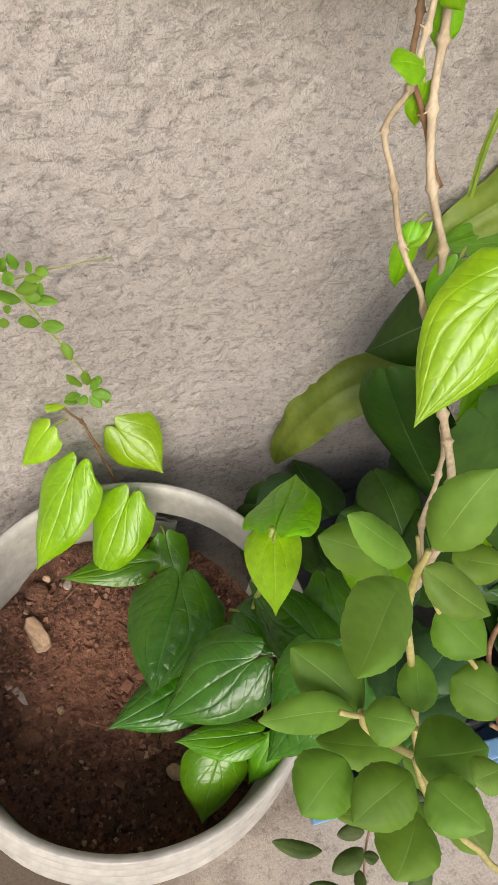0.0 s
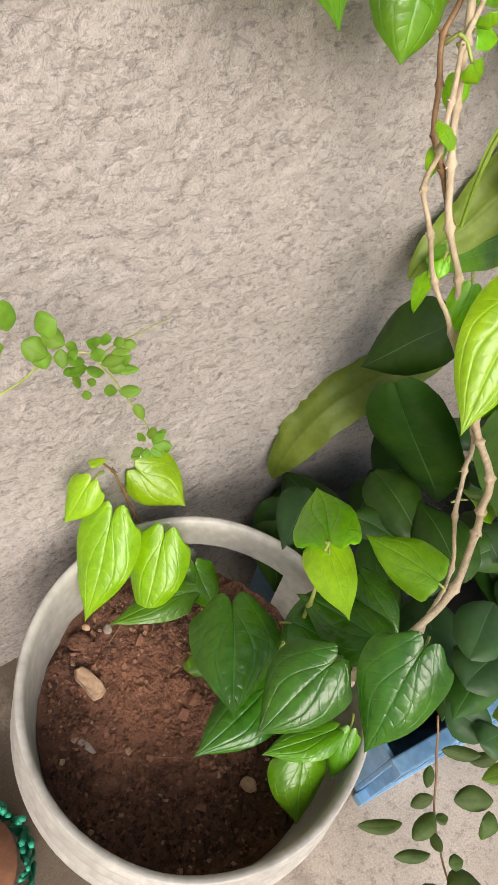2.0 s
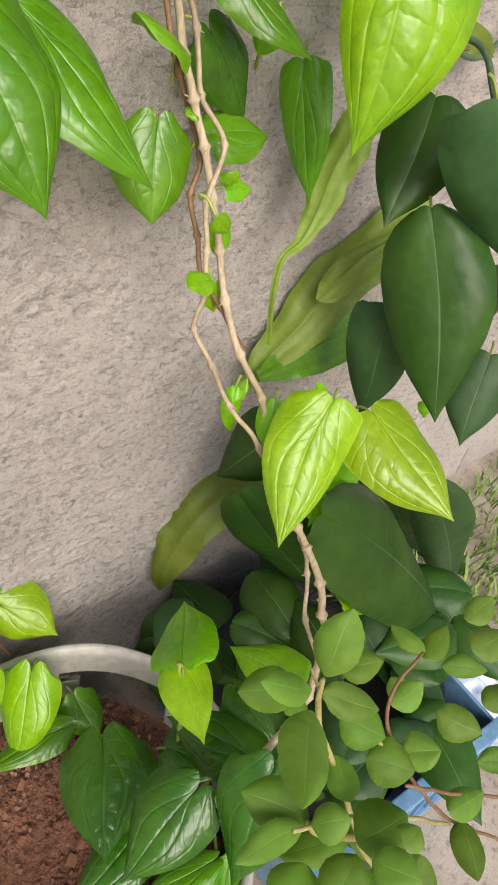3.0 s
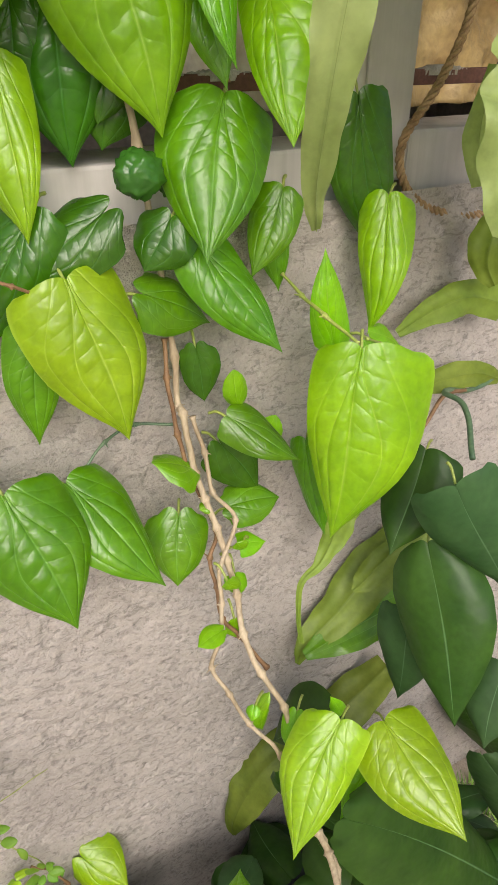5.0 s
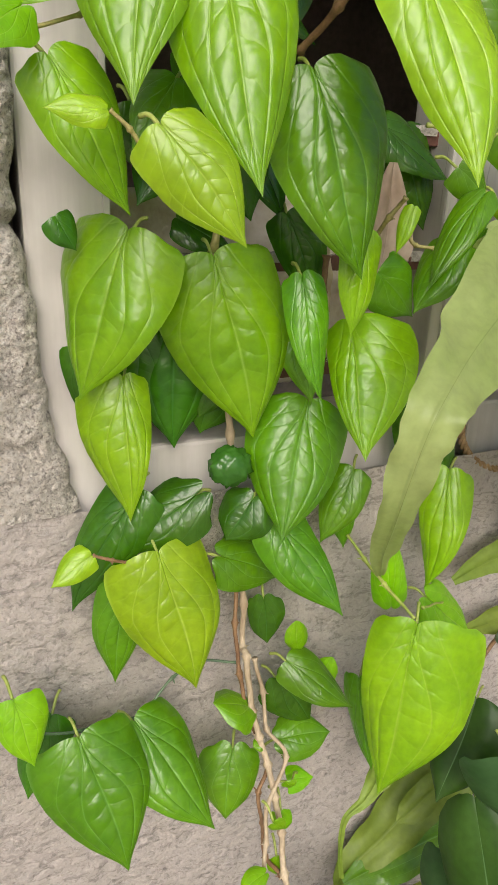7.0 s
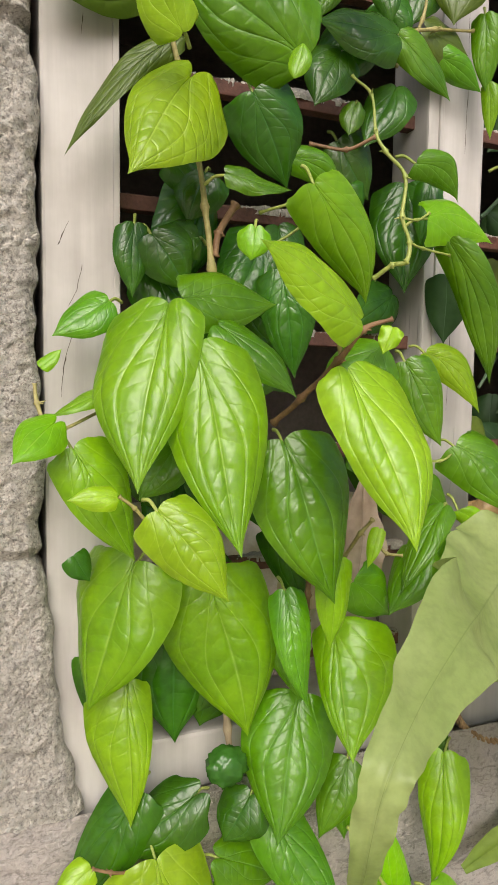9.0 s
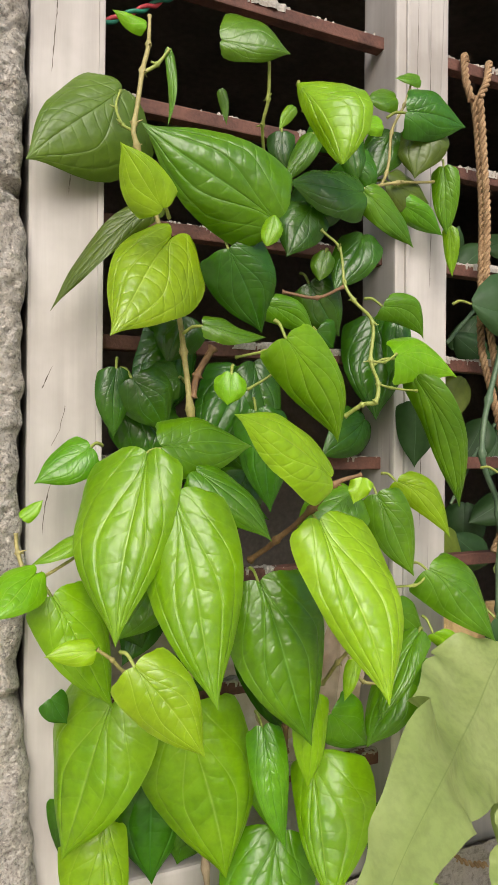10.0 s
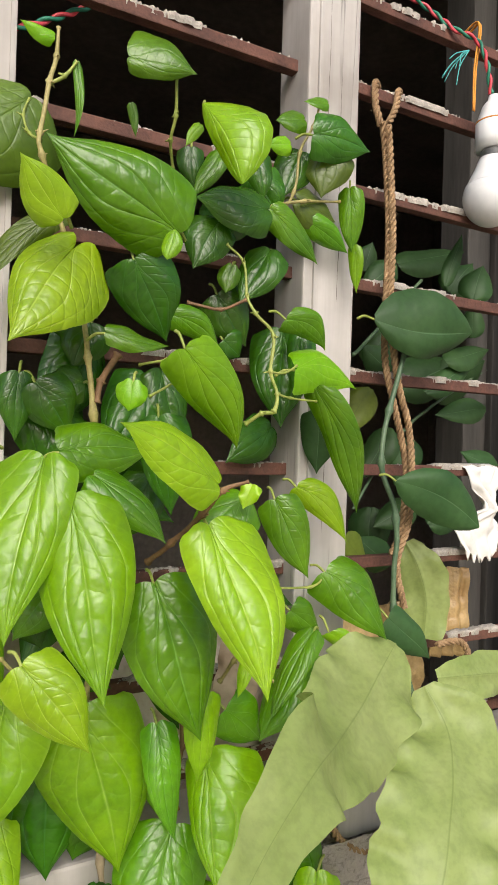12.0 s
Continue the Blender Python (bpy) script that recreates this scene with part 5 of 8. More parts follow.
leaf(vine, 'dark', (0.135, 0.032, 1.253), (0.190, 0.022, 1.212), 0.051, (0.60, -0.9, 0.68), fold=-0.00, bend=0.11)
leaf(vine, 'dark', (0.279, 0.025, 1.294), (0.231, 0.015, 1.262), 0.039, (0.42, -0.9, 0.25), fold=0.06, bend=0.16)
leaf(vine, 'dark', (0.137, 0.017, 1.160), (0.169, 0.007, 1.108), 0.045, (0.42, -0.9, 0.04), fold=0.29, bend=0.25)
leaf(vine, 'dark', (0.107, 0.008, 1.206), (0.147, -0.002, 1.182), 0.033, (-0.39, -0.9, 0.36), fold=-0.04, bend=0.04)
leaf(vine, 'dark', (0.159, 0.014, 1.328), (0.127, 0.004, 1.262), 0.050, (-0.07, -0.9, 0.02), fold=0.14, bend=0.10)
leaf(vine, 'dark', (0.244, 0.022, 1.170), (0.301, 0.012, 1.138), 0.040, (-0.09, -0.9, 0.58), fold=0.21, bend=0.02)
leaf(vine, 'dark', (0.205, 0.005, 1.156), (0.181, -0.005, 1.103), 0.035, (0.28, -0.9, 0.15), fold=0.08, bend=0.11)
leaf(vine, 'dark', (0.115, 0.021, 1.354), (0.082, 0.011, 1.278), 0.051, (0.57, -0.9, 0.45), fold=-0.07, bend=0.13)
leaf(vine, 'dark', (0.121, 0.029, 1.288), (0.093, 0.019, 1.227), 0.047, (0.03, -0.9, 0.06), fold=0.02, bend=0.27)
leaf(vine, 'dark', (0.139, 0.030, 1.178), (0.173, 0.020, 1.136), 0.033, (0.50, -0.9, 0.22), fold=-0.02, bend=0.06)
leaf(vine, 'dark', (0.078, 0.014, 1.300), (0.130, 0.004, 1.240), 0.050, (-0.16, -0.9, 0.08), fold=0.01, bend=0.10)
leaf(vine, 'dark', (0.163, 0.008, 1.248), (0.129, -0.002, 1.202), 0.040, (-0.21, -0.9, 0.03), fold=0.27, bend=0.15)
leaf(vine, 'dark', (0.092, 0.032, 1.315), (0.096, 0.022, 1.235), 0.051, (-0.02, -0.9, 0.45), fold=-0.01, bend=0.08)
stem(vine, 'main_stem', STEM, [(0.1230, -0.2370, 0.1450, 0.0065), (0.1130, -0.2450, 0.1900, 0.0065), (0.0870, -0.2540, 0.2600, 0.0065), (0.0580, -0.2610, 0.3300, 0.0065), (0.0680, -0.2630, 0.3520, 0.0062), (0.0870, -0.2660, 0.3700, 0.0060), (0.1380, -0.2560, 0.3880, 0.0060), (0.1690, -0.2340, 0.4120, 0.0060), (0.1660, -0.2280, 0.4360, 0.0058), (0.1620, -0.2200, 0.4680, 0.0058), (0.1680, -0.1970, 0.4790, 0.0056), (0.1650, -0.1850, 0.4930, 0.0054), (0.1600, -0.1600, 0.5240, 0.0052), (0.1726, -0.1370, 0.5274, 0.0050), (0.1741, -0.1180, 0.5614, 0.0049), (0.1615, -0.1030, 0.5933, 0.0049), (0.1517, -0.0900, 0.6312, 0.0049), (0.1546, -0.0760, 0.6580, 0.0049), (0.1510, -0.0680, 0.6899, 0.0049), (0.1466, -0.0610, 0.7170, 0.0049), (0.1413, -0.0550, 0.7410, 0.0049), (0.1380, -0.0480, 0.7612, 0.0049), (0.1351, -0.0360, 0.8045, 0.0049), (0.1358, -0.0280, 0.8062, 0.0047), (0.1379, -0.0220, 0.8408, 0.0045), (0.1327, -0.0120, 0.9260, 0.0045), (0.1288, -0.0080, 0.9710, 0.0045), (0.1130, -0.0100, 1.0910, 0.0045)])
stem(vine, 'side_stem', STEM, [(0.1090, -0.2650, 0.3600, 0.0040), (0.1800, -0.2350, 0.3480, 0.0038), (0.1720, -0.2130, 0.4050, 0.0038), (0.1830, -0.1940, 0.4350, 0.0036), (0.1700, -0.1880, 0.4810, 0.0036), (0.1573, -0.1420, 0.5390, 0.0036), (0.1380, -0.1250, 0.5732, 0.0034), (0.1265, -0.1150, 0.6037, 0.0034), (0.1177, -0.1050, 0.6284, 0.0034), (0.1294, -0.0960, 0.6439, 0.0034), (0.1370, -0.0850, 0.6664, 0.0034), (0.1408, -0.0750, 0.6910, 0.0034), (0.1641, -0.0580, 0.7157, 0.0034), (0.1497, -0.0500, 0.7413, 0.0034), (0.1474, -0.0440, 0.7733, 0.0034), (0.1424, -0.0360, 0.7995, 0.0034)])
stem(vine, 'side_stem', STEM_BROWN, [(0.1696, -0.0980, 0.5906, 0.0036), (0.1515, -0.0860, 0.6254, 0.0036), (0.1396, -0.0800, 0.6446, 0.0034), (0.1402, -0.0700, 0.6685, 0.0034), (0.1402, -0.0600, 0.6907, 0.0034), (0.1488, -0.0550, 0.7104, 0.0034), (0.1368, -0.0450, 0.7522, 0.0034), (0.1310, -0.0360, 0.7887, 0.0034), (0.1291, -0.0280, 0.8296, 0.0034), (0.1327, -0.0200, 0.8542, 0.0034)])
stem(vine, 'side_stem', STEM_BROWN, [(0.1861, -0.0200, 1.0907, 0.0042), (0.1852, -0.0200, 1.0674, 0.0042), (0.1845, -0.0200, 1.0491, 0.0042), (0.1823, -0.0200, 1.0333, 0.0040), (0.1816, -0.0200, 1.0033, 0.0040)])
stem(vine, 'upper_stem', STEM_TAN, [(0.1130, -0.0100, 1.0910, 0.0045), (0.1245, -0.0100, 1.1891, 0.0045), (0.1117, -0.0150, 1.2961, 0.0045), (0.1070, -0.0150, 1.3358, 0.0042), (0.1015, -0.0150, 1.3713, 0.0040), (0.0923, -0.0200, 1.3971, 0.0038), (0.0851, -0.0300, 1.4132, 0.0034), (0.0664, -0.0400, 1.4599, 0.0034), (0.0644, -0.0400, 1.4744, 0.0032), (0.0700, -0.0380, 1.5100, 0.0032), (0.0743, -0.0350, 1.5295, 0.0030), (0.0753, -0.0330, 1.5499, 0.0020)])
stem(vine, 'side_shoot', STEM_BROWN, [(0.1292, -0.0120, 1.3406, 0.0050), (0.1167, -0.0140, 1.3203, 0.0048), (0.1137, -0.0150, 1.3042, 0.0045)])
stem(vine, 'side_shoot', STEM_BROWN, [(0.1432, -0.0500, 1.1954, 0.0038), (0.1499, -0.0750, 1.2122, 0.0038), (0.1552, -0.1100, 1.2341, 0.0036), (0.1589, -0.1300, 1.2499, 0.0032), (0.1733, -0.1370, 1.2559, 0.0020)])
stem(vine, 'side_shoot', STEM_TAN, [(0.1572, -0.1100, 1.2341, 0.0030), (0.1515, -0.1180, 1.2467, 0.0030), (0.1457, -0.1400, 1.2551, 0.0020)])
stem(vine, 'side_shoot', STEM_GREEN, [(0.2182, -0.0450, 1.2936, 0.0032), (0.2261, -0.0550, 1.3009, 0.0032), (0.2326, -0.0610, 1.3025, 0.0036), (0.2354, -0.0610, 1.3159, 0.0028), (0.2298, -0.0600, 1.3319, 0.0028), (0.2319, -0.0580, 1.3587, 0.0026), (0.2185, -0.0550, 1.3744, 0.0024), (0.2134, -0.0500, 1.3871, 0.0022), (0.2125, -0.0450, 1.4128, 0.0020), (0.2039, -0.0350, 1.4277, 0.0018)])
stem(vine, 'side_shoot', STEM_BROWN, [(0.1744, -0.0300, 1.3811, 0.0024), (0.1978, -0.0400, 1.3769, 0.0024), (0.2134, -0.0500, 1.3839, 0.0024)])
stem(vine, 'side_shoot', STEM_GREEN, [(0.1519, -0.0550, 1.5315, 0.0022), (0.1551, -0.0450, 1.5073, 0.0026), (0.1555, -0.0350, 1.4936, 0.0024), (0.1644, -0.0200, 1.4803, 0.0024)])
stem(vine, 'side_shoot', STEM_GREEN, [(0.0707, -0.0380, 1.5090, 0.0024), (0.0789, -0.0400, 1.5155, 0.0026), (0.0863, -0.0420, 1.5257, 0.0016)])
stem(vine, 'side_shoot', STEM_GREEN, [(0.0653, -0.0380, 1.4705, 0.0022), (0.0592, -0.0300, 1.4775, 0.0020), (0.0574, -0.0200, 1.4920, 0.0018), (0.0626, -0.0080, 1.5097, 0.0016)])
stem(vine, 'side_shoot', STEM_TAN, [(0.3208, -0.0120, 1.4899, 0.0020), (0.2810, -0.0180, 1.4802, 0.0026), (0.2489, -0.0220, 1.4681, 0.0026), (0.2332, -0.0100, 1.4507, 0.0020)])
stem(vine, 'side_shoot', STEM_TAN, [(0.2930, -0.0200, 1.5619, 0.0018), (0.2873, -0.0180, 1.5439, 0.0022), (0.2767, -0.0160, 1.5195, 0.0024), (0.2729, -0.0140, 1.4872, 0.0024), (0.2581, -0.0040, 1.4558, 0.0024)])
stem(vine, 'side_shoot', STEM_GREEN, [(0.2354, -0.0610, 1.3159, 0.0018), (0.2497, -0.0560, 1.3138, 0.0018), (0.2800, -0.0460, 1.3141, 0.0016)])
stem(vine, 'side_shoot', STEM_GREEN, [(0.2298, -0.0600, 1.3311, 0.0018), (0.2446, -0.0560, 1.3322, 0.0018), (0.2578, -0.0500, 1.3397, 0.0016)])
stem(vine, 'side_shoot', STEM_GREEN, [(0.2400, -0.0350, 1.1680, 0.0020), (0.2888, -0.0320, 1.1638, 0.0020), (0.3050, -0.0300, 1.1732, 0.0016)])
stem(vine, 'side_shoot', STEM_GREEN, [(0.1441, -0.0400, 1.3099, 0.0020), (0.1626, -0.0550, 1.3252, 0.0018), (0.1601, -0.0700, 1.3388, 0.0016)])
stem(vine, 'side_shoot', STEM_GREEN, [(0.1395, -0.0300, 1.3321, 0.0020), (0.1521, -0.0500, 1.3348, 0.0020), (0.1572, -0.0700, 1.3386, 0.0018)])
stem(vine, 'side_shoot', STEM_TAN, [(0.0364, -0.0850, 1.1584, 0.0018), (0.0451, -0.0850, 1.1517, 0.0022), (0.0532, -0.0800, 1.1423, 0.0022), (0.0736, -0.0500, 1.1226, 0.0020)])
stem(vine, 'side_shoot', STEM_TAN, [(-0.0037, -0.0450, 1.2189, 0.0020), (-0.0026, -0.0450, 1.2077, 0.0026), (0.0011, -0.0500, 1.1967, 0.0026), (0.0109, -0.0450, 1.1930, 0.0022), (0.0361, -0.0300, 1.2021, 0.0020)])
stem(vine, 'side_shoot', STEM_BROWN, [(0.0259, -0.0450, 0.9177, 0.0020), (0.0371, -0.0450, 0.9124, 0.0022), (0.0474, -0.0400, 0.9055, 0.0020)])
stem(vine, 'side_shoot', STEM_DULL, [(0.1330, -0.0280, 0.7921, 0.0020), (0.1072, -0.0200, 0.7952, 0.0022), (0.0814, -0.0250, 0.7918, 0.0022), (0.0561, -0.0350, 0.7752, 0.0020), (0.0338, -0.0400, 0.7822, 0.0020), (0.0104, -0.0450, 0.7844, 0.0020), (-0.0168, -0.0450, 0.7922, 0.0020)])
stem(vine, 'side_shoot', STEM_GREEN, [(0.2181, -0.0300, 0.8875, 0.0020), (0.2213, -0.0500, 0.8771, 0.0026), (0.2230, -0.0750, 0.8708, 0.0026), (0.2277, -0.1050, 0.8616, 0.0020)])
stem(vine, 'side_shoot', STEM_GREEN, [(0.2466, -0.0900, 0.8560, 0.0018), (0.2938, -0.0600, 0.8297, 0.0018)])
stem(vine, 'side_shoot', STEM_TAN, [(0.2326, -0.0300, 1.1160, 0.0020), (0.2359, -0.0350, 1.1047, 0.0026), (0.2388, -0.0400, 1.0989, 0.0026), (0.2493, -0.0450, 1.0973, 0.0020)])
stem(vine, 'side_shoot', STEM_TAN, [(0.2153, -0.0200, 1.0941, 0.0030), (0.2170, -0.0400, 1.1153, 0.0030), (0.2196, -0.0500, 1.1273, 0.0026)])

# ---- the young betel plant in the bucket ----
young = thing("betel_plant", "young betel plant with glossy leaves growing in the bucket soil", "plant", (0.05, -0.17, 0.16))
leaf(young, 'young', (0.0097, -0.0052, 0.3010), (0.0428, -0.0420, 0.2712), 0.0548, (-0.46, -0.59, 0.66), stalk=(0.0087, 0.0118, 0.2983), shape='cordate', skew=-0.15, fold=0.03, bend=0.04)
leaf(young, 'young', (-0.0523, -0.0340, 0.3539), (-0.0779, -0.0409, 0.3221), 0.0336, (-0.10, -0.21, 0.97), stalk=(-0.0368, -0.0265, 0.3528), shape='cordate', fold=0.05)
leaf(young, 'young', (-0.0528, -0.0350, 0.3815), (-0.0376, -0.0350, 0.3793), 0.0074, (-0.15, -0.26, 0.95))
leaf(young, 'lime', (-0.0368, -0.0450, 0.3050), (-0.0826, -0.0918, 0.2368), 0.0569, (-0.07, -0.11, 0.99), stalk=(-0.0253, -0.0324, 0.3025), shape='cordate', quilt=0.025, fold=0.08, bend=0.06)
leaf(young, 'lime', (0.0027, -0.0700, 0.2815), (-0.0367, -0.1100, 0.2225), 0.0567, (-0.08, -0.10, 0.99), stalk=(0.0145, -0.0577, 0.2791), shape='cordate', quilt=0.02, fold=0.06, bend=0.1)
leaf(young, 'mid', (0.0093, -0.1100, 0.2370), (-0.0642, -0.1000, 0.2269), 0.0378, (0.05, 0.06, 1.00), stalk=(0.0208, -0.1125, 0.2245), shape='cordate')
leaf(young, 'mid', (0.0354, -0.0850, 0.2259), (0.0403, -0.1219, 0.1922), 0.0428, (-0.10, -0.09, 0.99), stalk=(0.0351, -0.0682, 0.2223), shape='cordate', quilt=0.02, fold=0.08)
leaf(young, 'dark', (0.0223, -0.1572, 0.2800), (-0.0196, -0.2332, 0.2680), 0.0782, (-0.05, -0.03, 1.00), stalk=(0.0284, -0.1470, 0.2675), shape='cordate', fold=0.08, bend=0.08)
leaf(young, 'dark', (0.0458, -0.2476, 0.3320), (-0.0209, -0.2563, 0.2950), 0.0642, (-0.07, -0.02, 1.00), stalk=(0.0612, -0.2454, 0.3246), shape='cordate', quilt=0.05, fold=0.05, bend=0.08)
leaf(young, 'dark', (0.0294, -0.2219, 0.2500), (-0.0541, -0.2361, 0.2350), 0.0573, (0.01, 0.00, 1.00), stalk=(0.0415, -0.2199, 0.2380), shape='cordate', fold=0.05)
leaf(young, 'mid', (0.0190, -0.2827, 0.2450), (-0.0012, -0.3177, 0.2100), 0.0509, (0.01, 0.00, 1.00), stalk=(0.0272, -0.2682, 0.2410), shape='cordate', fold=0.03)
leaf(young, 'mid', (0.0458, -0.2791, 0.2620), (-0.0099, -0.2642, 0.2500), 0.0322, (0.05, 0.01, 1.00), stalk=(0.0579, -0.2828, 0.2503), shape='cordate')
leaf(young, 'mid', (0.0585, -0.2881, 0.2620), (0.0375, -0.3058, 0.2280), 0.0265, (-0.06, -0.00, 1.00), stalk=(0.0721, -0.2776, 0.2610), shape='cordate', fold=0.1)
leaf(young, 'light', (0.0820, -0.1753, 0.3780), (0.1384, -0.1062, 0.3260), 0.0553, (-0.28, -0.15, 0.95), stalk=(0.0740, -0.1889, 0.3711), shape='cordate', fold=0.06)
leaf(young, 'young', (0.0831, -0.1746, 0.3730), (0.0604, -0.2343, 0.3680), 0.0408, (-0.31, -0.12, 0.94), stalk=(0.0902, -0.1655, 0.3603), shape='cordate', fold=0.08, bend=0.08)
leaf(young, 'light', (0.1551, -0.2394, 0.3550), (0.1356, -0.1735, 0.3450), 0.0449, (-0.31, -0.09, 0.95), stalk=(0.1628, -0.2494, 0.3433), fold=0.06)
leaf(young, 'dark', (0.1078, -0.2537, 0.3100), (0.0722, -0.1767, 0.3000), 0.0530, (-0.11, -0.04, 0.99), stalk=(0.1141, -0.2635, 0.2974), fold=0.04)
leaf(young, 'dark', (0.1349, -0.1940, 0.3000), (0.1347, -0.2511, 0.2900), 0.0429, (-0.24, -0.06, 0.97), stalk=(0.1383, -0.1818, 0.2883), shape='cordate')
leaf(young, 'dark', (0.0818, -0.2815, 0.3840), (0.0341, -0.3084, 0.3194), 0.0642, (-0.26, -0.02, 0.97), stalk=(0.0976, -0.2748, 0.3827), shape='cordate', quilt=0.012, fold=0.02)
leaf(young, 'mid', (0.0021, -0.1506, 0.1900), (0.0046, -0.1765, 0.1900), 0.0274, (-0.02, -0.02, 1.00), stalk=(0.0015, -0.1406, 0.1760))
leaf(young, 'dark', (0.0635, -0.1930, 0.2800), (0.0943, -0.2411, 0.2800), 0.0419, (-0.15, -0.05, 0.99), stalk=(0.0599, -0.1834, 0.2662))
leaf(young, 'dark', (0.1097, -0.1880, 0.2700), (0.0475, -0.1968, 0.2650), 0.0403, (-0.15, -0.06, 0.99), stalk=(0.1206, -0.1858, 0.2568))
stem(young, 'side_stem', STEM_BROWN, [(0.030, -0.061, 0.170, 0.0030), (0.015, -0.035, 0.209, 0.0028), (-0.013, -0.020, 0.301, 0.0026), (-0.024, -0.020, 0.338, 0.0024), (-0.039, -0.025, 0.365, 0.0020)])
stem(young, 'side_stem', STEM_GREEN, [(0.057, -0.195, 0.220, 0.0035), (0.075, -0.192, 0.300, 0.0035), (0.076, -0.179, 0.385, 0.0030)])
stem(young, 'side_stem', STEM_GREEN, [(0.063, -0.232, 0.250, 0.0030), (0.068, -0.256, 0.240, 0.0030), (0.050, -0.290, 0.230, 0.0030)])

# ---- large-leaved climber beside the window ----
climber = thing("philodendron", "dark green climbing philodendron with broad dull leaves on the wall", "plant", (0.3, -0.08, 0.3))
leaf(climber, 'broad', (0.3042, -0.1210, 0.6799), (0.2947, -0.1910, 0.5405), 0.0803, (-0.63, -0.36, 0.69), stalk=(0.3149, -0.1081, 0.6839), shape='long', quilt=0.008, fold=0.06, bend=0.05)
leaf(climber, 'broad', (0.3296, -0.0800, 0.7375), (0.2855, -0.1000, 0.6601), 0.0631, (-0.63, -0.46, 0.62), stalk=(0.3441, -0.0709, 0.7386), quilt=0.012, fold=0.1)
leaf(climber, 'dull', (0.2882, -0.1500, 0.7602), (0.3468, -0.1700, 0.6511), 0.0678, (-0.69, -0.37, 0.63), stalk=(0.2909, -0.1366, 0.7706), quilt=0.004, fold=0.03)
leaf(climber, 'dull', (0.3120, -0.1100, 0.5925), (0.3017, -0.1200, 0.4908), 0.0571, (-0.56, -0.37, 0.74), stalk=(0.3243, -0.1011, 0.6005), quilt=0.004, fold=0.03)
leaf(climber, 'broad', (0.4152, -0.1200, 0.6101), (0.4655, -0.1200, 0.5339), 0.0458, (-0.69, -0.34, 0.64), stalk=(0.4161, -0.1083, 0.6227), quilt=0.004)
leaf(climber, 'dull', (0.3403, -0.1900, 0.5877), (0.3125, -0.2100, 0.5223), 0.0517, (-0.61, -0.26, 0.75), stalk=(0.3553, -0.1819, 0.5901), quilt=0.004, fold=0.03)
# two leaves added outside the broken bucket wall so the gap looks dark
leaf(climber, 'broad', (0.135, -0.095, 0.25), (0.118, -0.125, 0.17), 0.07, (-0.7, -0.5, 0.5), shape='long', quilt=0.008, fold=0.05)
leaf(climber, 'broad', (0.165, -0.075, 0.235), (0.115, -0.085, 0.18), 0.06, (-0.6, -0.5, 0.6), shape='long', quilt=0.008, fold=0.05)
leaf(climber, 'dull', (0.3643, -0.0100, 1.3935), (0.4727, -0.0200, 1.3916), 0.0652, (-0.75, -0.66, -0.08), stalk=(0.3557, 0.0047, 1.3954), quilt=0.004, curve=0.05, skew=-0.35, shape='oval')
leaf(climber, 'dull', (0.3772, -0.0300, 1.2501), (0.4633, -0.0450, 1.2086), 0.0466, (-0.67, -0.69, 0.27), stalk=(0.3706, -0.0146, 1.2542), shape='oval', quilt=0.004, curve=-0.04)
leaf(climber, 'dull', (0.3641, -0.0400, 1.1335), (0.4083, -0.0450, 1.0943), 0.0332, (-0.60, -0.66, 0.45), stalk=(0.3584, -0.0253, 1.1403), quilt=0.005)
leaf(climber, 'dull', (0.5270, 0.0700, 1.4633), (0.5540, 0.0750, 1.5263), 0.0180, (-0.70, -0.71, -0.07), shape='long', quilt=0.004, fold=0.06)
leaf(climber, 'dull', (0.5694, 0.0700, 1.4530), (0.5896, 0.0750, 1.4962), 0.0398, (-0.73, -0.68, -0.04), shape='long', quilt=0.004, fold=0.06)
leaf(climber, 'dull', (0.5925, 0.0700, 1.3277), (0.5204, 0.0750, 1.3178), 0.0322, (-0.71, -0.69, 0.14), shape='long', quilt=0.004, fold=0.06)
leaf(climber, 'dull', (0.5023, 0.0700, 1.3417), (0.5777, 0.0750, 1.3776), 0.0288, (-0.70, -0.71, 0.09), shape='long', quilt=0.004, fold=0.06)
leaf(climber, 'dull', (0.4522, 0.0700, 1.2994), (0.4205, 0.0750, 1.2450), 0.0365, (-0.62, -0.76, 0.20), shape='long', quilt=0.004, fold=0.06)
leaf(climber, 'olive', (0.4243, 0.0700, 1.3396), (0.3900, 0.0750, 1.2884), 0.0369, (-0.60, -0.79, 0.14), shape='long', quilt=0.004, fold=0.06)
leaf(climber, 'dull', (0.4865, 0.0700, 1.2208), (0.4373, 0.0750, 1.1942), 0.0354, (-0.62, -0.73, 0.29), shape='long', quilt=0.004, fold=0.06)
leaf(climber, 'olive', (0.3971, 0.0700, 1.1874), (0.4351, 0.0750, 1.1495), 0.0319, (-0.57, -0.74, 0.34), shape='long', quilt=0.004, fold=0.06)
leaf(climber, 'dull', (0.4500, 0.0700, 1.3593), (0.4154, 0.0750, 1.3865), 0.0334, (-0.63, -0.78, 0.06), shape='long', quilt=0.004, fold=0.06)
leaf(climber, 'dull', (0.5302, 0.0700, 1.3783), (0.6027, 0.0750, 1.3983), 0.0315, (-0.72, -0.69, 0.06), shape='long', quilt=0.004, fold=0.06)
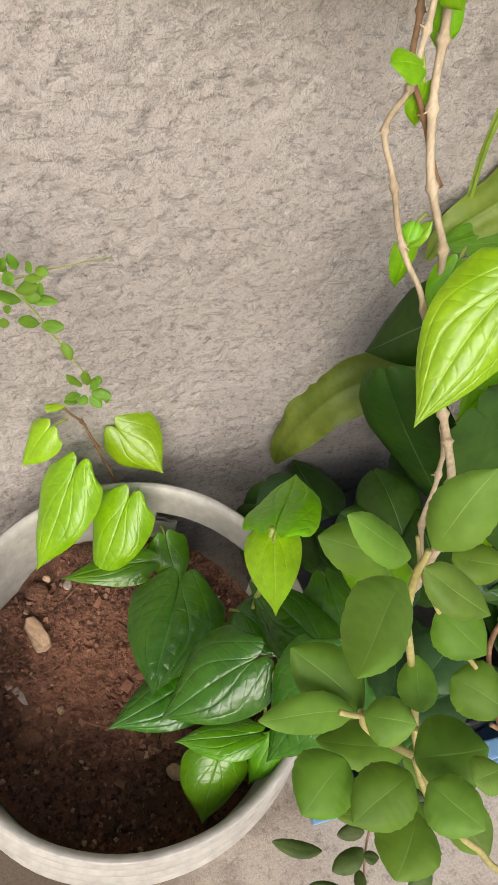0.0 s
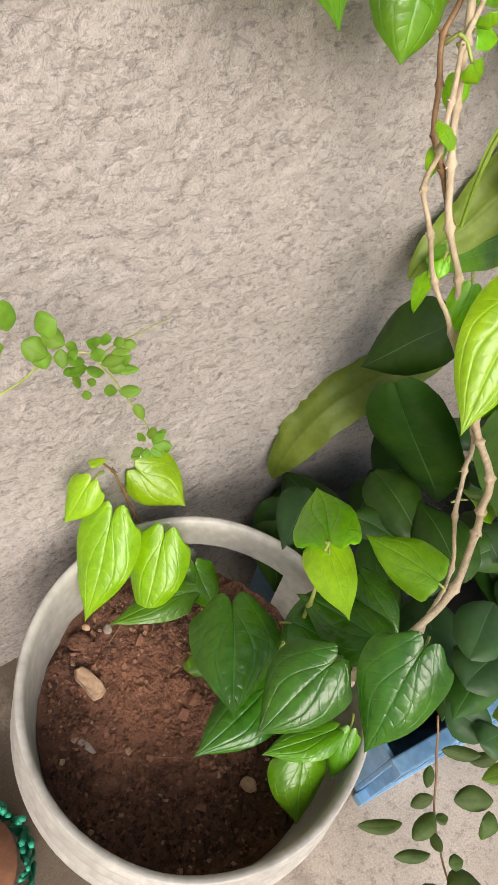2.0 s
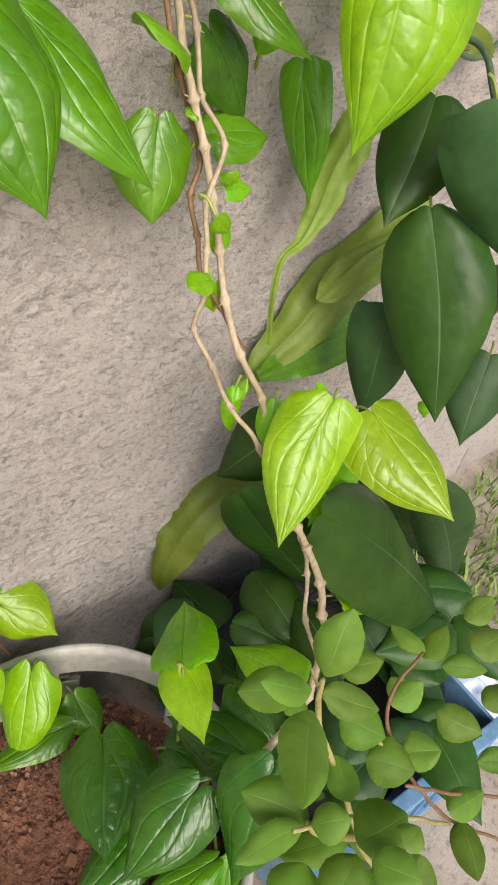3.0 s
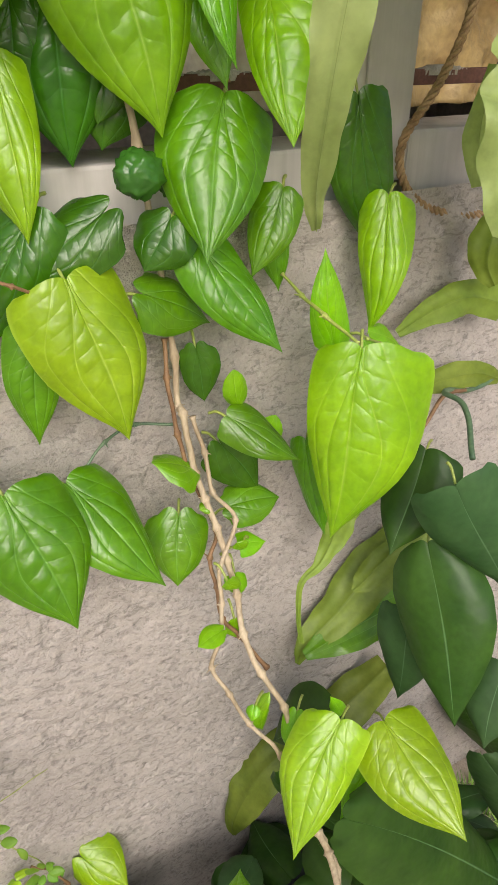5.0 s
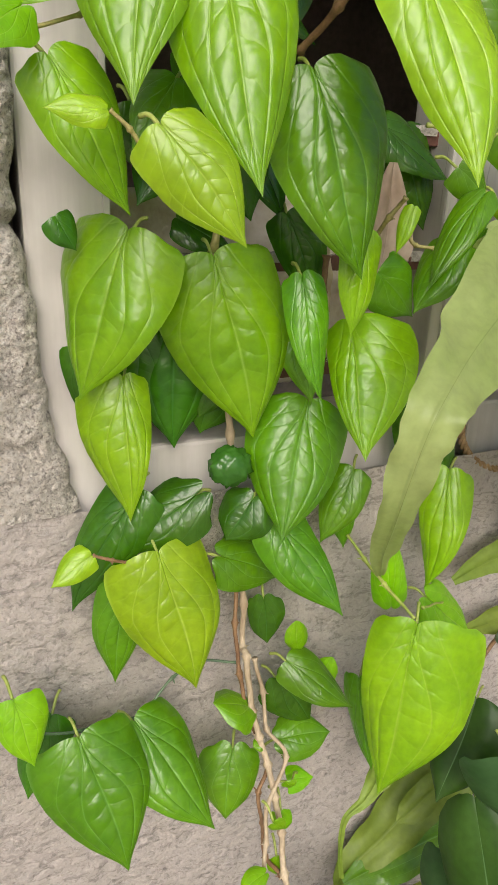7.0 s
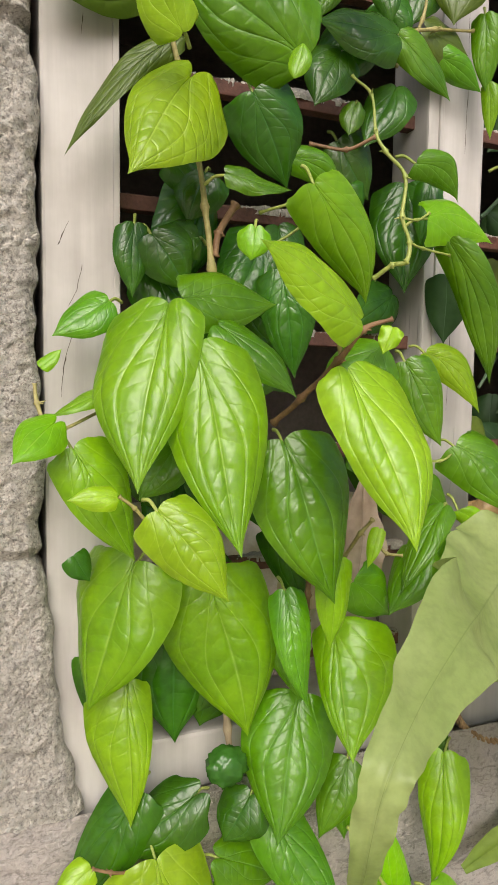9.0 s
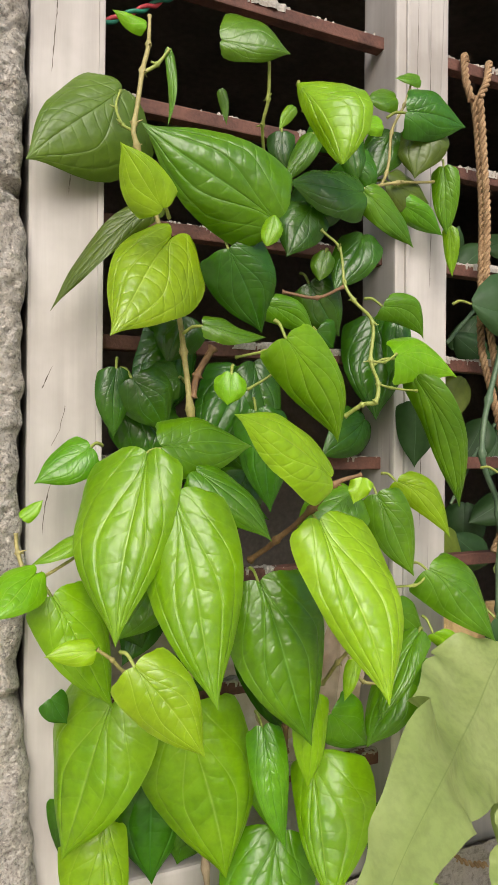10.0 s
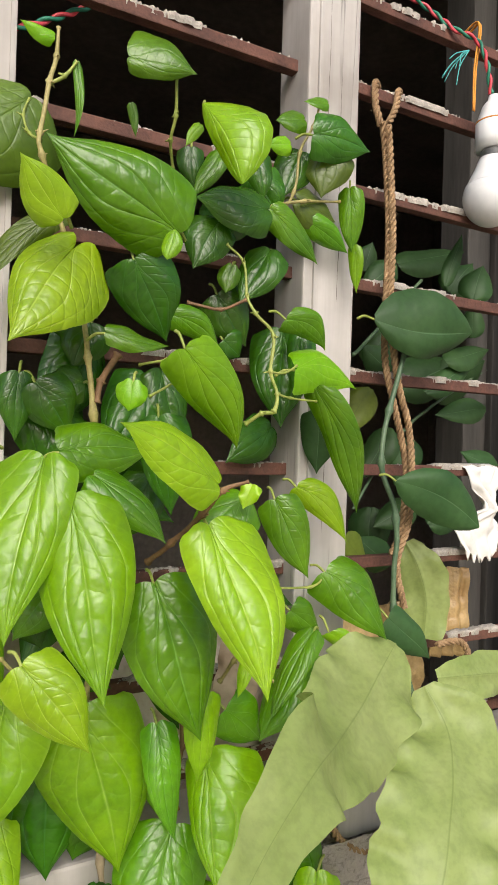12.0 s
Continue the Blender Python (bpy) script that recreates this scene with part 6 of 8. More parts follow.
leaf(climber, 'dull', (0.4535, 0.0700, 1.4740), (0.4135, 0.0750, 1.4395), 0.0317, (-0.63, -0.78, -0.05), shape='long', quilt=0.004, fold=0.06)
leaf(climber, 'dull', (0.5119, 0.0700, 1.1955), (0.5768, 0.0750, 1.2126), 0.0344, (-0.68, -0.68, 0.29), shape='long', quilt=0.004, fold=0.06)
leaf(climber, 'dull', (0.6157, 0.0700, 1.2590), (0.5609, 0.0750, 1.2776), 0.0287, (-0.72, -0.66, 0.21), shape='long', quilt=0.004, fold=0.06)
leaf(climber, 'dull', (0.4575, 0.0700, 1.1550), (0.4153, 0.0750, 1.1860), 0.0375, (-0.59, -0.73, 0.34), shape='long', quilt=0.004, fold=0.06)
leaf(climber, 'dull', (0.3135, -0.0000, 1.3076), (0.3132, -0.0000, 1.2541), 0.0365, (-0.61, -0.78, 0.14), stalk=(0.3222, 0.0110, 1.3176), quilt=0.004)
leaf(climber, 'broad', (0.191, -0.186, 0.490), (0.479, -0.240, 0.147), 0.102, (-0.38, -0.21, 0.90), shape='long', quilt=0.008, fold=0.05, bend=0.08)
leaf(climber, 'broad', (0.191, -0.100, 0.437), (0.326, -0.140, 0.222), 0.077, (-0.71, -0.31, 0.63), shape='long', quilt=0.008, fold=0.05, bend=0.18)
leaf(climber, 'broad', (0.254, -0.090, 0.477), (0.212, -0.045, 0.399), 0.065, (-0.56, -0.44, 0.71), shape='long', quilt=0.006, fold=0.05, bend=0.17)
leaf(climber, 'broad', (0.502, -0.050, 0.285), (0.707, -0.070, -0.051), 0.117, (-0.80, -0.21, 0.56), shape='long', quilt=0.006, fold=0.05, bend=0.05)
leaf(climber, 'broad', (0.661, -0.080, 0.090), (0.795, -0.090, -0.273), 0.142, (-0.71, -0.13, 0.69), shape='long', quilt=0.006, fold=0.05, bend=0.15)
leaf(climber, 'dull', (0.382, -0.170, 0.411), (0.531, -0.200, 0.160), 0.068, (-0.63, -0.25, 0.73), shape='long', quilt=0.004, fold=0.05, bend=0.18)
leaf(climber, 'broad', (0.379, -0.060, 0.137), (0.367, -0.060, 0.035), 0.100, (-0.64, -0.26, 0.72), shape='long', quilt=0.006, fold=0.05, bend=0.09)
leaf(climber, 'broad', (0.263, -0.030, 0.141), (0.167, -0.030, 0.141), 0.059, (-0.37, -0.29, 0.88), shape='long', quilt=0.006, fold=0.05, bend=0.22)
leaf(climber, 'broad', (0.441, -0.100, 0.151), (0.555, -0.100, -0.054), 0.099, (-0.63, -0.15, 0.76), shape='long', quilt=0.006, fold=0.05, bend=0.19)
stem(climber, 'climbing_stem', STEM_DULL, [(0.411, 0.000, 1.375, 0.0050), (0.388, -0.005, 1.313, 0.0050), (0.376, -0.010, 1.266, 0.0050), (0.391, -0.015, 1.214, 0.0050), (0.387, -0.020, 1.134, 0.0050), (0.402, -0.030, 1.058, 0.0050)])
leaf(climber, 'dull', (0.451, 0.120, 1.479), (0.462, 0.120, 1.513), 0.031, (-0.42, -0.89, -0.18), shape='long', quilt=0.005, fold=0.05, bend=0.03)
leaf(climber, 'dull', (0.518, 0.140, 1.501), (0.625, 0.140, 1.533), 0.046, (-0.77, -0.64, 0.04), shape='long', quilt=0.005, fold=0.05, bend=0.10)
leaf(climber, 'dull', (0.593, 0.130, 1.475), (0.630, 0.130, 1.517), 0.046, (-0.76, -0.64, -0.11), shape='long', quilt=0.005, fold=0.05, bend=0.22)
leaf(climber, 'dull', (0.533, 0.150, 1.352), (0.627, 0.150, 1.396), 0.062, (-0.74, -0.64, -0.18), shape='long', quilt=0.005, fold=0.05, bend=0.23)
leaf(climber, 'dull', (0.455, 0.100, 1.212), (0.450, 0.100, 1.150), 0.047, (-0.68, -0.71, 0.20), shape='long', quilt=0.005, fold=0.05, bend=0.23)
leaf(climber, 'dull', (0.580, 0.140, 1.348), (0.668, 0.140, 1.398), 0.055, (-0.77, -0.63, -0.15), shape='long', quilt=0.005, fold=0.05, bend=0.21)
leaf(climber, 'dull', (0.456, 0.120, 1.377), (0.495, 0.120, 1.420), 0.032, (-0.71, -0.69, -0.13), shape='long', quilt=0.005, fold=0.05, bend=0.23)
leaf(climber, 'dull', (0.536, 0.130, 1.290), (0.512, 0.130, 1.235), 0.044, (-0.70, -0.64, 0.32), shape='long', quilt=0.005, fold=0.05, bend=0.08)
leaf(climber, 'dull', (0.624, 0.120, 1.421), (0.622, 0.120, 1.463), 0.031, (-0.77, -0.62, -0.16), shape='long', quilt=0.005, fold=0.05, bend=0.13)
leaf(climber, 'dull', (0.712, 0.160, 1.396), (0.639, 0.160, 1.360), 0.049, (-0.72, -0.70, -0.01), shape='long', quilt=0.005, fold=0.05, bend=0.12)
stem(climber, 'climbing_stem', STEM_DULL, [(0.371, 0.030, 1.366, 0.0040), (0.414, 0.060, 1.391, 0.0040), (0.499, 0.080, 1.466, 0.0040)], knots=False)
stem(climber, 'climbing_stem', STEM_DULL, [(0.377, 0.030, 1.220, 0.0030), (0.474, 0.080, 1.294, 0.0040), (0.598, 0.120, 1.355, 0.0030), (0.723, 0.160, 1.405, 0.0030)], knots=False)
stem(climber, 'climbing_stem', STEM_DULL, [(0.339, -0.120, 0.749, 0.0050), (0.366, -0.080, 0.769, 0.0050), (0.373, -0.050, 0.767, 0.0050), (0.445, -0.030, 0.748, 0.0050), (0.519, -0.020, 0.776, 0.0050)], knots=False)
stem(climber, 'climbing_stem', STEM_BROWN, [(0.351, -0.050, 0.734, 0.0030), (0.379, -0.045, 0.758, 0.0040), (0.405, -0.045, 0.759, 0.0035)], knots=False)
# leaf cover added over the crate, its dark tones carrying the shade there
leaf(climber, 'broad', (0.230, -0.101, 0.291), (0.232, -0.193, 0.270), 0.058, (-0.19, -0.33, 0.85), shape='long', quilt=0.006, fold=0.1, bend=0.25)
leaf(climber, 'broad', (0.243, -0.256, 0.196), (0.179, -0.320, 0.189), 0.057, (-0.37, 0.04, 0.85), shape='long', quilt=0.006, fold=0.1, bend=0.25)
leaf(climber, 'broad', (0.222, -0.238, 0.293), (0.251, -0.146, 0.289), 0.060, (-0.35, -0.25, 0.85), shape='long', quilt=0.006, fold=0.1, bend=0.25)
leaf(climber, 'dull', (0.359, -0.131, 0.273), (0.371, -0.200, 0.278), 0.043, (-0.05, -0.49, 0.85), shape='long', quilt=0.006, fold=0.1, bend=0.25)
leaf(climber, 'broad', (0.385, -0.224, 0.192), (0.355, -0.167, 0.178), 0.040, (-0.36, 0.04, 0.85), shape='long', quilt=0.006, fold=0.1, bend=0.25)
leaf(climber, 'broad', (0.300, -0.305, 0.228), (0.273, -0.401, 0.218), 0.062, (-0.33, -0.40, 0.85), shape='long', quilt=0.006, fold=0.1, bend=0.25)
leaf(climber, 'broad', (0.379, -0.190, 0.220), (0.285, -0.199, 0.211), 0.058, (0.02, -0.06, 0.85), shape='long', quilt=0.006, fold=0.1, bend=0.25)
leaf(climber, 'broad', (0.402, -0.228, 0.243), (0.343, -0.241, 0.225), 0.037, (-0.29, 0.09, 0.85), shape='long', quilt=0.006, fold=0.1, bend=0.25)
leaf(climber, 'broad', (0.181, -0.093, 0.193), (0.201, -0.161, 0.188), 0.044, (-0.40, -0.37, 0.85), shape='long', quilt=0.006, fold=0.1, bend=0.25)
leaf(climber, 'dull', (0.240, -0.306, 0.249), (0.306, -0.313, 0.229), 0.041, (-0.13, -0.05, 0.85), shape='long', quilt=0.006, fold=0.1, bend=0.25)
leaf(climber, 'broad', (0.365, -0.060, 0.258), (0.423, -0.118, 0.264), 0.051, (0.06, -0.10, 0.85), shape='long', quilt=0.006, fold=0.1, bend=0.25)
leaf(climber, 'broad', (0.204, -0.284, 0.181), (0.159, -0.204, 0.162), 0.057, (-0.38, -0.19, 0.85), shape='long', quilt=0.006, fold=0.1, bend=0.25)
leaf(climber, 'broad', (0.403, -0.256, 0.262), (0.400, -0.341, 0.244), 0.053, (-0.39, -0.38, 0.85), shape='long', quilt=0.006, fold=0.1, bend=0.25)
leaf(climber, 'broad', (0.295, -0.068, 0.198), (0.239, -0.101, 0.190), 0.040, (-0.09, -0.10, 0.85), shape='long', quilt=0.006, fold=0.1, bend=0.25)
leaf(climber, 'broad', (0.187, -0.128, 0.274), (0.232, -0.183, 0.254), 0.044, (-0.07, -0.30, 0.85), shape='long', quilt=0.006, fold=0.1, bend=0.25)
leaf(climber, 'broad', (0.368, -0.250, 0.288), (0.298, -0.265, 0.267), 0.044, (0.07, -0.32, 0.85), shape='long', quilt=0.006, fold=0.1, bend=0.25)
leaf(climber, 'dull', (0.170, -0.078, 0.265), (0.107, -0.120, 0.258), 0.047, (-0.27, -0.44, 0.85), shape='long', quilt=0.006, fold=0.1, bend=0.25)
leaf(climber, 'broad', (0.245, -0.160, 0.217), (0.326, -0.188, 0.206), 0.053, (0.10, -0.35, 0.85), shape='long', quilt=0.006, fold=0.1, bend=0.25)
leaf(climber, 'broad', (0.390, -0.176, 0.267), (0.405, -0.265, 0.273), 0.056, (0.01, -0.01, 0.85), shape='long', quilt=0.006, fold=0.1, bend=0.25)
leaf(climber, 'dull', (0.361, -0.211, 0.191), (0.415, -0.281, 0.165), 0.055, (-0.24, 0.09, 0.85), shape='long', quilt=0.006, fold=0.1, bend=0.25)
leaf(climber, 'broad', (0.403, -0.154, 0.201), (0.373, -0.211, 0.185), 0.040, (0.09, -0.10, 0.85), shape='long', quilt=0.006, fold=0.1, bend=0.25)
leaf(climber, 'broad', (0.150, -0.200, 0.234), (0.238, -0.175, 0.212), 0.057, (-0.29, -0.22, 0.85), shape='long', quilt=0.006, fold=0.1, bend=0.25)
leaf(climber, 'broad', (0.302, -0.232, 0.298), (0.234, -0.222, 0.286), 0.043, (-0.18, -0.18, 0.85), shape='long', quilt=0.006, fold=0.1, bend=0.25)
leaf(climber, 'broad', (0.244, -0.308, 0.175), (0.279, -0.255, 0.162), 0.040, (-0.26, -0.07, 0.85), shape='long', quilt=0.006, fold=0.1, bend=0.25)
leaf(climber, 'broad', (0.321, -0.294, 0.268), (0.335, -0.195, 0.255), 0.062, (-0.06, -0.29, 0.85), shape='long', quilt=0.006, fold=0.1, bend=0.25)
leaf(climber, 'broad', (0.362, -0.223, 0.219), (0.279, -0.198, 0.227), 0.054, (0.15, 0.00, 0.85), shape='long', quilt=0.006, fold=0.1, bend=0.25)
leaf(climber, 'broad', (0.402, -0.135, 0.250), (0.471, -0.147, 0.246), 0.044, (-0.40, 0.08, 0.85), shape='long', quilt=0.006, fold=0.1, bend=0.25)
leaf(climber, 'broad', (0.365, -0.208, 0.176), (0.337, -0.280, 0.158), 0.048, (0.11, -0.47, 0.85), shape='long', quilt=0.006, fold=0.1, bend=0.25)
leaf(climber, 'dull', (0.222, -0.218, 0.226), (0.176, -0.301, 0.235), 0.059, (-0.26, -0.14, 0.85), shape='long', quilt=0.006, fold=0.1, bend=0.25)
leaf(climber, 'broad', (0.412, -0.252, 0.294), (0.346, -0.193, 0.279), 0.054, (-0.26, 0.03, 0.85), shape='long', quilt=0.006, fold=0.1, bend=0.25)
leaf(climber, 'broad', (0.150, -0.148, 0.233), (0.178, -0.070, 0.204), 0.051, (0.06, -0.18, 0.85), shape='long', quilt=0.006, fold=0.1, bend=0.25)
leaf(climber, 'broad', (0.372, -0.199, 0.285), (0.373, -0.276, 0.256), 0.047, (0.06, -0.26, 0.85), shape='long', quilt=0.006, fold=0.1, bend=0.25)
leaf(climber, 'broad', (0.206, -0.147, 0.197), (0.209, -0.230, 0.197), 0.051, (0.10, -0.08, 0.85), shape='long', quilt=0.006, fold=0.1, bend=0.25)
leaf(climber, 'broad', (0.325, -0.149, 0.271), (0.367, -0.088, 0.269), 0.046, (0.19, 0.03, 0.85), shape='long', quilt=0.006, fold=0.1, bend=0.25)
leaf(climber, 'dull', (0.355, -0.240, 0.195), (0.344, -0.333, 0.172), 0.058, (-0.01, -0.37, 0.85), shape='long', quilt=0.006, fold=0.1, bend=0.25)
leaf(climber, 'broad', (0.213, -0.092, 0.204), (0.215, 0.004, 0.175), 0.060, (-0.33, -0.16, 0.85), shape='long', quilt=0.006, fold=0.1, bend=0.25)
leaf(climber, 'dull', (0.405, -0.146, 0.245), (0.442, -0.195, 0.233), 0.038, (0.16, -0.31, 0.85), shape='long', quilt=0.006, fold=0.1, bend=0.25)
leaf(climber, 'broad', (0.246, -0.124, 0.187), (0.303, -0.159, 0.166), 0.041, (0.00, -0.34, 0.85), shape='long', quilt=0.006, fold=0.1, bend=0.25)
leaf(climber, 'broad', (0.215, -0.141, 0.246), (0.231, -0.218, 0.224), 0.049, (-0.39, -0.16, 0.85), shape='long', quilt=0.006, fold=0.1, bend=0.25)
leaf(climber, 'broad', (0.282, -0.295, 0.225), (0.346, -0.351, 0.218), 0.053, (-0.22, -0.12, 0.85), shape='long', quilt=0.006, fold=0.1, bend=0.25)
leaf(climber, 'broad', (0.308, -0.096, 0.230), (0.338, -0.014, 0.210), 0.054, (-0.33, -0.17, 0.85), shape='long', quilt=0.006, fold=0.1, bend=0.25)
leaf(climber, 'dull', (0.382, -0.163, 0.215), (0.386, -0.255, 0.198), 0.058, (0.15, 0.02, 0.85), shape='long', quilt=0.006, fold=0.1, bend=0.25)
leaf(climber, 'dull', (0.163, -0.291, 0.245), (0.214, -0.223, 0.223), 0.053, (-0.28, -0.40, 0.85), shape='long', quilt=0.006, fold=0.1, bend=0.25)
leaf(climber, 'broad', (0.357, -0.268, 0.297), (0.265, -0.241, 0.299), 0.059, (0.07, -0.25, 0.85), shape='long', quilt=0.006, fold=0.1, bend=0.25)
leaf(climber, 'broad', (0.210, -0.298, 0.261), (0.143, -0.325, 0.264), 0.045, (-0.29, -0.09, 0.85), shape='long', quilt=0.006, fold=0.1, bend=0.25)
leaf(climber, 'broad', (0.170, -0.188, 0.256), (0.213, -0.135, 0.255), 0.043, (0.13, -0.46, 0.85), shape='long', quilt=0.006, fold=0.1, bend=0.25)

# ---- pale scalloped fronds hanging from the sill ----
fern = thing("strap_fern", "pale green strap-leaved fern with long wavy fronds", "fern", (0.33, -0.03, 1.05))
strap(fern, 'pale', [(0.3681, -0.0450, 1.1128, 0.0205), (0.3393, -0.0600, 1.0974, 0.0811), (0.3021, -0.0850, 1.0849, 0.0875), (0.2598, -0.1150, 1.0793, 0.0783), (0.2110, -0.1600, 1.0892, 0.0591), (0.1644, -0.1880, 1.0728, 0.0366), (0.1307, -0.2120, 1.0599, 0.0249), (0.1219, -0.2150, 1.0456, 0.0213), (0.1213, -0.2100, 1.0261, 0.0190), (0.1245, -0.2000, 1.0004, 0.0148), (0.1323, -0.1850, 0.9755, 0.0118), (0.1428, -0.1720, 0.9550, 0.0037)], (-0.40, -0.85, 0.35), scallop=0.045, cup=0.08)
strap(fern, 'pale', [(0.3883, -0.0600, 1.0789, 0.0209), (0.3941, -0.0800, 1.0500, 0.0889), (0.3709, -0.1100, 1.0312, 0.1000), (0.3437, -0.1350, 1.0119, 0.0983), (0.3244, -0.1500, 0.9899, 0.1012), (0.3081, -0.1550, 0.9602, 0.0805), (0.3042, -0.1500, 0.9245, 0.0344)], (-0.45, -0.85, 0.30), scallop=0.05, cup=0.08)
strap(fern, 'pale', [(0.442, -0.020, 1.065, 0.0160), (0.483, -0.020, 1.062, 0.0384), (0.542, -0.010, 1.053, 0.0436), (0.627, 0.000, 1.033, 0.0374)], (-0.77, -0.57, 0.29), scallop=0.06)
strap(fern, 'pale', [(0.461, 0.020, 1.089, 0.0342), (0.463, 0.020, 1.129, 0.0485), (0.450, 0.020, 1.164, 0.0452), (0.443, 0.030, 1.185, 0.0171)], (-0.66, -0.74, 0.13), scallop=0.06)
strap(fern, 'pale', [(0.391, -0.030, 1.010, 0.0101), (0.386, -0.030, 0.965, 0.0226), (0.386, -0.040, 0.931, 0.0148)], (-0.58, -0.64, 0.50), scallop=0.05)
strap(fern, 'olive', [(0.373, -0.035, 0.408, 0.0343), (0.339, -0.030, 0.376, 0.0521), (0.280, -0.030, 0.349, 0.0544), (0.225, -0.025, 0.324, 0.0539), (0.192, -0.022, 0.279, 0.0468), (0.177, -0.020, 0.237, 0.0273), (0.177, -0.020, 0.212, 0.0050)], (-0.52, -0.39, 0.76), scallop=0.03)
strap(fern, 'olive', [(0.439, -0.030, 0.632, 0.0313), (0.396, -0.030, 0.601, 0.0467), (0.339, -0.030, 0.568, 0.0536), (0.294, -0.030, 0.527, 0.0436), (0.258, -0.030, 0.501, 0.0230), (0.249, -0.030, 0.479, 0.0052)], (-0.58, -0.55, 0.61), scallop=0.05)
strap(fern, 'mid', [(0.473, -0.030, 0.494, 0.0185), (0.372, -0.035, 0.506, 0.0475), (0.297, -0.040, 0.507, 0.0417), (0.250, -0.040, 0.501, 0.0100)], (-0.60, -0.55, 0.59), scallop=0.02)
strap(fern, 'olive', [(0.297, -0.060, 0.743, 0.0114), (0.279, -0.060, 0.715, 0.0271), (0.265, -0.060, 0.690, 0.0296), (0.255, -0.062, 0.663, 0.0222), (0.241, -0.065, 0.644, 0.0106), (0.222, -0.067, 0.633, 0.0056), (0.219, -0.068, 0.602, 0.0046), (0.223, -0.070, 0.562, 0.0040)], (-0.62, -0.56, 0.55), scallop=0.08)
strap(fern, 'olive', [(0.382, -0.045, 0.610, 0.0100), (0.342, -0.045, 0.597, 0.0245), (0.314, -0.045, 0.576, 0.0244), (0.299, -0.045, 0.569, 0.0048)], (-0.69, -0.55, 0.48), scallop=0.04)
strap(fern, 'olive', [(0.422, -0.040, 0.912, 0.0187), (0.398, -0.050, 0.898, 0.0319), (0.396, -0.050, 0.875, 0.0278), (0.410, -0.050, 0.854, 0.0095)], (-0.72, -0.63, 0.28), scallop=0.05)
strap(fern, 'olive', [(0.330, -0.030, 0.822, 0.0071), (0.368, -0.030, 0.835, 0.0241), (0.407, -0.030, 0.839, 0.0297), (0.451, -0.030, 0.826, 0.0309)], (-0.73, -0.61, 0.30), scallop=0.05)
strap(fern, 'olive', [(0.352, -0.030, 0.764, 0.0075), (0.392, -0.030, 0.766, 0.0232), (0.435, -0.030, 0.762, 0.0240), (0.467, -0.030, 0.748, 0.0110)], (-0.71, -0.58, 0.40), scallop=0.05)
strap(vine, 'dry', [(0.243, 0.000, 1.148, 0.0054), (0.240, -0.004, 1.125, 0.0232), (0.239, -0.006, 1.099, 0.0361), (0.236, -0.006, 1.073, 0.0335), (0.237, -0.004, 1.050, 0.0163)], (-0.53, -0.85, 0.06), scallop=0.05, name='dry_sheath', label='dry papery brown leaf sheath')
strap(vine, 'dry', [(0.175, 0.000, 1.121, 0.0052), (0.177, -0.003, 1.098, 0.0187), (0.181, -0.005, 1.074, 0.0251), (0.187, -0.004, 1.051, 0.0156)], (-0.45, -0.89, 0.06), scallop=0.09, name='dry_sheath', label='dry papery brown leaf sheath')
strap(vine, 'dry', [(0.188, 0.000, 1.123, 0.0037), (0.188, -0.006, 1.095, 0.0128), (0.190, -0.008, 1.070, 0.0153), (0.195, -0.006, 1.051, 0.0086)], (-0.47, -0.88, 0.06), scallop=0.09, name='dry_sheath', label='dry papery brown leaf sheath')

# ---- small-leaved sprig growing over the bucket from beside it ----
sprig = thing("wild_sprig", "thin wild sprig with tiny oval green leaflets against the wall", "plant", (-0.1, -0.07, 0.4))
stem(sprig, 'twig', STEM_GREEN, [(-0.137, -0.055, 0.497, 0.0016), (-0.108, -0.060, 0.516, 0.0014), (-0.089, -0.064, 0.531, 0.0012), (-0.070, -0.070, 0.536, 0.0011), (-0.059, -0.074, 0.520, 0.0011), (-0.046, -0.077, 0.495, 0.0011), (-0.031, -0.078, 0.463, 0.0010), (-0.023, -0.078, 0.434, 0.0009)], knots=False)
stem(sprig, 'twig', STEM_GREEN, [(-0.064, -0.072, 0.534, 0.0010), (-0.037, -0.060, 0.530, 0.0008), (-0.005, -0.050, 0.526, 0.0006)], knots=False)
leaf(sprig, 'tiny', (-0.110, -0.062, 0.558), (-0.113, -0.068, 0.583), 0.012, (-0.05, -0.67, 0.74), shape='oval', name='leaflet', quilt=0.0, fold=0.16, bend=0.09)
leaf(sprig, 'tiny', (-0.113, -0.061, 0.547), (-0.133, -0.067, 0.554), 0.016, (-0.45, -0.67, 0.59), shape='oval', name='leaflet', quilt=0.0, fold=0.09, bend=0.01)
leaf(sprig, 'tiny', (-0.104, -0.064, 0.550), (-0.093, -0.070, 0.541), 0.014, (-0.41, -0.54, 0.73), shape='oval', name='leaflet', quilt=0.0, fold=0.18, bend=0.21)
leaf(sprig, 'tiny', (-0.097, -0.066, 0.558), (-0.088, -0.072, 0.567), 0.015, (-0.11, -0.66, 0.74), shape='oval', name='leaflet', quilt=0.0, fold=0.18, bend=0.17)
leaf(sprig, 'tiny', (-0.094, -0.067, 0.556), (-0.084, -0.073, 0.549), 0.012, (-0.28, -0.65, 0.71), shape='oval', name='leaflet', quilt=0.0, fold=-0.11, bend=0.02)
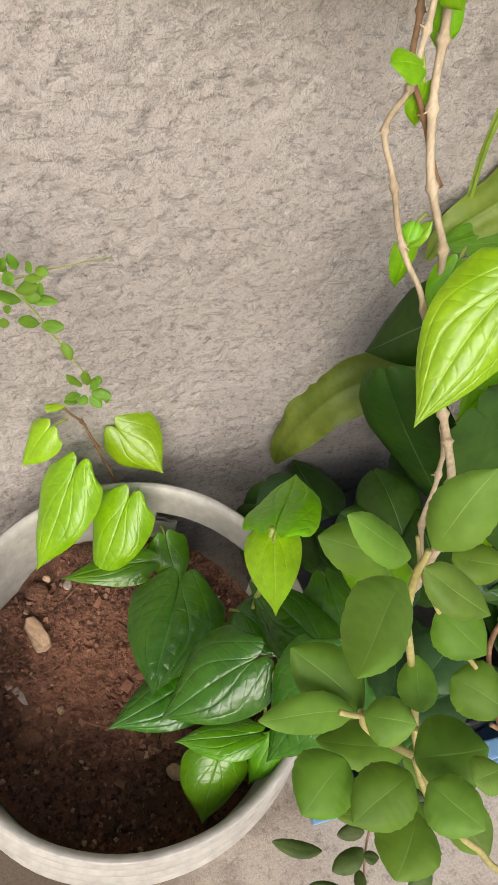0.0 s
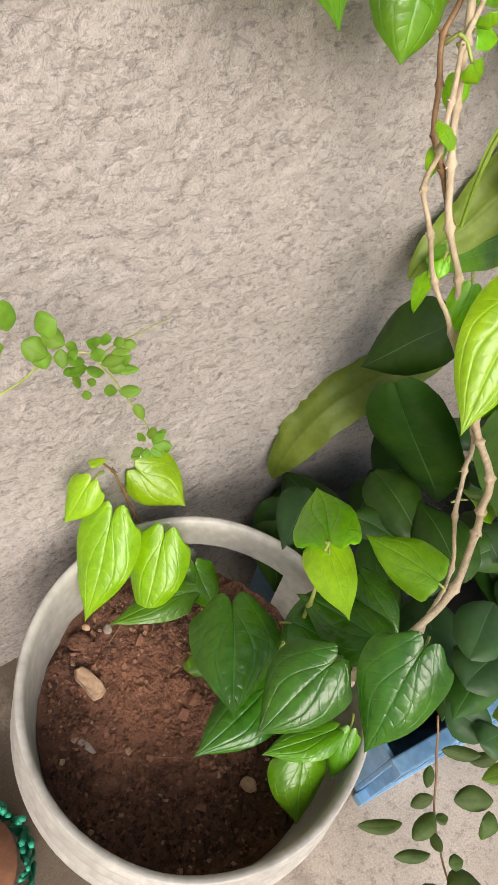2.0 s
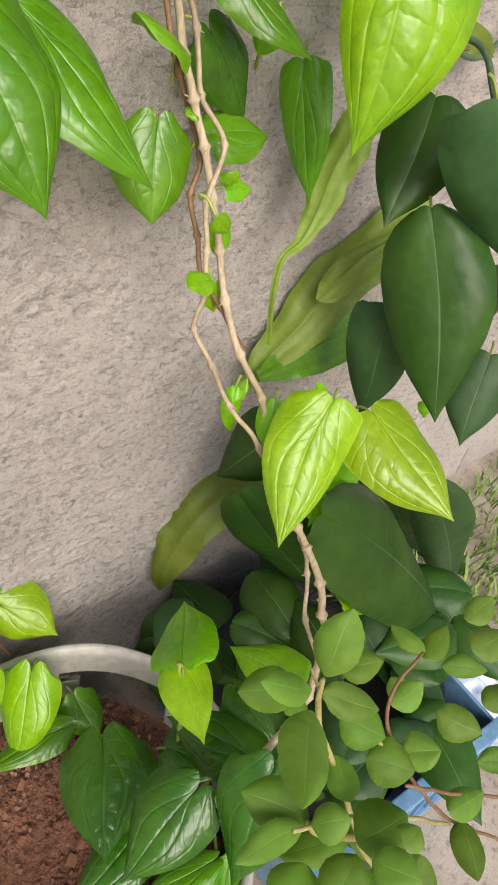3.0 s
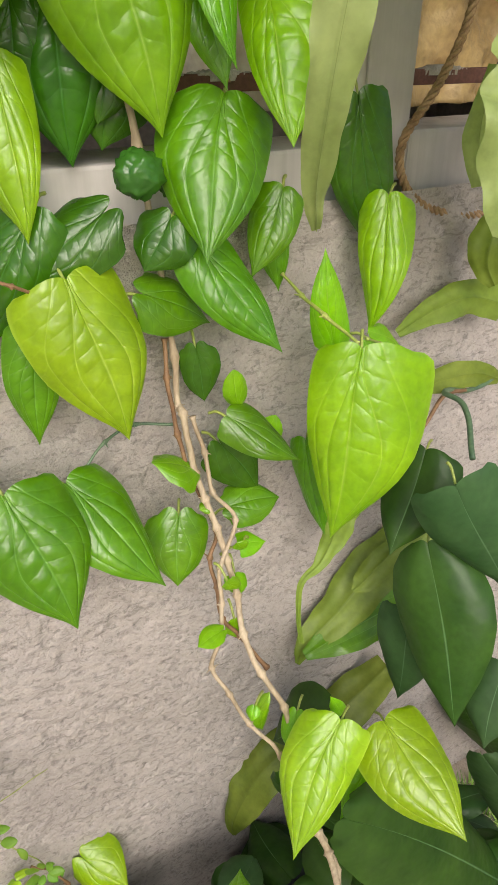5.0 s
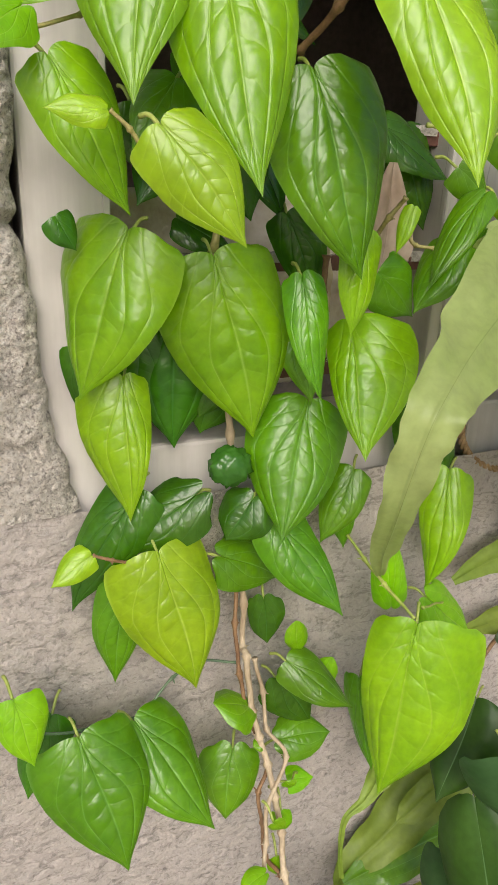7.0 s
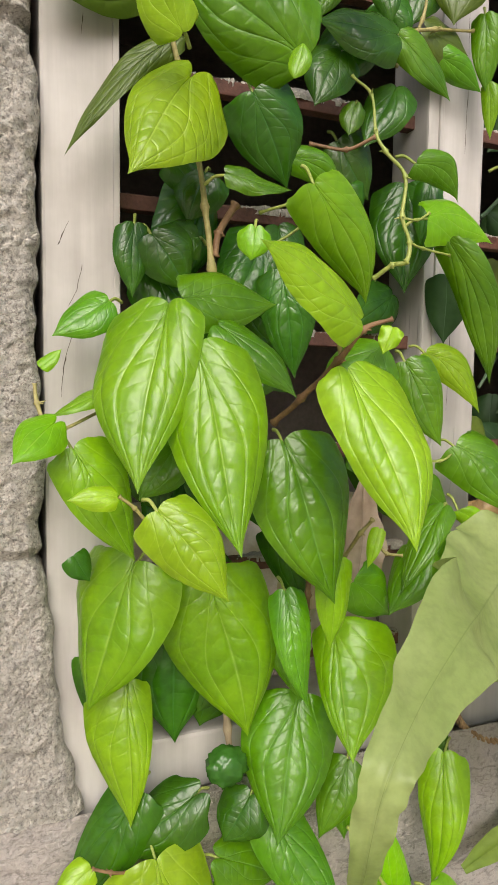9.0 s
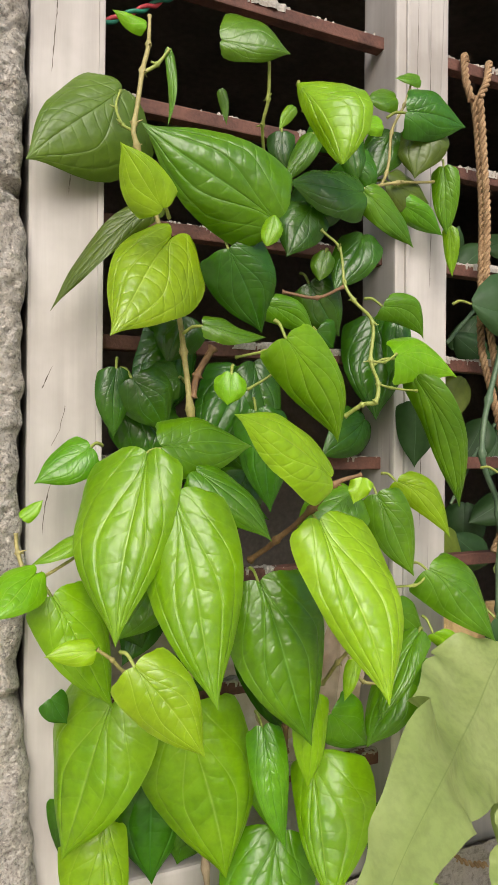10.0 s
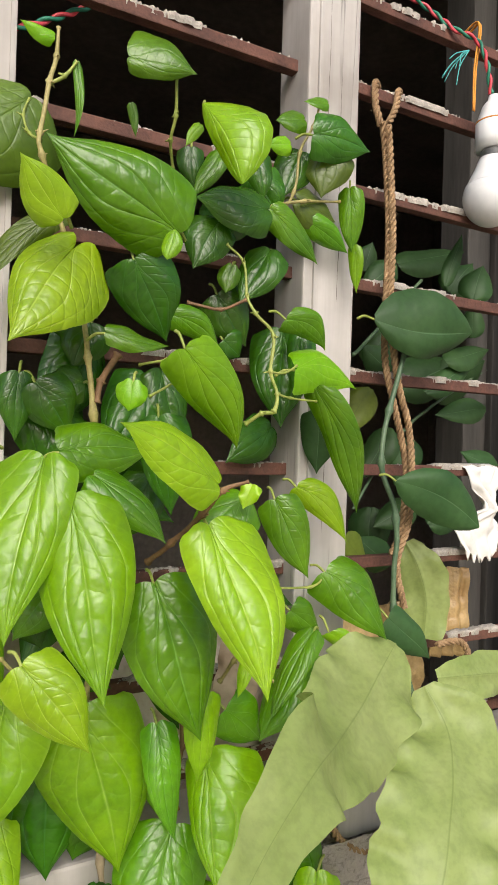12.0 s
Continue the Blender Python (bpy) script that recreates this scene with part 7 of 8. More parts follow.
leaf(sprig, 'tiny', (-0.097, -0.066, 0.544), (-0.095, -0.072, 0.534), 0.011, (-0.40, -0.60, 0.70), shape='oval', name='leaflet', quilt=0.0, fold=-0.08, bend=0.23)
leaf(sprig, 'tiny', (-0.085, -0.069, 0.543), (-0.086, -0.075, 0.534), 0.008, (-0.24, -0.57, 0.79), shape='oval', name='leaflet', quilt=0.0, fold=0.18, bend=0.05)
leaf(sprig, 'tiny', (-0.082, -0.070, 0.539), (-0.078, -0.076, 0.544), 0.008, (-0.09, -0.54, 0.84), shape='oval', name='leaflet', quilt=0.0, fold=-0.03, bend=0.03)
leaf(sprig, 'tiny', (-0.080, -0.070, 0.541), (-0.080, -0.076, 0.553), 0.006, (-0.14, -0.56, 0.82), shape='oval', name='leaflet', quilt=0.0, fold=0.15, bend=0.10)
leaf(sprig, 'tiny', (-0.072, -0.072, 0.531), (-0.085, -0.078, 0.542), 0.006, (-0.30, -0.69, 0.66), shape='oval', name='leaflet', quilt=0.0, fold=-0.04, bend=0.10)
leaf(sprig, 'tiny', (-0.071, -0.072, 0.527), (-0.083, -0.078, 0.531), 0.007, (-0.22, -0.70, 0.67), shape='oval', name='leaflet', quilt=0.0, fold=0.20, bend=0.01)
leaf(sprig, 'tiny', (-0.074, -0.071, 0.513), (-0.082, -0.077, 0.528), 0.007, (-0.06, -0.67, 0.74), shape='oval', name='leaflet', quilt=0.0, fold=0.16, bend=0.20)
leaf(sprig, 'tiny', (-0.072, -0.072, 0.508), (-0.073, -0.078, 0.506), 0.006, (-0.07, -0.59, 0.80), shape='oval', name='leaflet', quilt=0.0, fold=0.12, bend=0.07)
leaf(sprig, 'tiny', (-0.069, -0.073, 0.534), (-0.063, -0.079, 0.542), 0.008, (-0.20, -0.72, 0.67), shape='oval', name='leaflet', quilt=0.0, fold=0.18, bend=0.14)
leaf(sprig, 'tiny', (-0.063, -0.074, 0.528), (-0.052, -0.080, 0.535), 0.008, (-0.48, -0.46, 0.75), shape='oval', name='leaflet', quilt=0.0, fold=-0.01, bend=0.02)
leaf(sprig, 'tiny', (-0.060, -0.075, 0.527), (-0.051, -0.081, 0.527), 0.009, (-0.54, -0.62, 0.57), shape='oval', name='leaflet', quilt=0.0, fold=-0.02, bend=0.17)
leaf(sprig, 'tiny', (-0.058, -0.075, 0.523), (-0.042, -0.081, 0.523), 0.007, (-0.11, -0.57, 0.82), shape='oval', name='leaflet', quilt=0.0, fold=0.17, bend=0.20)
leaf(sprig, 'tiny', (-0.061, -0.074, 0.521), (-0.075, -0.080, 0.534), 0.007, (-0.23, -0.62, 0.75), shape='oval', name='leaflet', quilt=0.0, fold=-0.03, bend=0.04)
leaf(sprig, 'tiny', (-0.052, -0.076, 0.503), (-0.040, -0.082, 0.505), 0.008, (-0.38, -0.60, 0.70), shape='oval', name='leaflet', quilt=0.0, fold=0.13, bend=0.08)
leaf(sprig, 'tiny', (-0.053, -0.076, 0.504), (-0.065, -0.082, 0.514), 0.007, (-0.30, -0.55, 0.78), shape='oval', name='leaflet', quilt=0.0, fold=0.09, bend=0.04)
leaf(sprig, 'tiny', (-0.042, -0.078, 0.489), (-0.038, -0.084, 0.479), 0.007, (-0.44, -0.46, 0.77), shape='oval', name='leaflet', quilt=0.0, fold=-0.05, bend=0.16)
leaf(sprig, 'tiny', (-0.066, -0.074, 0.542), (-0.075, -0.080, 0.555), 0.006, (-0.10, -0.67, 0.74), shape='oval', name='leaflet', quilt=0.0, fold=0.21, bend=0.15)
leaf(sprig, 'tiny', (-0.062, -0.075, 0.543), (-0.064, -0.081, 0.558), 0.006, (-0.13, -0.63, 0.76), shape='oval', name='leaflet', quilt=0.0, fold=0.14, bend=0.16)
leaf(sprig, 'tiny', (-0.057, -0.076, 0.543), (-0.054, -0.082, 0.551), 0.006, (-0.50, -0.55, 0.67), shape='oval', name='leaflet', quilt=0.0, fold=0.08, bend=0.11)
leaf(sprig, 'tiny', (-0.052, -0.077, 0.544), (-0.046, -0.083, 0.544), 0.006, (-0.27, -0.52, 0.81), shape='oval', name='leaflet', quilt=0.0, fold=0.15, bend=0.19)
leaf(sprig, 'tiny', (-0.069, -0.073, 0.544), (-0.066, -0.079, 0.553), 0.005, (-0.47, -0.53, 0.71), shape='oval', name='leaflet', quilt=0.0, fold=0.09, bend=0.23)
leaf(sprig, 'tiny', (-0.051, -0.077, 0.526), (-0.050, -0.083, 0.539), 0.005, (-0.62, -0.55, 0.56), shape='oval', name='leaflet', quilt=0.0, fold=0.21, bend=0.09)
leaf(sprig, 'tiny', (-0.029, -0.080, 0.450), (-0.030, -0.086, 0.470), 0.006, (-0.26, -0.48, 0.84), shape='oval', name='leaflet', quilt=0.0, fold=0.02, bend=0.11)
leaf(sprig, 'tiny', (-0.027, -0.080, 0.446), (-0.021, -0.086, 0.460), 0.007, (-0.29, -0.40, 0.87), shape='oval', name='leaflet', quilt=0.0, fold=0.06, bend=0.19)
leaf(sprig, 'tiny', (-0.026, -0.080, 0.443), (-0.014, -0.086, 0.442), 0.008, (-0.43, -0.41, 0.81), shape='oval', name='leaflet', quilt=0.0, fold=0.09, bend=0.18)
leaf(sprig, 'tiny', (-0.027, -0.080, 0.439), (-0.021, -0.086, 0.433), 0.007, (-0.20, -0.58, 0.79), shape='oval', name='leaflet', quilt=0.0, fold=0.21, bend=0.15)
leaf(sprig, 'tiny', (-0.030, -0.079, 0.440), (-0.035, -0.085, 0.438), 0.007, (-0.46, -0.45, 0.77), shape='oval', name='leaflet', quilt=0.0, fold=-0.09, bend=0.06)
leaf(sprig, 'tiny', (-0.033, -0.079, 0.441), (-0.044, -0.085, 0.446), 0.006, (-0.15, -0.45, 0.88), shape='oval', name='leaflet', quilt=0.0, fold=0.17, bend=0.04)
leaf(sprig, 'tiny', (-0.035, -0.078, 0.434), (-0.045, -0.084, 0.442), 0.005, (-0.52, -0.44, 0.73), shape='oval', name='leaflet', quilt=0.0, fold=0.05, bend=0.17)
leaf(sprig, 'tiny', (-0.032, -0.079, 0.448), (-0.042, -0.085, 0.468), 0.005, (-0.41, -0.43, 0.81), shape='oval', name='leaflet', quilt=0.0, fold=0.08, bend=0.07)
leaf(sprig, 'tiny', (-0.022, -0.080, 0.450), (-0.022, -0.086, 0.464), 0.005, (-0.28, -0.59, 0.76), shape='oval', name='leaflet', quilt=0.0, fold=0.08, bend=0.05)
leaf(sprig, 'tiny', (-0.018, -0.080, 0.434), (-0.015, -0.086, 0.441), 0.006, (-0.56, -0.41, 0.72), shape='oval', name='leaflet', quilt=0.0, fold=0.06, bend=0.15)
leaf(sprig, 'tiny', (-0.058, -0.076, 0.537), (-0.049, -0.082, 0.541), 0.005, (-0.38, -0.49, 0.78), shape='oval', name='leaflet', quilt=0.0, fold=0.15, bend=0.04)
leaf(sprig, 'tiny', (-0.071, -0.072, 0.516), (-0.068, -0.078, 0.517), 0.005, (-0.47, -0.45, 0.76), shape='oval', name='leaflet', quilt=0.0, fold=0.02, bend=0.03)
leaf(sprig, 'tiny', (-0.076, -0.071, 0.527), (-0.087, -0.077, 0.532), 0.006, (-0.42, -0.52, 0.74), shape='oval', name='leaflet', quilt=0.0, fold=-0.06, bend=0.09)

# ---- leafy herb standing in front of the wall ----
herb = thing("herb_shrub", "bushy herb with soft rounded green leaves on thin stems", "plant", (0.36, -0.42, 0))
stem(herb, 'herb_stem', STEM_BROWN, [(0.273, -0.499, 0.200, 0.0024), (0.228, -0.420, 0.300, 0.0028), (0.139, -0.376, 0.420, 0.0024), (0.097, -0.338, 0.500, 0.0024), (0.093, -0.320, 0.540, 0.0022), (0.128, -0.314, 0.540, 0.0018)], knots=False)
stem(herb, 'herb_stem', STEM_TAN, [(0.137, -0.378, 0.420, 0.0024), (0.071, -0.355, 0.500, 0.0024), (0.024, -0.346, 0.560, 0.0020), (-0.007, -0.341, 0.590, 0.0018)], knots=False)
stem(herb, 'herb_stem', STEM_TAN, [(0.097, -0.338, 0.500, 0.0022), (0.056, -0.322, 0.560, 0.0020), (0.033, -0.313, 0.600, 0.0018), (0.032, -0.304, 0.610, 0.0016)], knots=False)
stem(herb, 'herb_stem', STEM_BROWN, [(0.194, -0.392, 0.400, 0.0028), (0.134, -0.366, 0.450, 0.0024), (0.089, -0.350, 0.500, 0.0022)], knots=False)
stem(herb, 'herb_stem', STEM_TAN, [(0.030, -0.311, 0.615, 0.0022), (0.029, -0.314, 0.600, 0.0028), (0.035, -0.320, 0.570, 0.0030), (0.042, -0.335, 0.540, 0.0032), (0.043, -0.351, 0.520, 0.0034), (0.060, -0.375, 0.480, 0.0034), (0.104, -0.409, 0.420, 0.0036)], knots=False)
stem(herb, 'herb_stem', STEM_TAN, [(0.003, -0.341, 0.580, 0.0022), (0.012, -0.345, 0.560, 0.0026), (0.041, -0.353, 0.520, 0.0030)], knots=False)
stem(herb, 'herb_stem', STEM_TAN, [(0.024, -0.356, 0.555, 0.0020), (0.034, -0.362, 0.530, 0.0024), (0.055, -0.375, 0.490, 0.0028)], knots=False)
leaf(herb, 'soft', (0.0313, -0.3111, 0.6150), (0.0419, -0.3058, 0.6450), 0.0190, (-0.47, -0.27, 0.84), shape='herb', quilt=0.02, fold=0.06, bend=0.08)
leaf(herb, 'soft', (0.0231, -0.3116, 0.6150), (-0.0031, -0.3055, 0.6400), 0.0122, (-0.37, -0.27, 0.89), shape='herb', quilt=0.02, fold=0.05, bend=0.1)
leaf(herb, 'herb', (0.0316, -0.3034, 0.5900), (0.0054, -0.2911, 0.6000), 0.0184, (-0.33, -0.26, 0.91), shape='herb', quilt=0.02, fold=0.05, bend=0.1)
leaf(herb, 'herb', (0.0343, -0.3011, 0.5800), (0.0291, -0.3025, 0.5700), 0.0145, (-0.34, -0.22, 0.91), shape='herb', quilt=0.02, fold=0.1)
leaf(herb, 'soft', (0.0172, -0.3181, 0.6150), (-0.0195, -0.3442, 0.6400), 0.0186, (-0.32, -0.17, 0.93), shape='herb', quilt=0.02, fold=0.08, bend=0.08)
leaf(herb, 'soft', (0.0314, -0.3128, 0.6050), (0.0506, -0.3297, 0.5950), 0.0149, (-0.42, -0.18, 0.89), shape='herb', quilt=0.02, fold=0.1, bend=0.12)
leaf(herb, 'herb', (0.0466, -0.3180, 0.5750), (0.0585, -0.3359, 0.5700), 0.0210, (-0.40, -0.14, 0.90), shape='herb', quilt=0.02, fold=0.05, bend=0.12)
leaf(herb, 'herb', (0.0596, -0.3025, 0.5800), (0.0792, -0.3126, 0.5800), 0.0154, (-0.46, -0.21, 0.86), shape='herb', quilt=0.02, fold=0.05, bend=0.12)
leaf(herb, 'herb', (0.0061, -0.3396, 0.5750), (-0.0118, -0.3179, 0.5850), 0.0195, (-0.22, -0.13, 0.97), shape='herb', quilt=0.02, fold=0.06, bend=0.08)
leaf(herb, 'soft', (0.0013, -0.3405, 0.5800), (-0.0303, -0.3359, 0.5900), 0.0114, (-0.18, -0.10, 0.98), shape='herb', quilt=0.02, fold=0.08, bend=0.1)
leaf(herb, 'soft', (0.0020, -0.3429, 0.5850), (0.0134, -0.3509, 0.5900), 0.0142, (-0.27, -0.08, 0.96), shape='herb', quilt=0.02, fold=0.05, bend=0.1)
leaf(herb, 'herb', (0.0361, -0.3430, 0.5500), (0.0422, -0.3254, 0.5550), 0.0146, (-0.32, -0.11, 0.94), shape='herb', quilt=0.02, fold=0.1, bend=0.08)
leaf(herb, 'herb', (0.0072, -0.3472, 0.5400), (-0.0127, -0.3577, 0.5350), 0.0234, (-0.16, -0.04, 0.99), shape='herb', quilt=0.02, fold=0.04, bend=0.1)
leaf(herb, 'herb', (0.0220, -0.3565, 0.5600), (0.0423, -0.3620, 0.5700), 0.0247, (-0.32, -0.04, 0.95), shape='herb', quilt=0.02, fold=0.06, bend=0.12)
leaf(herb, 'herb', (0.0231, -0.3592, 0.5500), (-0.0005, -0.3659, 0.5450), 0.0208, (-0.22, -0.03, 0.98), shape='herb', quilt=0.02, fold=0.08, bend=0.08)
leaf(herb, 'soft', (0.0186, -0.3643, 0.5700), (0.0261, -0.3809, 0.5750), 0.0178, (-0.30, -0.00, 0.95), shape='herb', quilt=0.02, fold=0.08, bend=0.1)
leaf(herb, 'herb', (0.0385, -0.3498, 0.5200), (0.0064, -0.3352, 0.5200), 0.0192, (-0.22, -0.07, 0.97), shape='herb', quilt=0.02, fold=0.08, bend=0.1)
leaf(herb, 'herb', (0.0708, -0.3308, 0.5200), (0.0868, -0.3500, 0.5200), 0.0236, (-0.38, -0.08, 0.92), shape='herb', quilt=0.02, fold=0.08, bend=0.1)
leaf(herb, 'soft', (0.0271, -0.3691, 0.5800), (0.0376, -0.3686, 0.5800), 0.0117, (-0.35, -0.01, 0.94), shape='herb', quilt=0.02, fold=0.08, bend=0.1)
leaf(herb, 'herb', (0.0281, -0.3700, 0.5300), (0.0109, -0.3849, 0.5300), 0.0229, (-0.22, 0.01, 0.98), shape='herb', quilt=0.02, fold=0.08, bend=0.1)
leaf(herb, 'soft', (0.099, -0.339, 0.500), (0.114, -0.351, 0.508), 0.021, (-0.29, -0.04, 0.95), shape='herb', quilt=0.02, curve=-0.04, fold=0.17, bend=0.10)
leaf(herb, 'soft', (0.097, -0.321, 0.530), (0.117, -0.324, 0.537), 0.015, (-0.65, -0.09, 0.75), shape='herb', quilt=0.02, curve=0.04, fold=-0.01, bend=0.07)
leaf(herb, 'herb', (0.141, -0.313, 0.520), (0.170, -0.307, 0.521), 0.015, (-0.68, -0.12, 0.72), shape='herb', quilt=0.02, curve=0.04, fold=0.00, bend=0.03)
leaf(herb, 'herb', (0.144, -0.311, 0.520), (0.139, -0.287, 0.523), 0.011, (-0.66, -0.15, 0.73), shape='herb', quilt=0.02, curve=-0.02, fold=0.16, bend=0.07)
leaf(herb, 'soft', (0.131, -0.373, 0.440), (0.162, -0.379, 0.435), 0.019, (-0.57, 0.02, 0.82), shape='herb', quilt=0.02, curve=0.04, fold=-0.09, bend=0.10)
leaf(herb, 'herb', (0.145, -0.380, 0.420), (0.128, -0.408, 0.416), 0.020, (-0.22, 0.07, 0.97), shape='herb', quilt=0.02, curve=-0.04, fold=-0.11, bend=0.11)
leaf(herb, 'herb', (0.161, -0.319, 0.500), (0.181, -0.338, 0.502), 0.014, (-0.41, -0.08, 0.91), shape='herb', quilt=0.02, curve=-0.02, fold=0.09, bend=0.17)
leaf(herb, 'soft', (0.149, -0.333, 0.480), (0.162, -0.358, 0.478), 0.022, (-0.56, -0.04, 0.83), shape='herb', quilt=0.02, curve=0.02, fold=-0.03, bend=0.22)
leaf(herb, 'soft', (0.201, -0.308, 0.500), (0.229, -0.309, 0.504), 0.018, (-0.58, -0.11, 0.81), shape='herb', quilt=0.02, curve=-0.00, fold=0.09, bend=0.16)
leaf(herb, 'soft', (0.203, -0.320, 0.480), (0.235, -0.326, 0.479), 0.025, (-0.55, -0.06, 0.83), shape='herb', quilt=0.02, curve=0.03, fold=-0.00, bend=0.01)
leaf(herb, 'herb', (0.199, -0.346, 0.450), (0.228, -0.354, 0.453), 0.019, (-0.44, -0.03, 0.90), shape='herb', quilt=0.02, curve=0.01, fold=-0.03, bend=0.11)
leaf(herb, 'herb', (0.184, -0.366, 0.420), (0.210, -0.386, 0.420), 0.017, (-0.58, 0.02, 0.81), shape='herb', quilt=0.02, curve=-0.03, fold=0.16, bend=0.08)
leaf(herb, 'soft', (0.129, -0.305, 0.500), (0.124, -0.322, 0.500), 0.014, (-0.56, -0.11, 0.82), shape='herb', quilt=0.02, curve=-0.02, fold=-0.05, bend=0.12)
leaf(herb, 'herb', (0.062, -0.347, 0.460), (0.091, -0.361, 0.457), 0.022, (-0.28, -0.06, 0.96), shape='herb', quilt=0.02, curve=0.03, fold=0.05, bend=0.11)
leaf(herb, 'herb', (0.105, -0.323, 0.470), (0.111, -0.348, 0.473), 0.021, (-0.62, -0.09, 0.78), shape='herb', quilt=0.02, curve=0.04, fold=0.17, bend=0.24)
leaf(herb, 'herb', (0.077, -0.362, 0.420), (0.052, -0.380, 0.423), 0.019, (-0.13, -0.01, 0.99), shape='herb', quilt=0.02, curve=-0.05, fold=-0.01, bend=0.00)
leaf(herb, 'soft', (0.092, -0.372, 0.420), (0.102, -0.397, 0.417), 0.024, (-0.58, 0.02, 0.81), shape='herb', quilt=0.02, curve=-0.01, fold=0.06, bend=0.14)
leaf(herb, 'herb', (0.048, -0.363, 0.450), (0.025, -0.357, 0.447), 0.011, (-0.42, -0.03, 0.91), shape='herb', quilt=0.02, curve=0.01, fold=0.10, bend=0.20)
stem(herb, 'trailing_stem', STEM_BROWN, [(0.144, -0.315, 0.250, 0.0022), (0.137, -0.349, 0.200, 0.0022), (0.120, -0.377, 0.180, 0.0020), (0.113, -0.406, 0.160, 0.0020), (0.107, -0.431, 0.150, 0.0020), (0.098, -0.454, 0.145, 0.0020)], knots=False)
leaf(herb, 'trail', (0.082, -0.364, 0.200), (0.048, -0.345, 0.196), 0.012, (-0.50, 0.05, 0.87), shape='oval', quilt=0.0, curve=-0.02, fold=0.09, bend=0.10)
leaf(herb, 'trail', (0.117, -0.373, 0.190), (0.088, -0.379, 0.186), 0.017, (-0.32, 0.10, 0.94), shape='oval', quilt=0.0, curve=-0.02, fold=-0.04, bend=0.17)
leaf(herb, 'trail', (0.120, -0.363, 0.200), (0.099, -0.358, 0.196), 0.012, (-0.50, 0.08, 0.86), shape='oval', quilt=0.0, curve=-0.01, fold=0.07, bend=0.09)
leaf(herb, 'trail', (0.115, -0.378, 0.190), (0.128, -0.383, 0.186), 0.010, (-0.34, 0.08, 0.94), shape='oval', quilt=0.0, curve=0.01, fold=0.15, bend=0.07)
leaf(herb, 'trail', (0.097, -0.396, 0.180), (0.069, -0.381, 0.176), 0.011, (-0.16, 0.09, 0.98), shape='oval', quilt=0.0, curve=0.00, fold=-0.11, bend=0.02)
leaf(herb, 'trail', (0.167, -0.394, 0.200), (0.137, -0.375, 0.196), 0.021, (-0.30, 0.09, 0.95), shape='oval', quilt=0.0, curve=0.02, fold=0.05, bend=0.13)
leaf(herb, 'trail', (0.145, -0.400, 0.200), (0.156, -0.413, 0.196), 0.024, (-0.58, 0.11, 0.81), shape='oval', quilt=0.0, curve=0.05, fold=-0.05, bend=0.15)
leaf(herb, 'trail', (0.098, -0.423, 0.170), (0.127, -0.441, 0.166), 0.032, (-0.21, 0.16, 0.96), shape='oval', quilt=0.0, curve=-0.01, fold=-0.04, bend=0.18)
leaf(herb, 'trail', (0.095, -0.425, 0.170), (0.060, -0.419, 0.166), 0.024, (-0.13, 0.13, 0.98), shape='oval', quilt=0.0, curve=-0.01, fold=0.13, bend=0.19)
leaf(herb, 'trail', (0.173, -0.360, 0.220), (0.145, -0.338, 0.216), 0.013, (-0.49, 0.05, 0.87), shape='oval', quilt=0.0, curve=-0.01, fold=-0.05, bend=0.00)
leaf(herb, 'trail', (0.186, -0.370, 0.220), (0.161, -0.356, 0.216), 0.013, (-0.36, 0.07, 0.93), shape='oval', quilt=0.0, curve=-0.05, fold=-0.10, bend=0.08)
leaf(herb, 'trail', (0.136, -0.343, 0.200), (0.122, -0.355, 0.196), 0.010, (-0.51, 0.05, 0.86), shape='oval', quilt=0.0, curve=-0.03, fold=0.08, bend=0.13)
leaf(herb, 'trail', (0.104, -0.445, 0.160), (0.116, -0.464, 0.156), 0.019, (-0.40, 0.16, 0.90), shape='oval', quilt=0.0, curve=-0.01, fold=0.05, bend=0.16)
leaf(herb, 'trail', (0.111, -0.411, 0.170), (0.126, -0.417, 0.166), 0.013, (-0.51, 0.15, 0.85), shape='oval', quilt=0.0, curve=0.05, fold=0.14, bend=0.13)
leaf(herb, 'trail', (0.107, -0.400, 0.180), (0.111, -0.384, 0.176), 0.010, (-0.39, 0.10, 0.92), shape='oval', quilt=0.0, curve=-0.02, fold=-0.10, bend=0.13)
leaf(herb, 'dull', (0.160, -0.351, 0.250), (0.189, -0.355, 0.246), 0.034, (-0.41, 0.08, 0.91), shape='oval', quilt=0.0, curve=0.05, fold=0.01, bend=0.24)
leaf(herb, 'dull', (0.150, -0.311, 0.300), (0.204, -0.305, 0.296), 0.051, (-0.49, -0.00, 0.87), shape='oval', quilt=0.0, curve=-0.03, fold=0.18, bend=0.24)
leaf(herb, 'dull', (0.157, -0.297, 0.320), (0.219, -0.271, 0.316), 0.047, (-0.44, -0.04, 0.90), shape='oval', quilt=0.0, curve=0.00, fold=0.15, bend=0.20)
leaf(herb, 'dull', (0.164, -0.311, 0.240), (0.183, -0.354, 0.236), 0.040, (-0.40, 0.04, 0.92), shape='oval', quilt=0.0, curve=0.03, fold=0.20, bend=0.14)
leaf(herb, 'dull', (0.213, -0.214, 0.300), (0.164, -0.222, 0.296), 0.035, (-0.77, -0.12, 0.63), shape='oval', quilt=0.0, curve=0.02, fold=0.02, bend=0.22)
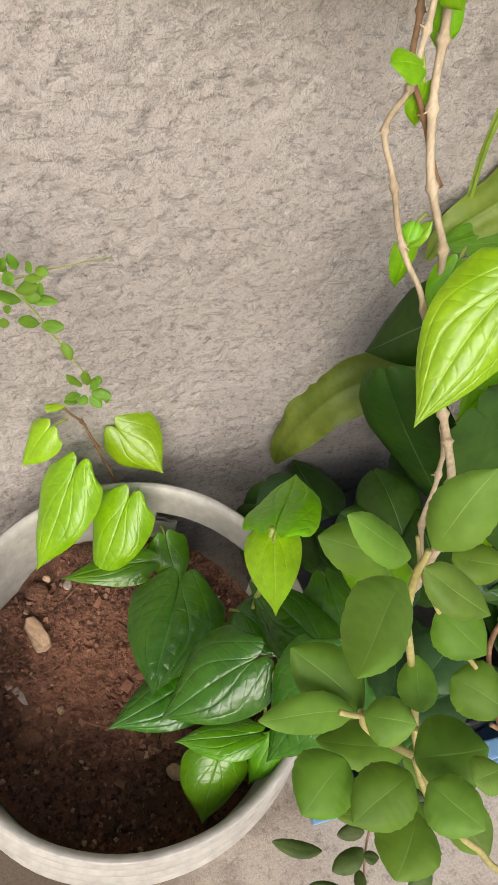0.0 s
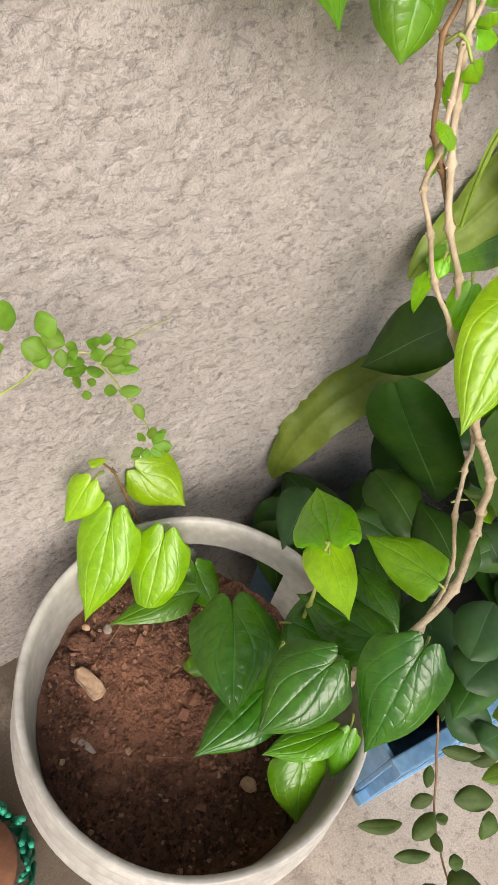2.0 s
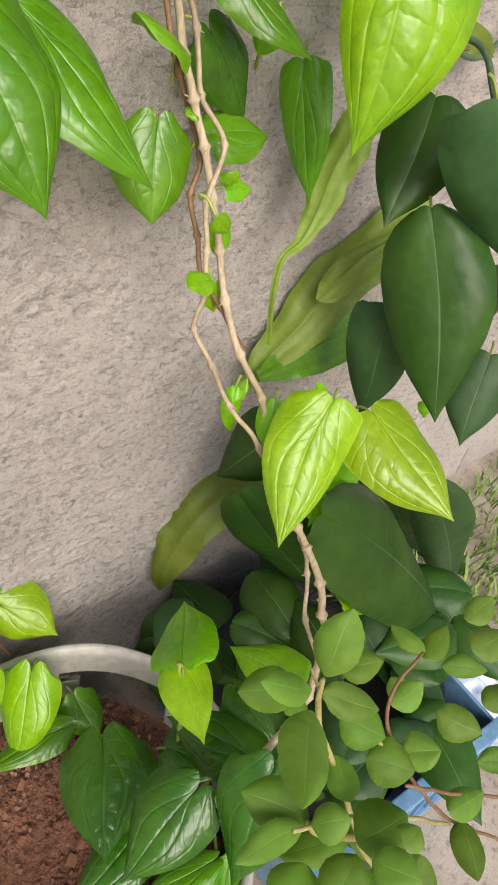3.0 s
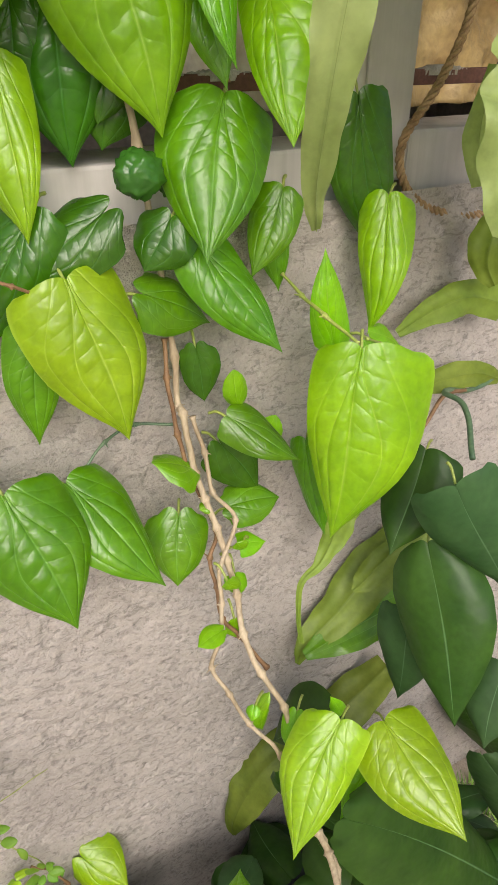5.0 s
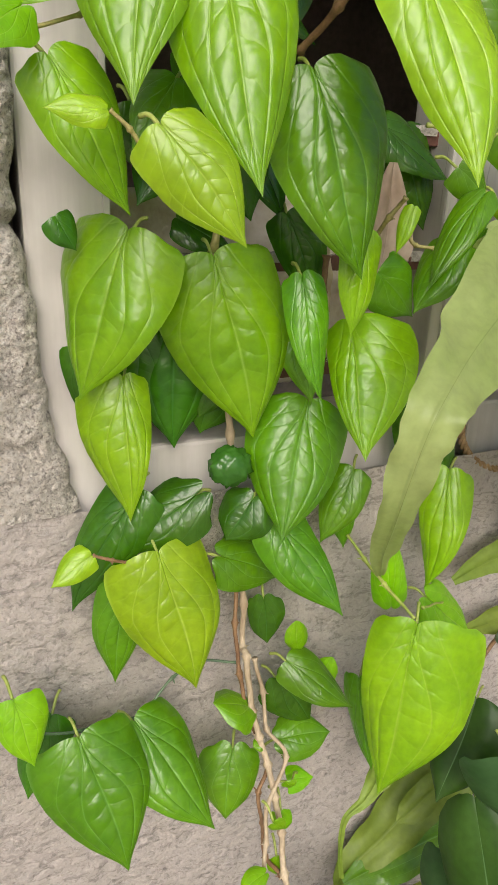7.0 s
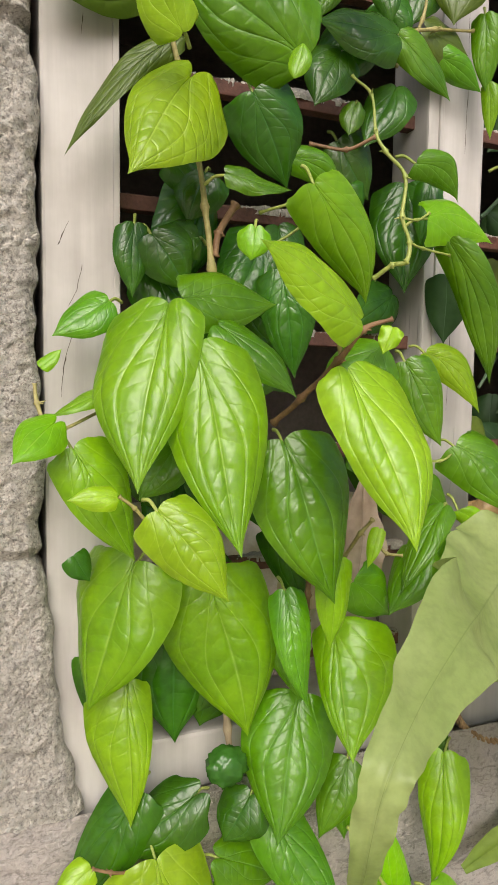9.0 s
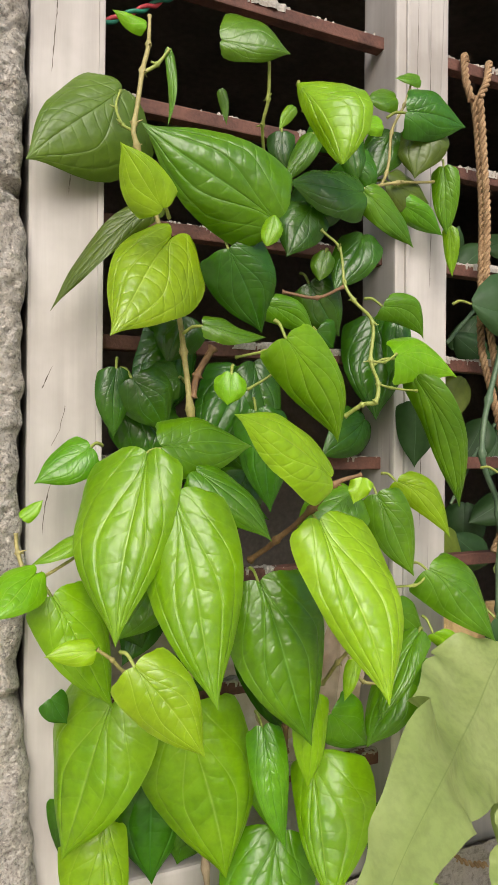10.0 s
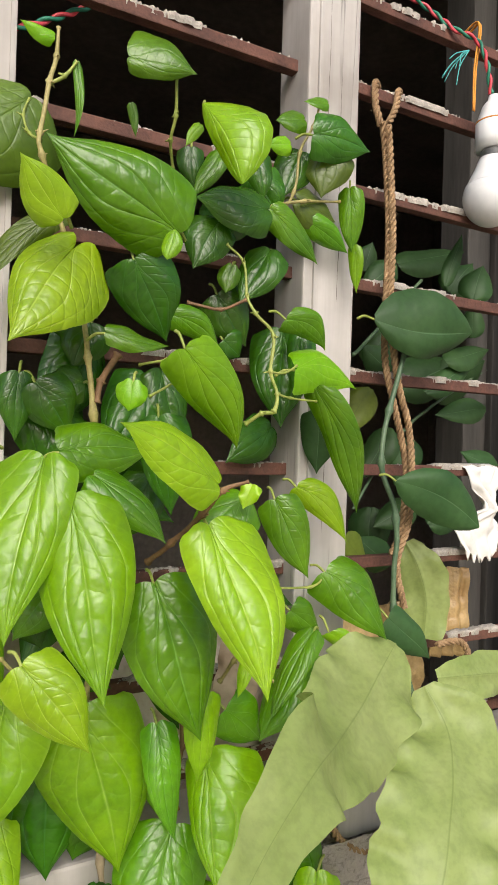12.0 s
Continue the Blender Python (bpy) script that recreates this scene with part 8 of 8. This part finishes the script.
leaf(herb, 'dull', (0.279, -0.198, 0.300), (0.272, -0.242, 0.296), 0.048, (-0.54, -0.11, 0.83), shape='oval', quilt=0.0, curve=-0.03, fold=0.06, bend=0.17)

# ---- rope, lamp, wire, cloths at the window ----
rope = thing("coir_rope", "brown twisted coir rope tied round the window bar", "rope", (0.4, 0.02, 1.6))
rope_line(rope, [(0.387, 0.018, 1.585), (0.382, 0.020, 1.604), (0.387, 0.028, 1.630), (0.408, 0.050, 1.641)])
rope_line(rope, [(0.396, 0.018, 1.589), (0.406, 0.020, 1.607), (0.416, 0.028, 1.630), (0.437, 0.050, 1.638)])
rope_line(rope, [(0.389, 0.018, 1.589), (0.397, 0.020, 1.548), (0.402, 0.020, 1.483), (0.397, 0.015, 1.416), (0.398, 0.015, 1.362), (0.408, 0.010, 1.314), (0.423, 0.010, 1.260), (0.411, -0.000, 1.207), (0.399, 0.000, 1.178)])
rope_line(rope, [(0.393, 0.014, 1.585), (0.398, 0.015, 1.546), (0.403, 0.015, 1.482), (0.399, 0.010, 1.405), (0.406, 0.005, 1.341), (0.421, 0.005, 1.298), (0.422, -0.000, 1.244), (0.414, -0.005, 1.207), (0.402, -0.005, 1.171), (0.413, -0.005, 1.128)])
rope_line(rope, [(0.460, 0.000, 1.089), (0.491, 0.000, 1.088), (0.502, 0.000, 1.070), (0.485, 0.000, 1.044), (0.488, 0.005, 1.022)])
rope_line(rope, [(0.397, 0.000, 1.083), (0.388, -0.000, 1.034), (0.367, 0.000, 0.995), (0.340, 0.000, 0.960), (0.347, 0.002, 0.931), (0.375, 0.002, 0.910), (0.428, 0.002, 0.898), (0.491, 0.002, 0.903)])
rope_line(rope, [(0.438, 0.000, 1.038), (0.436, 0.000, 0.988), (0.435, 0.000, 0.942), (0.447, 0.000, 0.893)])
hanging_lamp((0.527, 0.012, 1.651), (0.535, 0.012, 1.543))
wire_pair([(0.061, 0.050, 1.589), (0.090, 0.050, 1.607), (0.121, 0.055, 1.631), (0.238, 0.060, 1.718), (0.362, 0.060, 1.761), (0.454, 0.050, 1.746), (0.487, 0.030, 1.717), (0.510, 0.020, 1.707), (0.517, 0.012, 1.685), (0.526, 0.012, 1.651)])
string_tie((0.520, 0.028, 1.723), (0.500, 0.010, 1.626), (0.493, 0.020, 1.681))


curled_leaf(vine, (0.118, -0.035, 0.960), 0.0155, 2.1)
curled_leaf(vine, (0.144, -0.025, 0.952), 0.011, 5.7)
curled_leaf(vine, (0.252, -0.050, 0.851), 0.0095, 8.3)

# ---- cloths at the window ----

def sheet(name, label, category, mat, corner, across, down, folds, nx=30, nz=30, sag=0.0):
    """A crumpled hanging cloth with real folds."""
    c, u, d = Vector(corner), Vector(across), Vector(down)
    n = u.cross(d).normalized()
    verts, faces = [], []
    for k in range(nz + 1):
        for i in range(nx + 1):
            a, b = i / nx, k / nz
            p = c + u * a + d * b
            h = folds * (noise.noise(p * 28 + Vector((3, 1, 7))) + 0.5 * noise.noise(p * 75) + 0.5 * math.sin(a * 17 + 3 * noise.noise(p * 9)))
            edge = 0.02 * noise.noise(Vector((a * 6, 4.1, b * 6)))
            verts.append(p + n * h + u * edge * (abs(a - 0.5) > 0.4) + d * edge * (b > 0.9) + Vector((0, 0, -sag * math.sin(math.pi * a))))
    w = nx + 1
    for k in range(nz):
        for i in range(nx):
            faces.append((k * w + i, k * w + i + 1, (k + 1) * w + i + 1, (k + 1) * w + i))
    ob = tagged(mesh(name, verts, faces, mat), label, category)
    s = ob.modifiers.new("thick", "SOLIDIFY")
    s.thickness = 0.0012
    return ob


sheet("cloth_sack", "pale crumpled cloth sack stuffed behind the window bars", "cloth", CLOTH, (0.06, 0.075, 1.125), (0.25, 0.0, 0.0), (0.0, 0.015, -0.15), 0.012)
sheet("amber_sheet", "crinkled amber plastic sheet behind the window bars", "plastic sheet", GOLD, (0.362, 0.085, 1.105), (0.17, 0.02, 0.0), (0.0, -0.01, -0.13), 0.010)
sheet("amber_rag", "torn amber plastic rag hanging inside the window", "rag", GOLD, (0.537, 0.09, 1.145), (0.055, 0.0, -0.005), (0.0, 0.0, -0.105), 0.007, 16, 24)


def knotted_cloth():
    """A strip slung over a bar, pinched at its knot, with a flared frayed tail."""
    levels = [0.0, 0.12, 0.40, 0.50, 0.58, 0.66, 0.80, 1.0]
    left, right = [0.522, 0.523, 0.538, 0.541, 0.520, 0.500, 0.504, 0.516], [0.572, 0.570, 0.558, 0.554, 0.560, 0.565, 0.564, 0.558]
    verts, faces, nx, nz = [], [], 26, 44
    for k in range(nz + 1):
        b = k / nz
        x0, x1 = np.interp(b, levels, left), np.interp(b, levels, right)
        squeeze = 0.05 / (x1 - x0 + 0.006)
        for i in range(nx + 1):
            a = i / nx
            fray = 0.012 * max(0.0, b - 0.86) / 0.14 * noise.noise(Vector((a * 14, 2.2, 5.0)))
            x = x0 + (x1 - x0) * a + 0.0022 * noise.noise(Vector((b * 9, a * 2, 1.5)))
            y = 0.026 - 0.006 * math.exp(-((b - 0.5) / 0.10) ** 2) * math.sin(math.pi * a) - 0.006 * b
            y += 0.0028 * squeeze * math.sin(a * 15 + 5 * noise.noise(Vector((b * 3, a, 0)))) + 0.004 * noise.noise(Vector((a * 3, b * 7, 4)))
            if b < 0.05:
                y += 0.3 * (0.05 - b)
            verts.append((x, y, 1.264 - 0.094 * b + fray - 0.010 * math.sin(math.pi * a) * (b > 0.5) * (b - 0.5)))
    w = nx + 1
    for k in range(nz):
        for i in range(nx):
            faces.append((k * w + i, k * w + i + 1, (k + 1) * w + i + 1, (k + 1) * w + i))
    ob = tagged(mesh("white_cloth", verts, faces, WHITE), "white frayed cotton cloth knotted over a window bar", "cloth")
    ob.modifiers.new("thick", "SOLIDIFY").thickness = 0.0012


knotted_cloth()


# ---- loose things on soil and ground ----
def pebble(name, label, category, at, size, mat, seed, group=""):
    bm = bmesh.new()
    bmesh.ops.create_icosphere(bm, subdivisions=3, radius=1.0)
    for v in bm.verts:
        v.co *= 1 + 0.22 * noise.noise(v.co * 1.1 + Vector((seed, 0, 0))) + 0.12 * noise.noise(v.co * 4 + Vector((0, seed, 0)))
        v.co = Vector((v.co.x * size[0], v.co.y * size[1], v.co.z * size[2]))
    bm.transform(Matrix.Translation(at) @ Matrix.Rotation(seed * 1.7, 4, "Z"))
    return tagged(part(name, bm, mat, smooth=False), label, category, group)


def clods():
    """Crumbs and clods lying on the soil."""
    verts, faces = [], []
    for i in range(7500):
        r = (R * 0.88) * math.sqrt(random.random())
        a = random.uniform(0, 2 * math.pi)
        x, y = r * math.cos(a), r * math.sin(a)
        p = Vector((x, y, 0))
        z = 0.158 + 0.012 * noise.noise(p * 14) + 0.008 * noise.noise(p * 50) - 0.3 * max(0.0, (-y - 0.06)) + 0.24 * max(0, y - 0.01)
        s = random.choice([0.0007, 0.0008, 0.001, 0.001, 0.0012, 0.0013, 0.0016, 0.002, 0.0026, 0.0036]) * (1.0 if i % 90 else 2.2)
        base = len(verts)
        turn = Euler((random.uniform(0, 6), random.uniform(0, 6), random.uniform(0, 6))).to_matrix()
        for c in [(-1, -1, -1), (1, -1, -1), (1, 1, -1), (-1, 1, -1), (-1, -1, 1), (1, -1, 1), (1, 1, 1), (-1, 1, 1)]:
            q = Vector(c) * s * 0.6
            q = Vector((q.x * random.uniform(0.6, 1.4), q.y * random.uniform(0.6, 1.3), q.z * random.uniform(0.4, 0.9)))
            verts.append(Vector((BX + x, BY + y, z + s * 0.2)) + turn @ q)
        for f in [(0, 3, 2, 1), (4, 5, 6, 7), (0, 1, 5, 4), (1, 2, 6, 5), (2, 3, 7, 6), (3, 0, 4, 7)]:
            faces.append(tuple(base + k for k in f))
    tagged(mesh("soil_clods", verts, faces, CRUMB, smooth=False), "crumbly red-brown soil clods on the bucket soil", "soil", kind="stuff")


clods()


def slab(at, size, turn):
    """A flat broken piece of stone with sharp uneven sides."""
    ring = [(-0.8, -0.9), (-0.1, -1.05), (0.75, -0.95), (1.0, -0.45), (0.72, -0.1), (0.85, 0.35), (0.45, 0.95), (-0.35, 1.05), (-0.95, 0.6), (-0.7, 0.1), (-0.9, -0.4)]
    bm = bmesh.new()
    low = [bm.verts.new((x * size[0] * 1.08, y * size[1] * 1.06, -size[2])) for x, y in ring]
    top = [bm.verts.new((x * size[0] * 0.9, y * size[1] * 0.92, size[2] * (0.8 + 0.35 * math.sin(3 * x + 2 * y)))) for x, y in ring]
    bm.faces.new(top)
    bm.faces.new(low[::-1])
    for k in range(len(ring)):
        bm.faces.new((low[k], low[(k + 1) % len(ring)], top[(k + 1) % len(ring)], top[k]))
    bmesh.ops.bevel(bm, geom=bm.edges[:], offset=0.0008, segments=1, affect="EDGES")
    bm.transform(Matrix.Translation(at) @ Matrix.Rotation(turn, 4, "Z") @ Matrix.Rotation(0.12, 4, "X"))
    return tagged(part("stone", bm, STONE), "flat tan stone lying on the bucket soil", "stone")


slab((-0.092, -0.123, 0.1795), (0.0085, 0.0165, 0.004), 0.25)


def soil_litter():
    """Fine dry rootlets lying on the soil."""
    for k, (x, y, l, a) in enumerate(((-0.062, -0.1, 0.04, 0.5), (-0.045, -0.155, 0.06, 0.3), (-0.03, -0.12, 0.035, 0.9), (-0.07, -0.205, 0.03, -0.6))):
        q = [(x + l * w * math.cos(a) + 0.004 * noise.noise(Vector((w * 4, k, 0))), y + l * w * math.sin(a) + 0.004 * noise.noise(Vector((w * 4, k, 5))), 0.1665 + 0.24 * max(0.0, y + l * w * math.sin(a) - BY - 0.01) + 0.003 * math.sin(5 * w + k), 0.0005) for w in (0, 0.25, 0.5, 0.75, 1)]
        v, f = tube_data(smooth_path(q, 5), 5)
        tagged(mesh("rootlet", v, f, STEM_BROWN), "thin dry brown rootlet on the bucket soil", "rootlet", "rootlets on the soil")


soil_litter()
GREYSTONE = simple("grey_pebble", (0.20, 0.15, 0.12), (0.34, 0.28, 0.24), 60, 0.8)
pebble("pebble", "pale grey pebble on the bucket soil", "stone", (-0.058, -0.088, 0.188), (0.005, 0.004, 0.003), GREYSTONE, 6.3)
pebble("pebble", "small reddish pebble on the bucket soil", "stone", (-0.075, -0.078, 0.190), (0.004, 0.003, 0.003), STONE, 3.3)
pebble("pebble", "small reddish pebble on the bucket soil", "stone", (-0.085, -0.19, 0.161), (0.0035, 0.003, 0.003), STONE, 8.3)
pebble("shard", "pale translucent sliver of plastic on the bucket soil", "shard", (-0.118, -0.163, 0.165), (0.0035, 0.017, 0.001), GREYSTONE, 0.25)

pebble("pebble", "small orange pebble on the bucket soil", "stone", (-0.004, -0.268, 0.157), (0.006, 0.008, 0.005), STONE, 4.1)
pebble("clod", "dark clod of earth on the bucket soil", "soil clod", (-0.085, -0.085, 0.184), (0.010, 0.010, 0.005), SOIL, 2.2)
pebble("clod", "dark clod of earth on the bucket soil", "soil clod", (-0.115, -0.205, 0.158), (0.014, 0.010, 0.005), SOIL, 5.2)
pebble("clod", "dark clod of earth on the bucket soil", "soil clod", (0.005, -0.235, 0.158), (0.016, 0.011, 0.006), SOIL, 7.9)


def crate():
    c = thing("crate", "light blue plastic crate with ribbed sides on the ground", "crate", (0.28, -0.2, 0))
    x0, x1, y0, y1, h = 0.152, 0.45, -0.335, -0.065, 0.13
    for a, b, d, e in ((x0, x1, y0, y0 + 0.005), (x0, x1, y1 - 0.005, y1), (x1 - 0.005, x1, y0 + 0.005, y1 - 0.005), (x0, x0 + 0.005, y0 + 0.005, y1 - 0.005)):
        part("side", box(a, b, d, e, 0.006, h, 0.001), BLUE, c)
    part("floor_grid", box(x0 + 0.006, x1 - 0.006, y0 + 0.006, y1 - 0.006, 0.001, 0.006, 0), BLUE, c)
    part("foot_flange", box(x0 - 0.004, x1 + 0.004, y0 - 0.014, y0 - 0.0005, 0.0, 0.012, 0.002), BLUE, c, "pale worn blue edge")
    n = 9
    for i in range(n):
        x = x0 + 0.012 + (x1 - x0 - 0.024) * i / (n - 1)
        part("rib", box(x - 0.002, x + 0.002, y0 - 0.012, y0 - 0.0005, 0.0125, h - 0.01, 0.0008), BLUE, c)
        part("rib", box(x - 0.002, x + 0.002, y1 + 0.0005, y1 + 0.010, 0.0125, h - 0.01, 0.0008), BLUE, c)
    part("rim", box(x0 - 0.004, x1 + 0.004, y0 - 0.013, y0 + 0.004, h + 0.0005, h + 0.008, 0.002), BLUE, c)
    part("rim", box(x0 - 0.004, x1 + 0.004, y1 - 0.004, y1 + 0.011, h + 0.0005, h + 0.008, 0.002), BLUE, c)
    c.rotation_euler.z = radians(-5)


crate()


def grow_bag():
    g = thing("grow_bag", "black plastic grow bag of dark soil standing in the crate", "pot", (0.29, -0.19, 0.006))
    black = simple("black_film", (0.012, 0.012, 0.012), (0.03, 0.03, 0.03), 30, 0.4, 0.4, 0.002)
    n, verts, faces = 40, [], []
    rows = [(0.9, 0.007), (1.0, 0.02), (1.03, 0.10), (1.0, 0.16), (1.02, 0.175), (0.97, 0.172), (0.95, 0.15), (0.0, 0.148)]
    for i, (r, z) in enumerate(rows):
        for k in range(n):
            a = 2 * math.pi * k / n
            w = 1 + 0.03 * noise.noise(Vector((math.cos(a) * 3, math.sin(a) * 3, z * 20)))
            verts.append((0.29 + 0.145 * r * w * math.cos(a), -0.185 + 0.132 * r * w * math.sin(a), z))
    for i in range(len(rows) - 1):
        for k in range(n):
            faces.append((i * n + k, i * n + (k + 1) % n, (i + 1) * n + (k + 1) % n, (i + 1) * n + k))
    mesh("bag", verts, faces, black, g)


grow_bag()


def net_pot():
    p = thing("plant_pot", "small terracotta pot wrapped in torn green netting", "pot", (-0.245, -0.19, 0))
    bm = bmesh.new()
    bmesh.ops.create_cone(bm, cap_ends=True, segments=40, radius1=0.035, radius2=0.05, depth=0.085, matrix=Matrix.Translation((-0.245, -0.19, 0.0425)))
    part("pot_body", bm, simple("terracotta", (0.12, 0.05, 0.025), (0.26, 0.11, 0.055), 20, 0.85), p, smooth=True)
    net = simple("green_net", (0.0, 0.16, 0.09), (0.03, 0.34, 0.20), 60, 0.6)
    for i in range(60):
        a = random.uniform(0, 6.28)
        q = [(-0.245 + (0.052 + 0.012 * random.random()) * math.cos(a + k * 0.16), -0.19 + (0.052 + 0.012 * random.random()) * math.sin(a + k * 0.16), 0.085 - k * 0.02 + random.uniform(-0.006, 0.006), 0.0016 + 0.0018 * random.random()) for k in range(5)]
        q[-1] = (*q[-1][:2], max(0.003, q[-1][2]), 0.001)
        v, f = tube_data(smooth_path(q, 4), 5)
        mesh("net_shred", v, f, net, p)


net_pot()

# lawn beyond the cement strip, and a bag lying on it
def lawn():
    verts, faces = [], []
    for i in range(9000):
        x = 0.52 + 1.6 * random.random() ** 1.6
        y = random.uniform(-1.1, -0.03)
        if x < 0.6 + 0.08 * noise.noise(Vector((y * 5, 0, 0))) and random.random() < 0.6:
            continue
        h, w, a = random.uniform(0.015, 0.05), random.uniform(0.0012, 0.003), random.uniform(0, 6.28)
        dx, dy = math.cos(a), math.sin(a)
        lean = random.uniform(0.2, 0.9) * h
        b = len(verts)
        verts += [(x - dy * w, y + dx * w, 0), (x + dy * w, y - dx * w, 0), (x + dx * lean * 0.4 + dy * w * 0.7, y + dy * lean * 0.4 - dx * w * 0.7, h * 0.6), (x + dx * lean * 0.4 - dy * w * 0.7, y + dy * lean * 0.4 + dx * w * 0.7, h * 0.6), (x + dx * lean, y + dy * lean, h)]
        faces += [(b, b + 1, b + 2, b + 3), (b + 3, b + 2, b + 4)]
    tagged(mesh("grass", verts, faces, GRASS, smooth=False), "bright green grass beyond the cement strip", "grass", kind="stuff")


lawn()
sheet("plastic_bag", "crumpled pale blue and white plastic bag on the grass", "bag", simple("bag_film", (0.45, 0.55, 0.72), (0.80, 0.82, 0.85), 24, 0.3), (0.47, -0.40, 0.03), (0.13, 0.05, 0.0), (-0.02, 0.11, 0.012), 0.014)
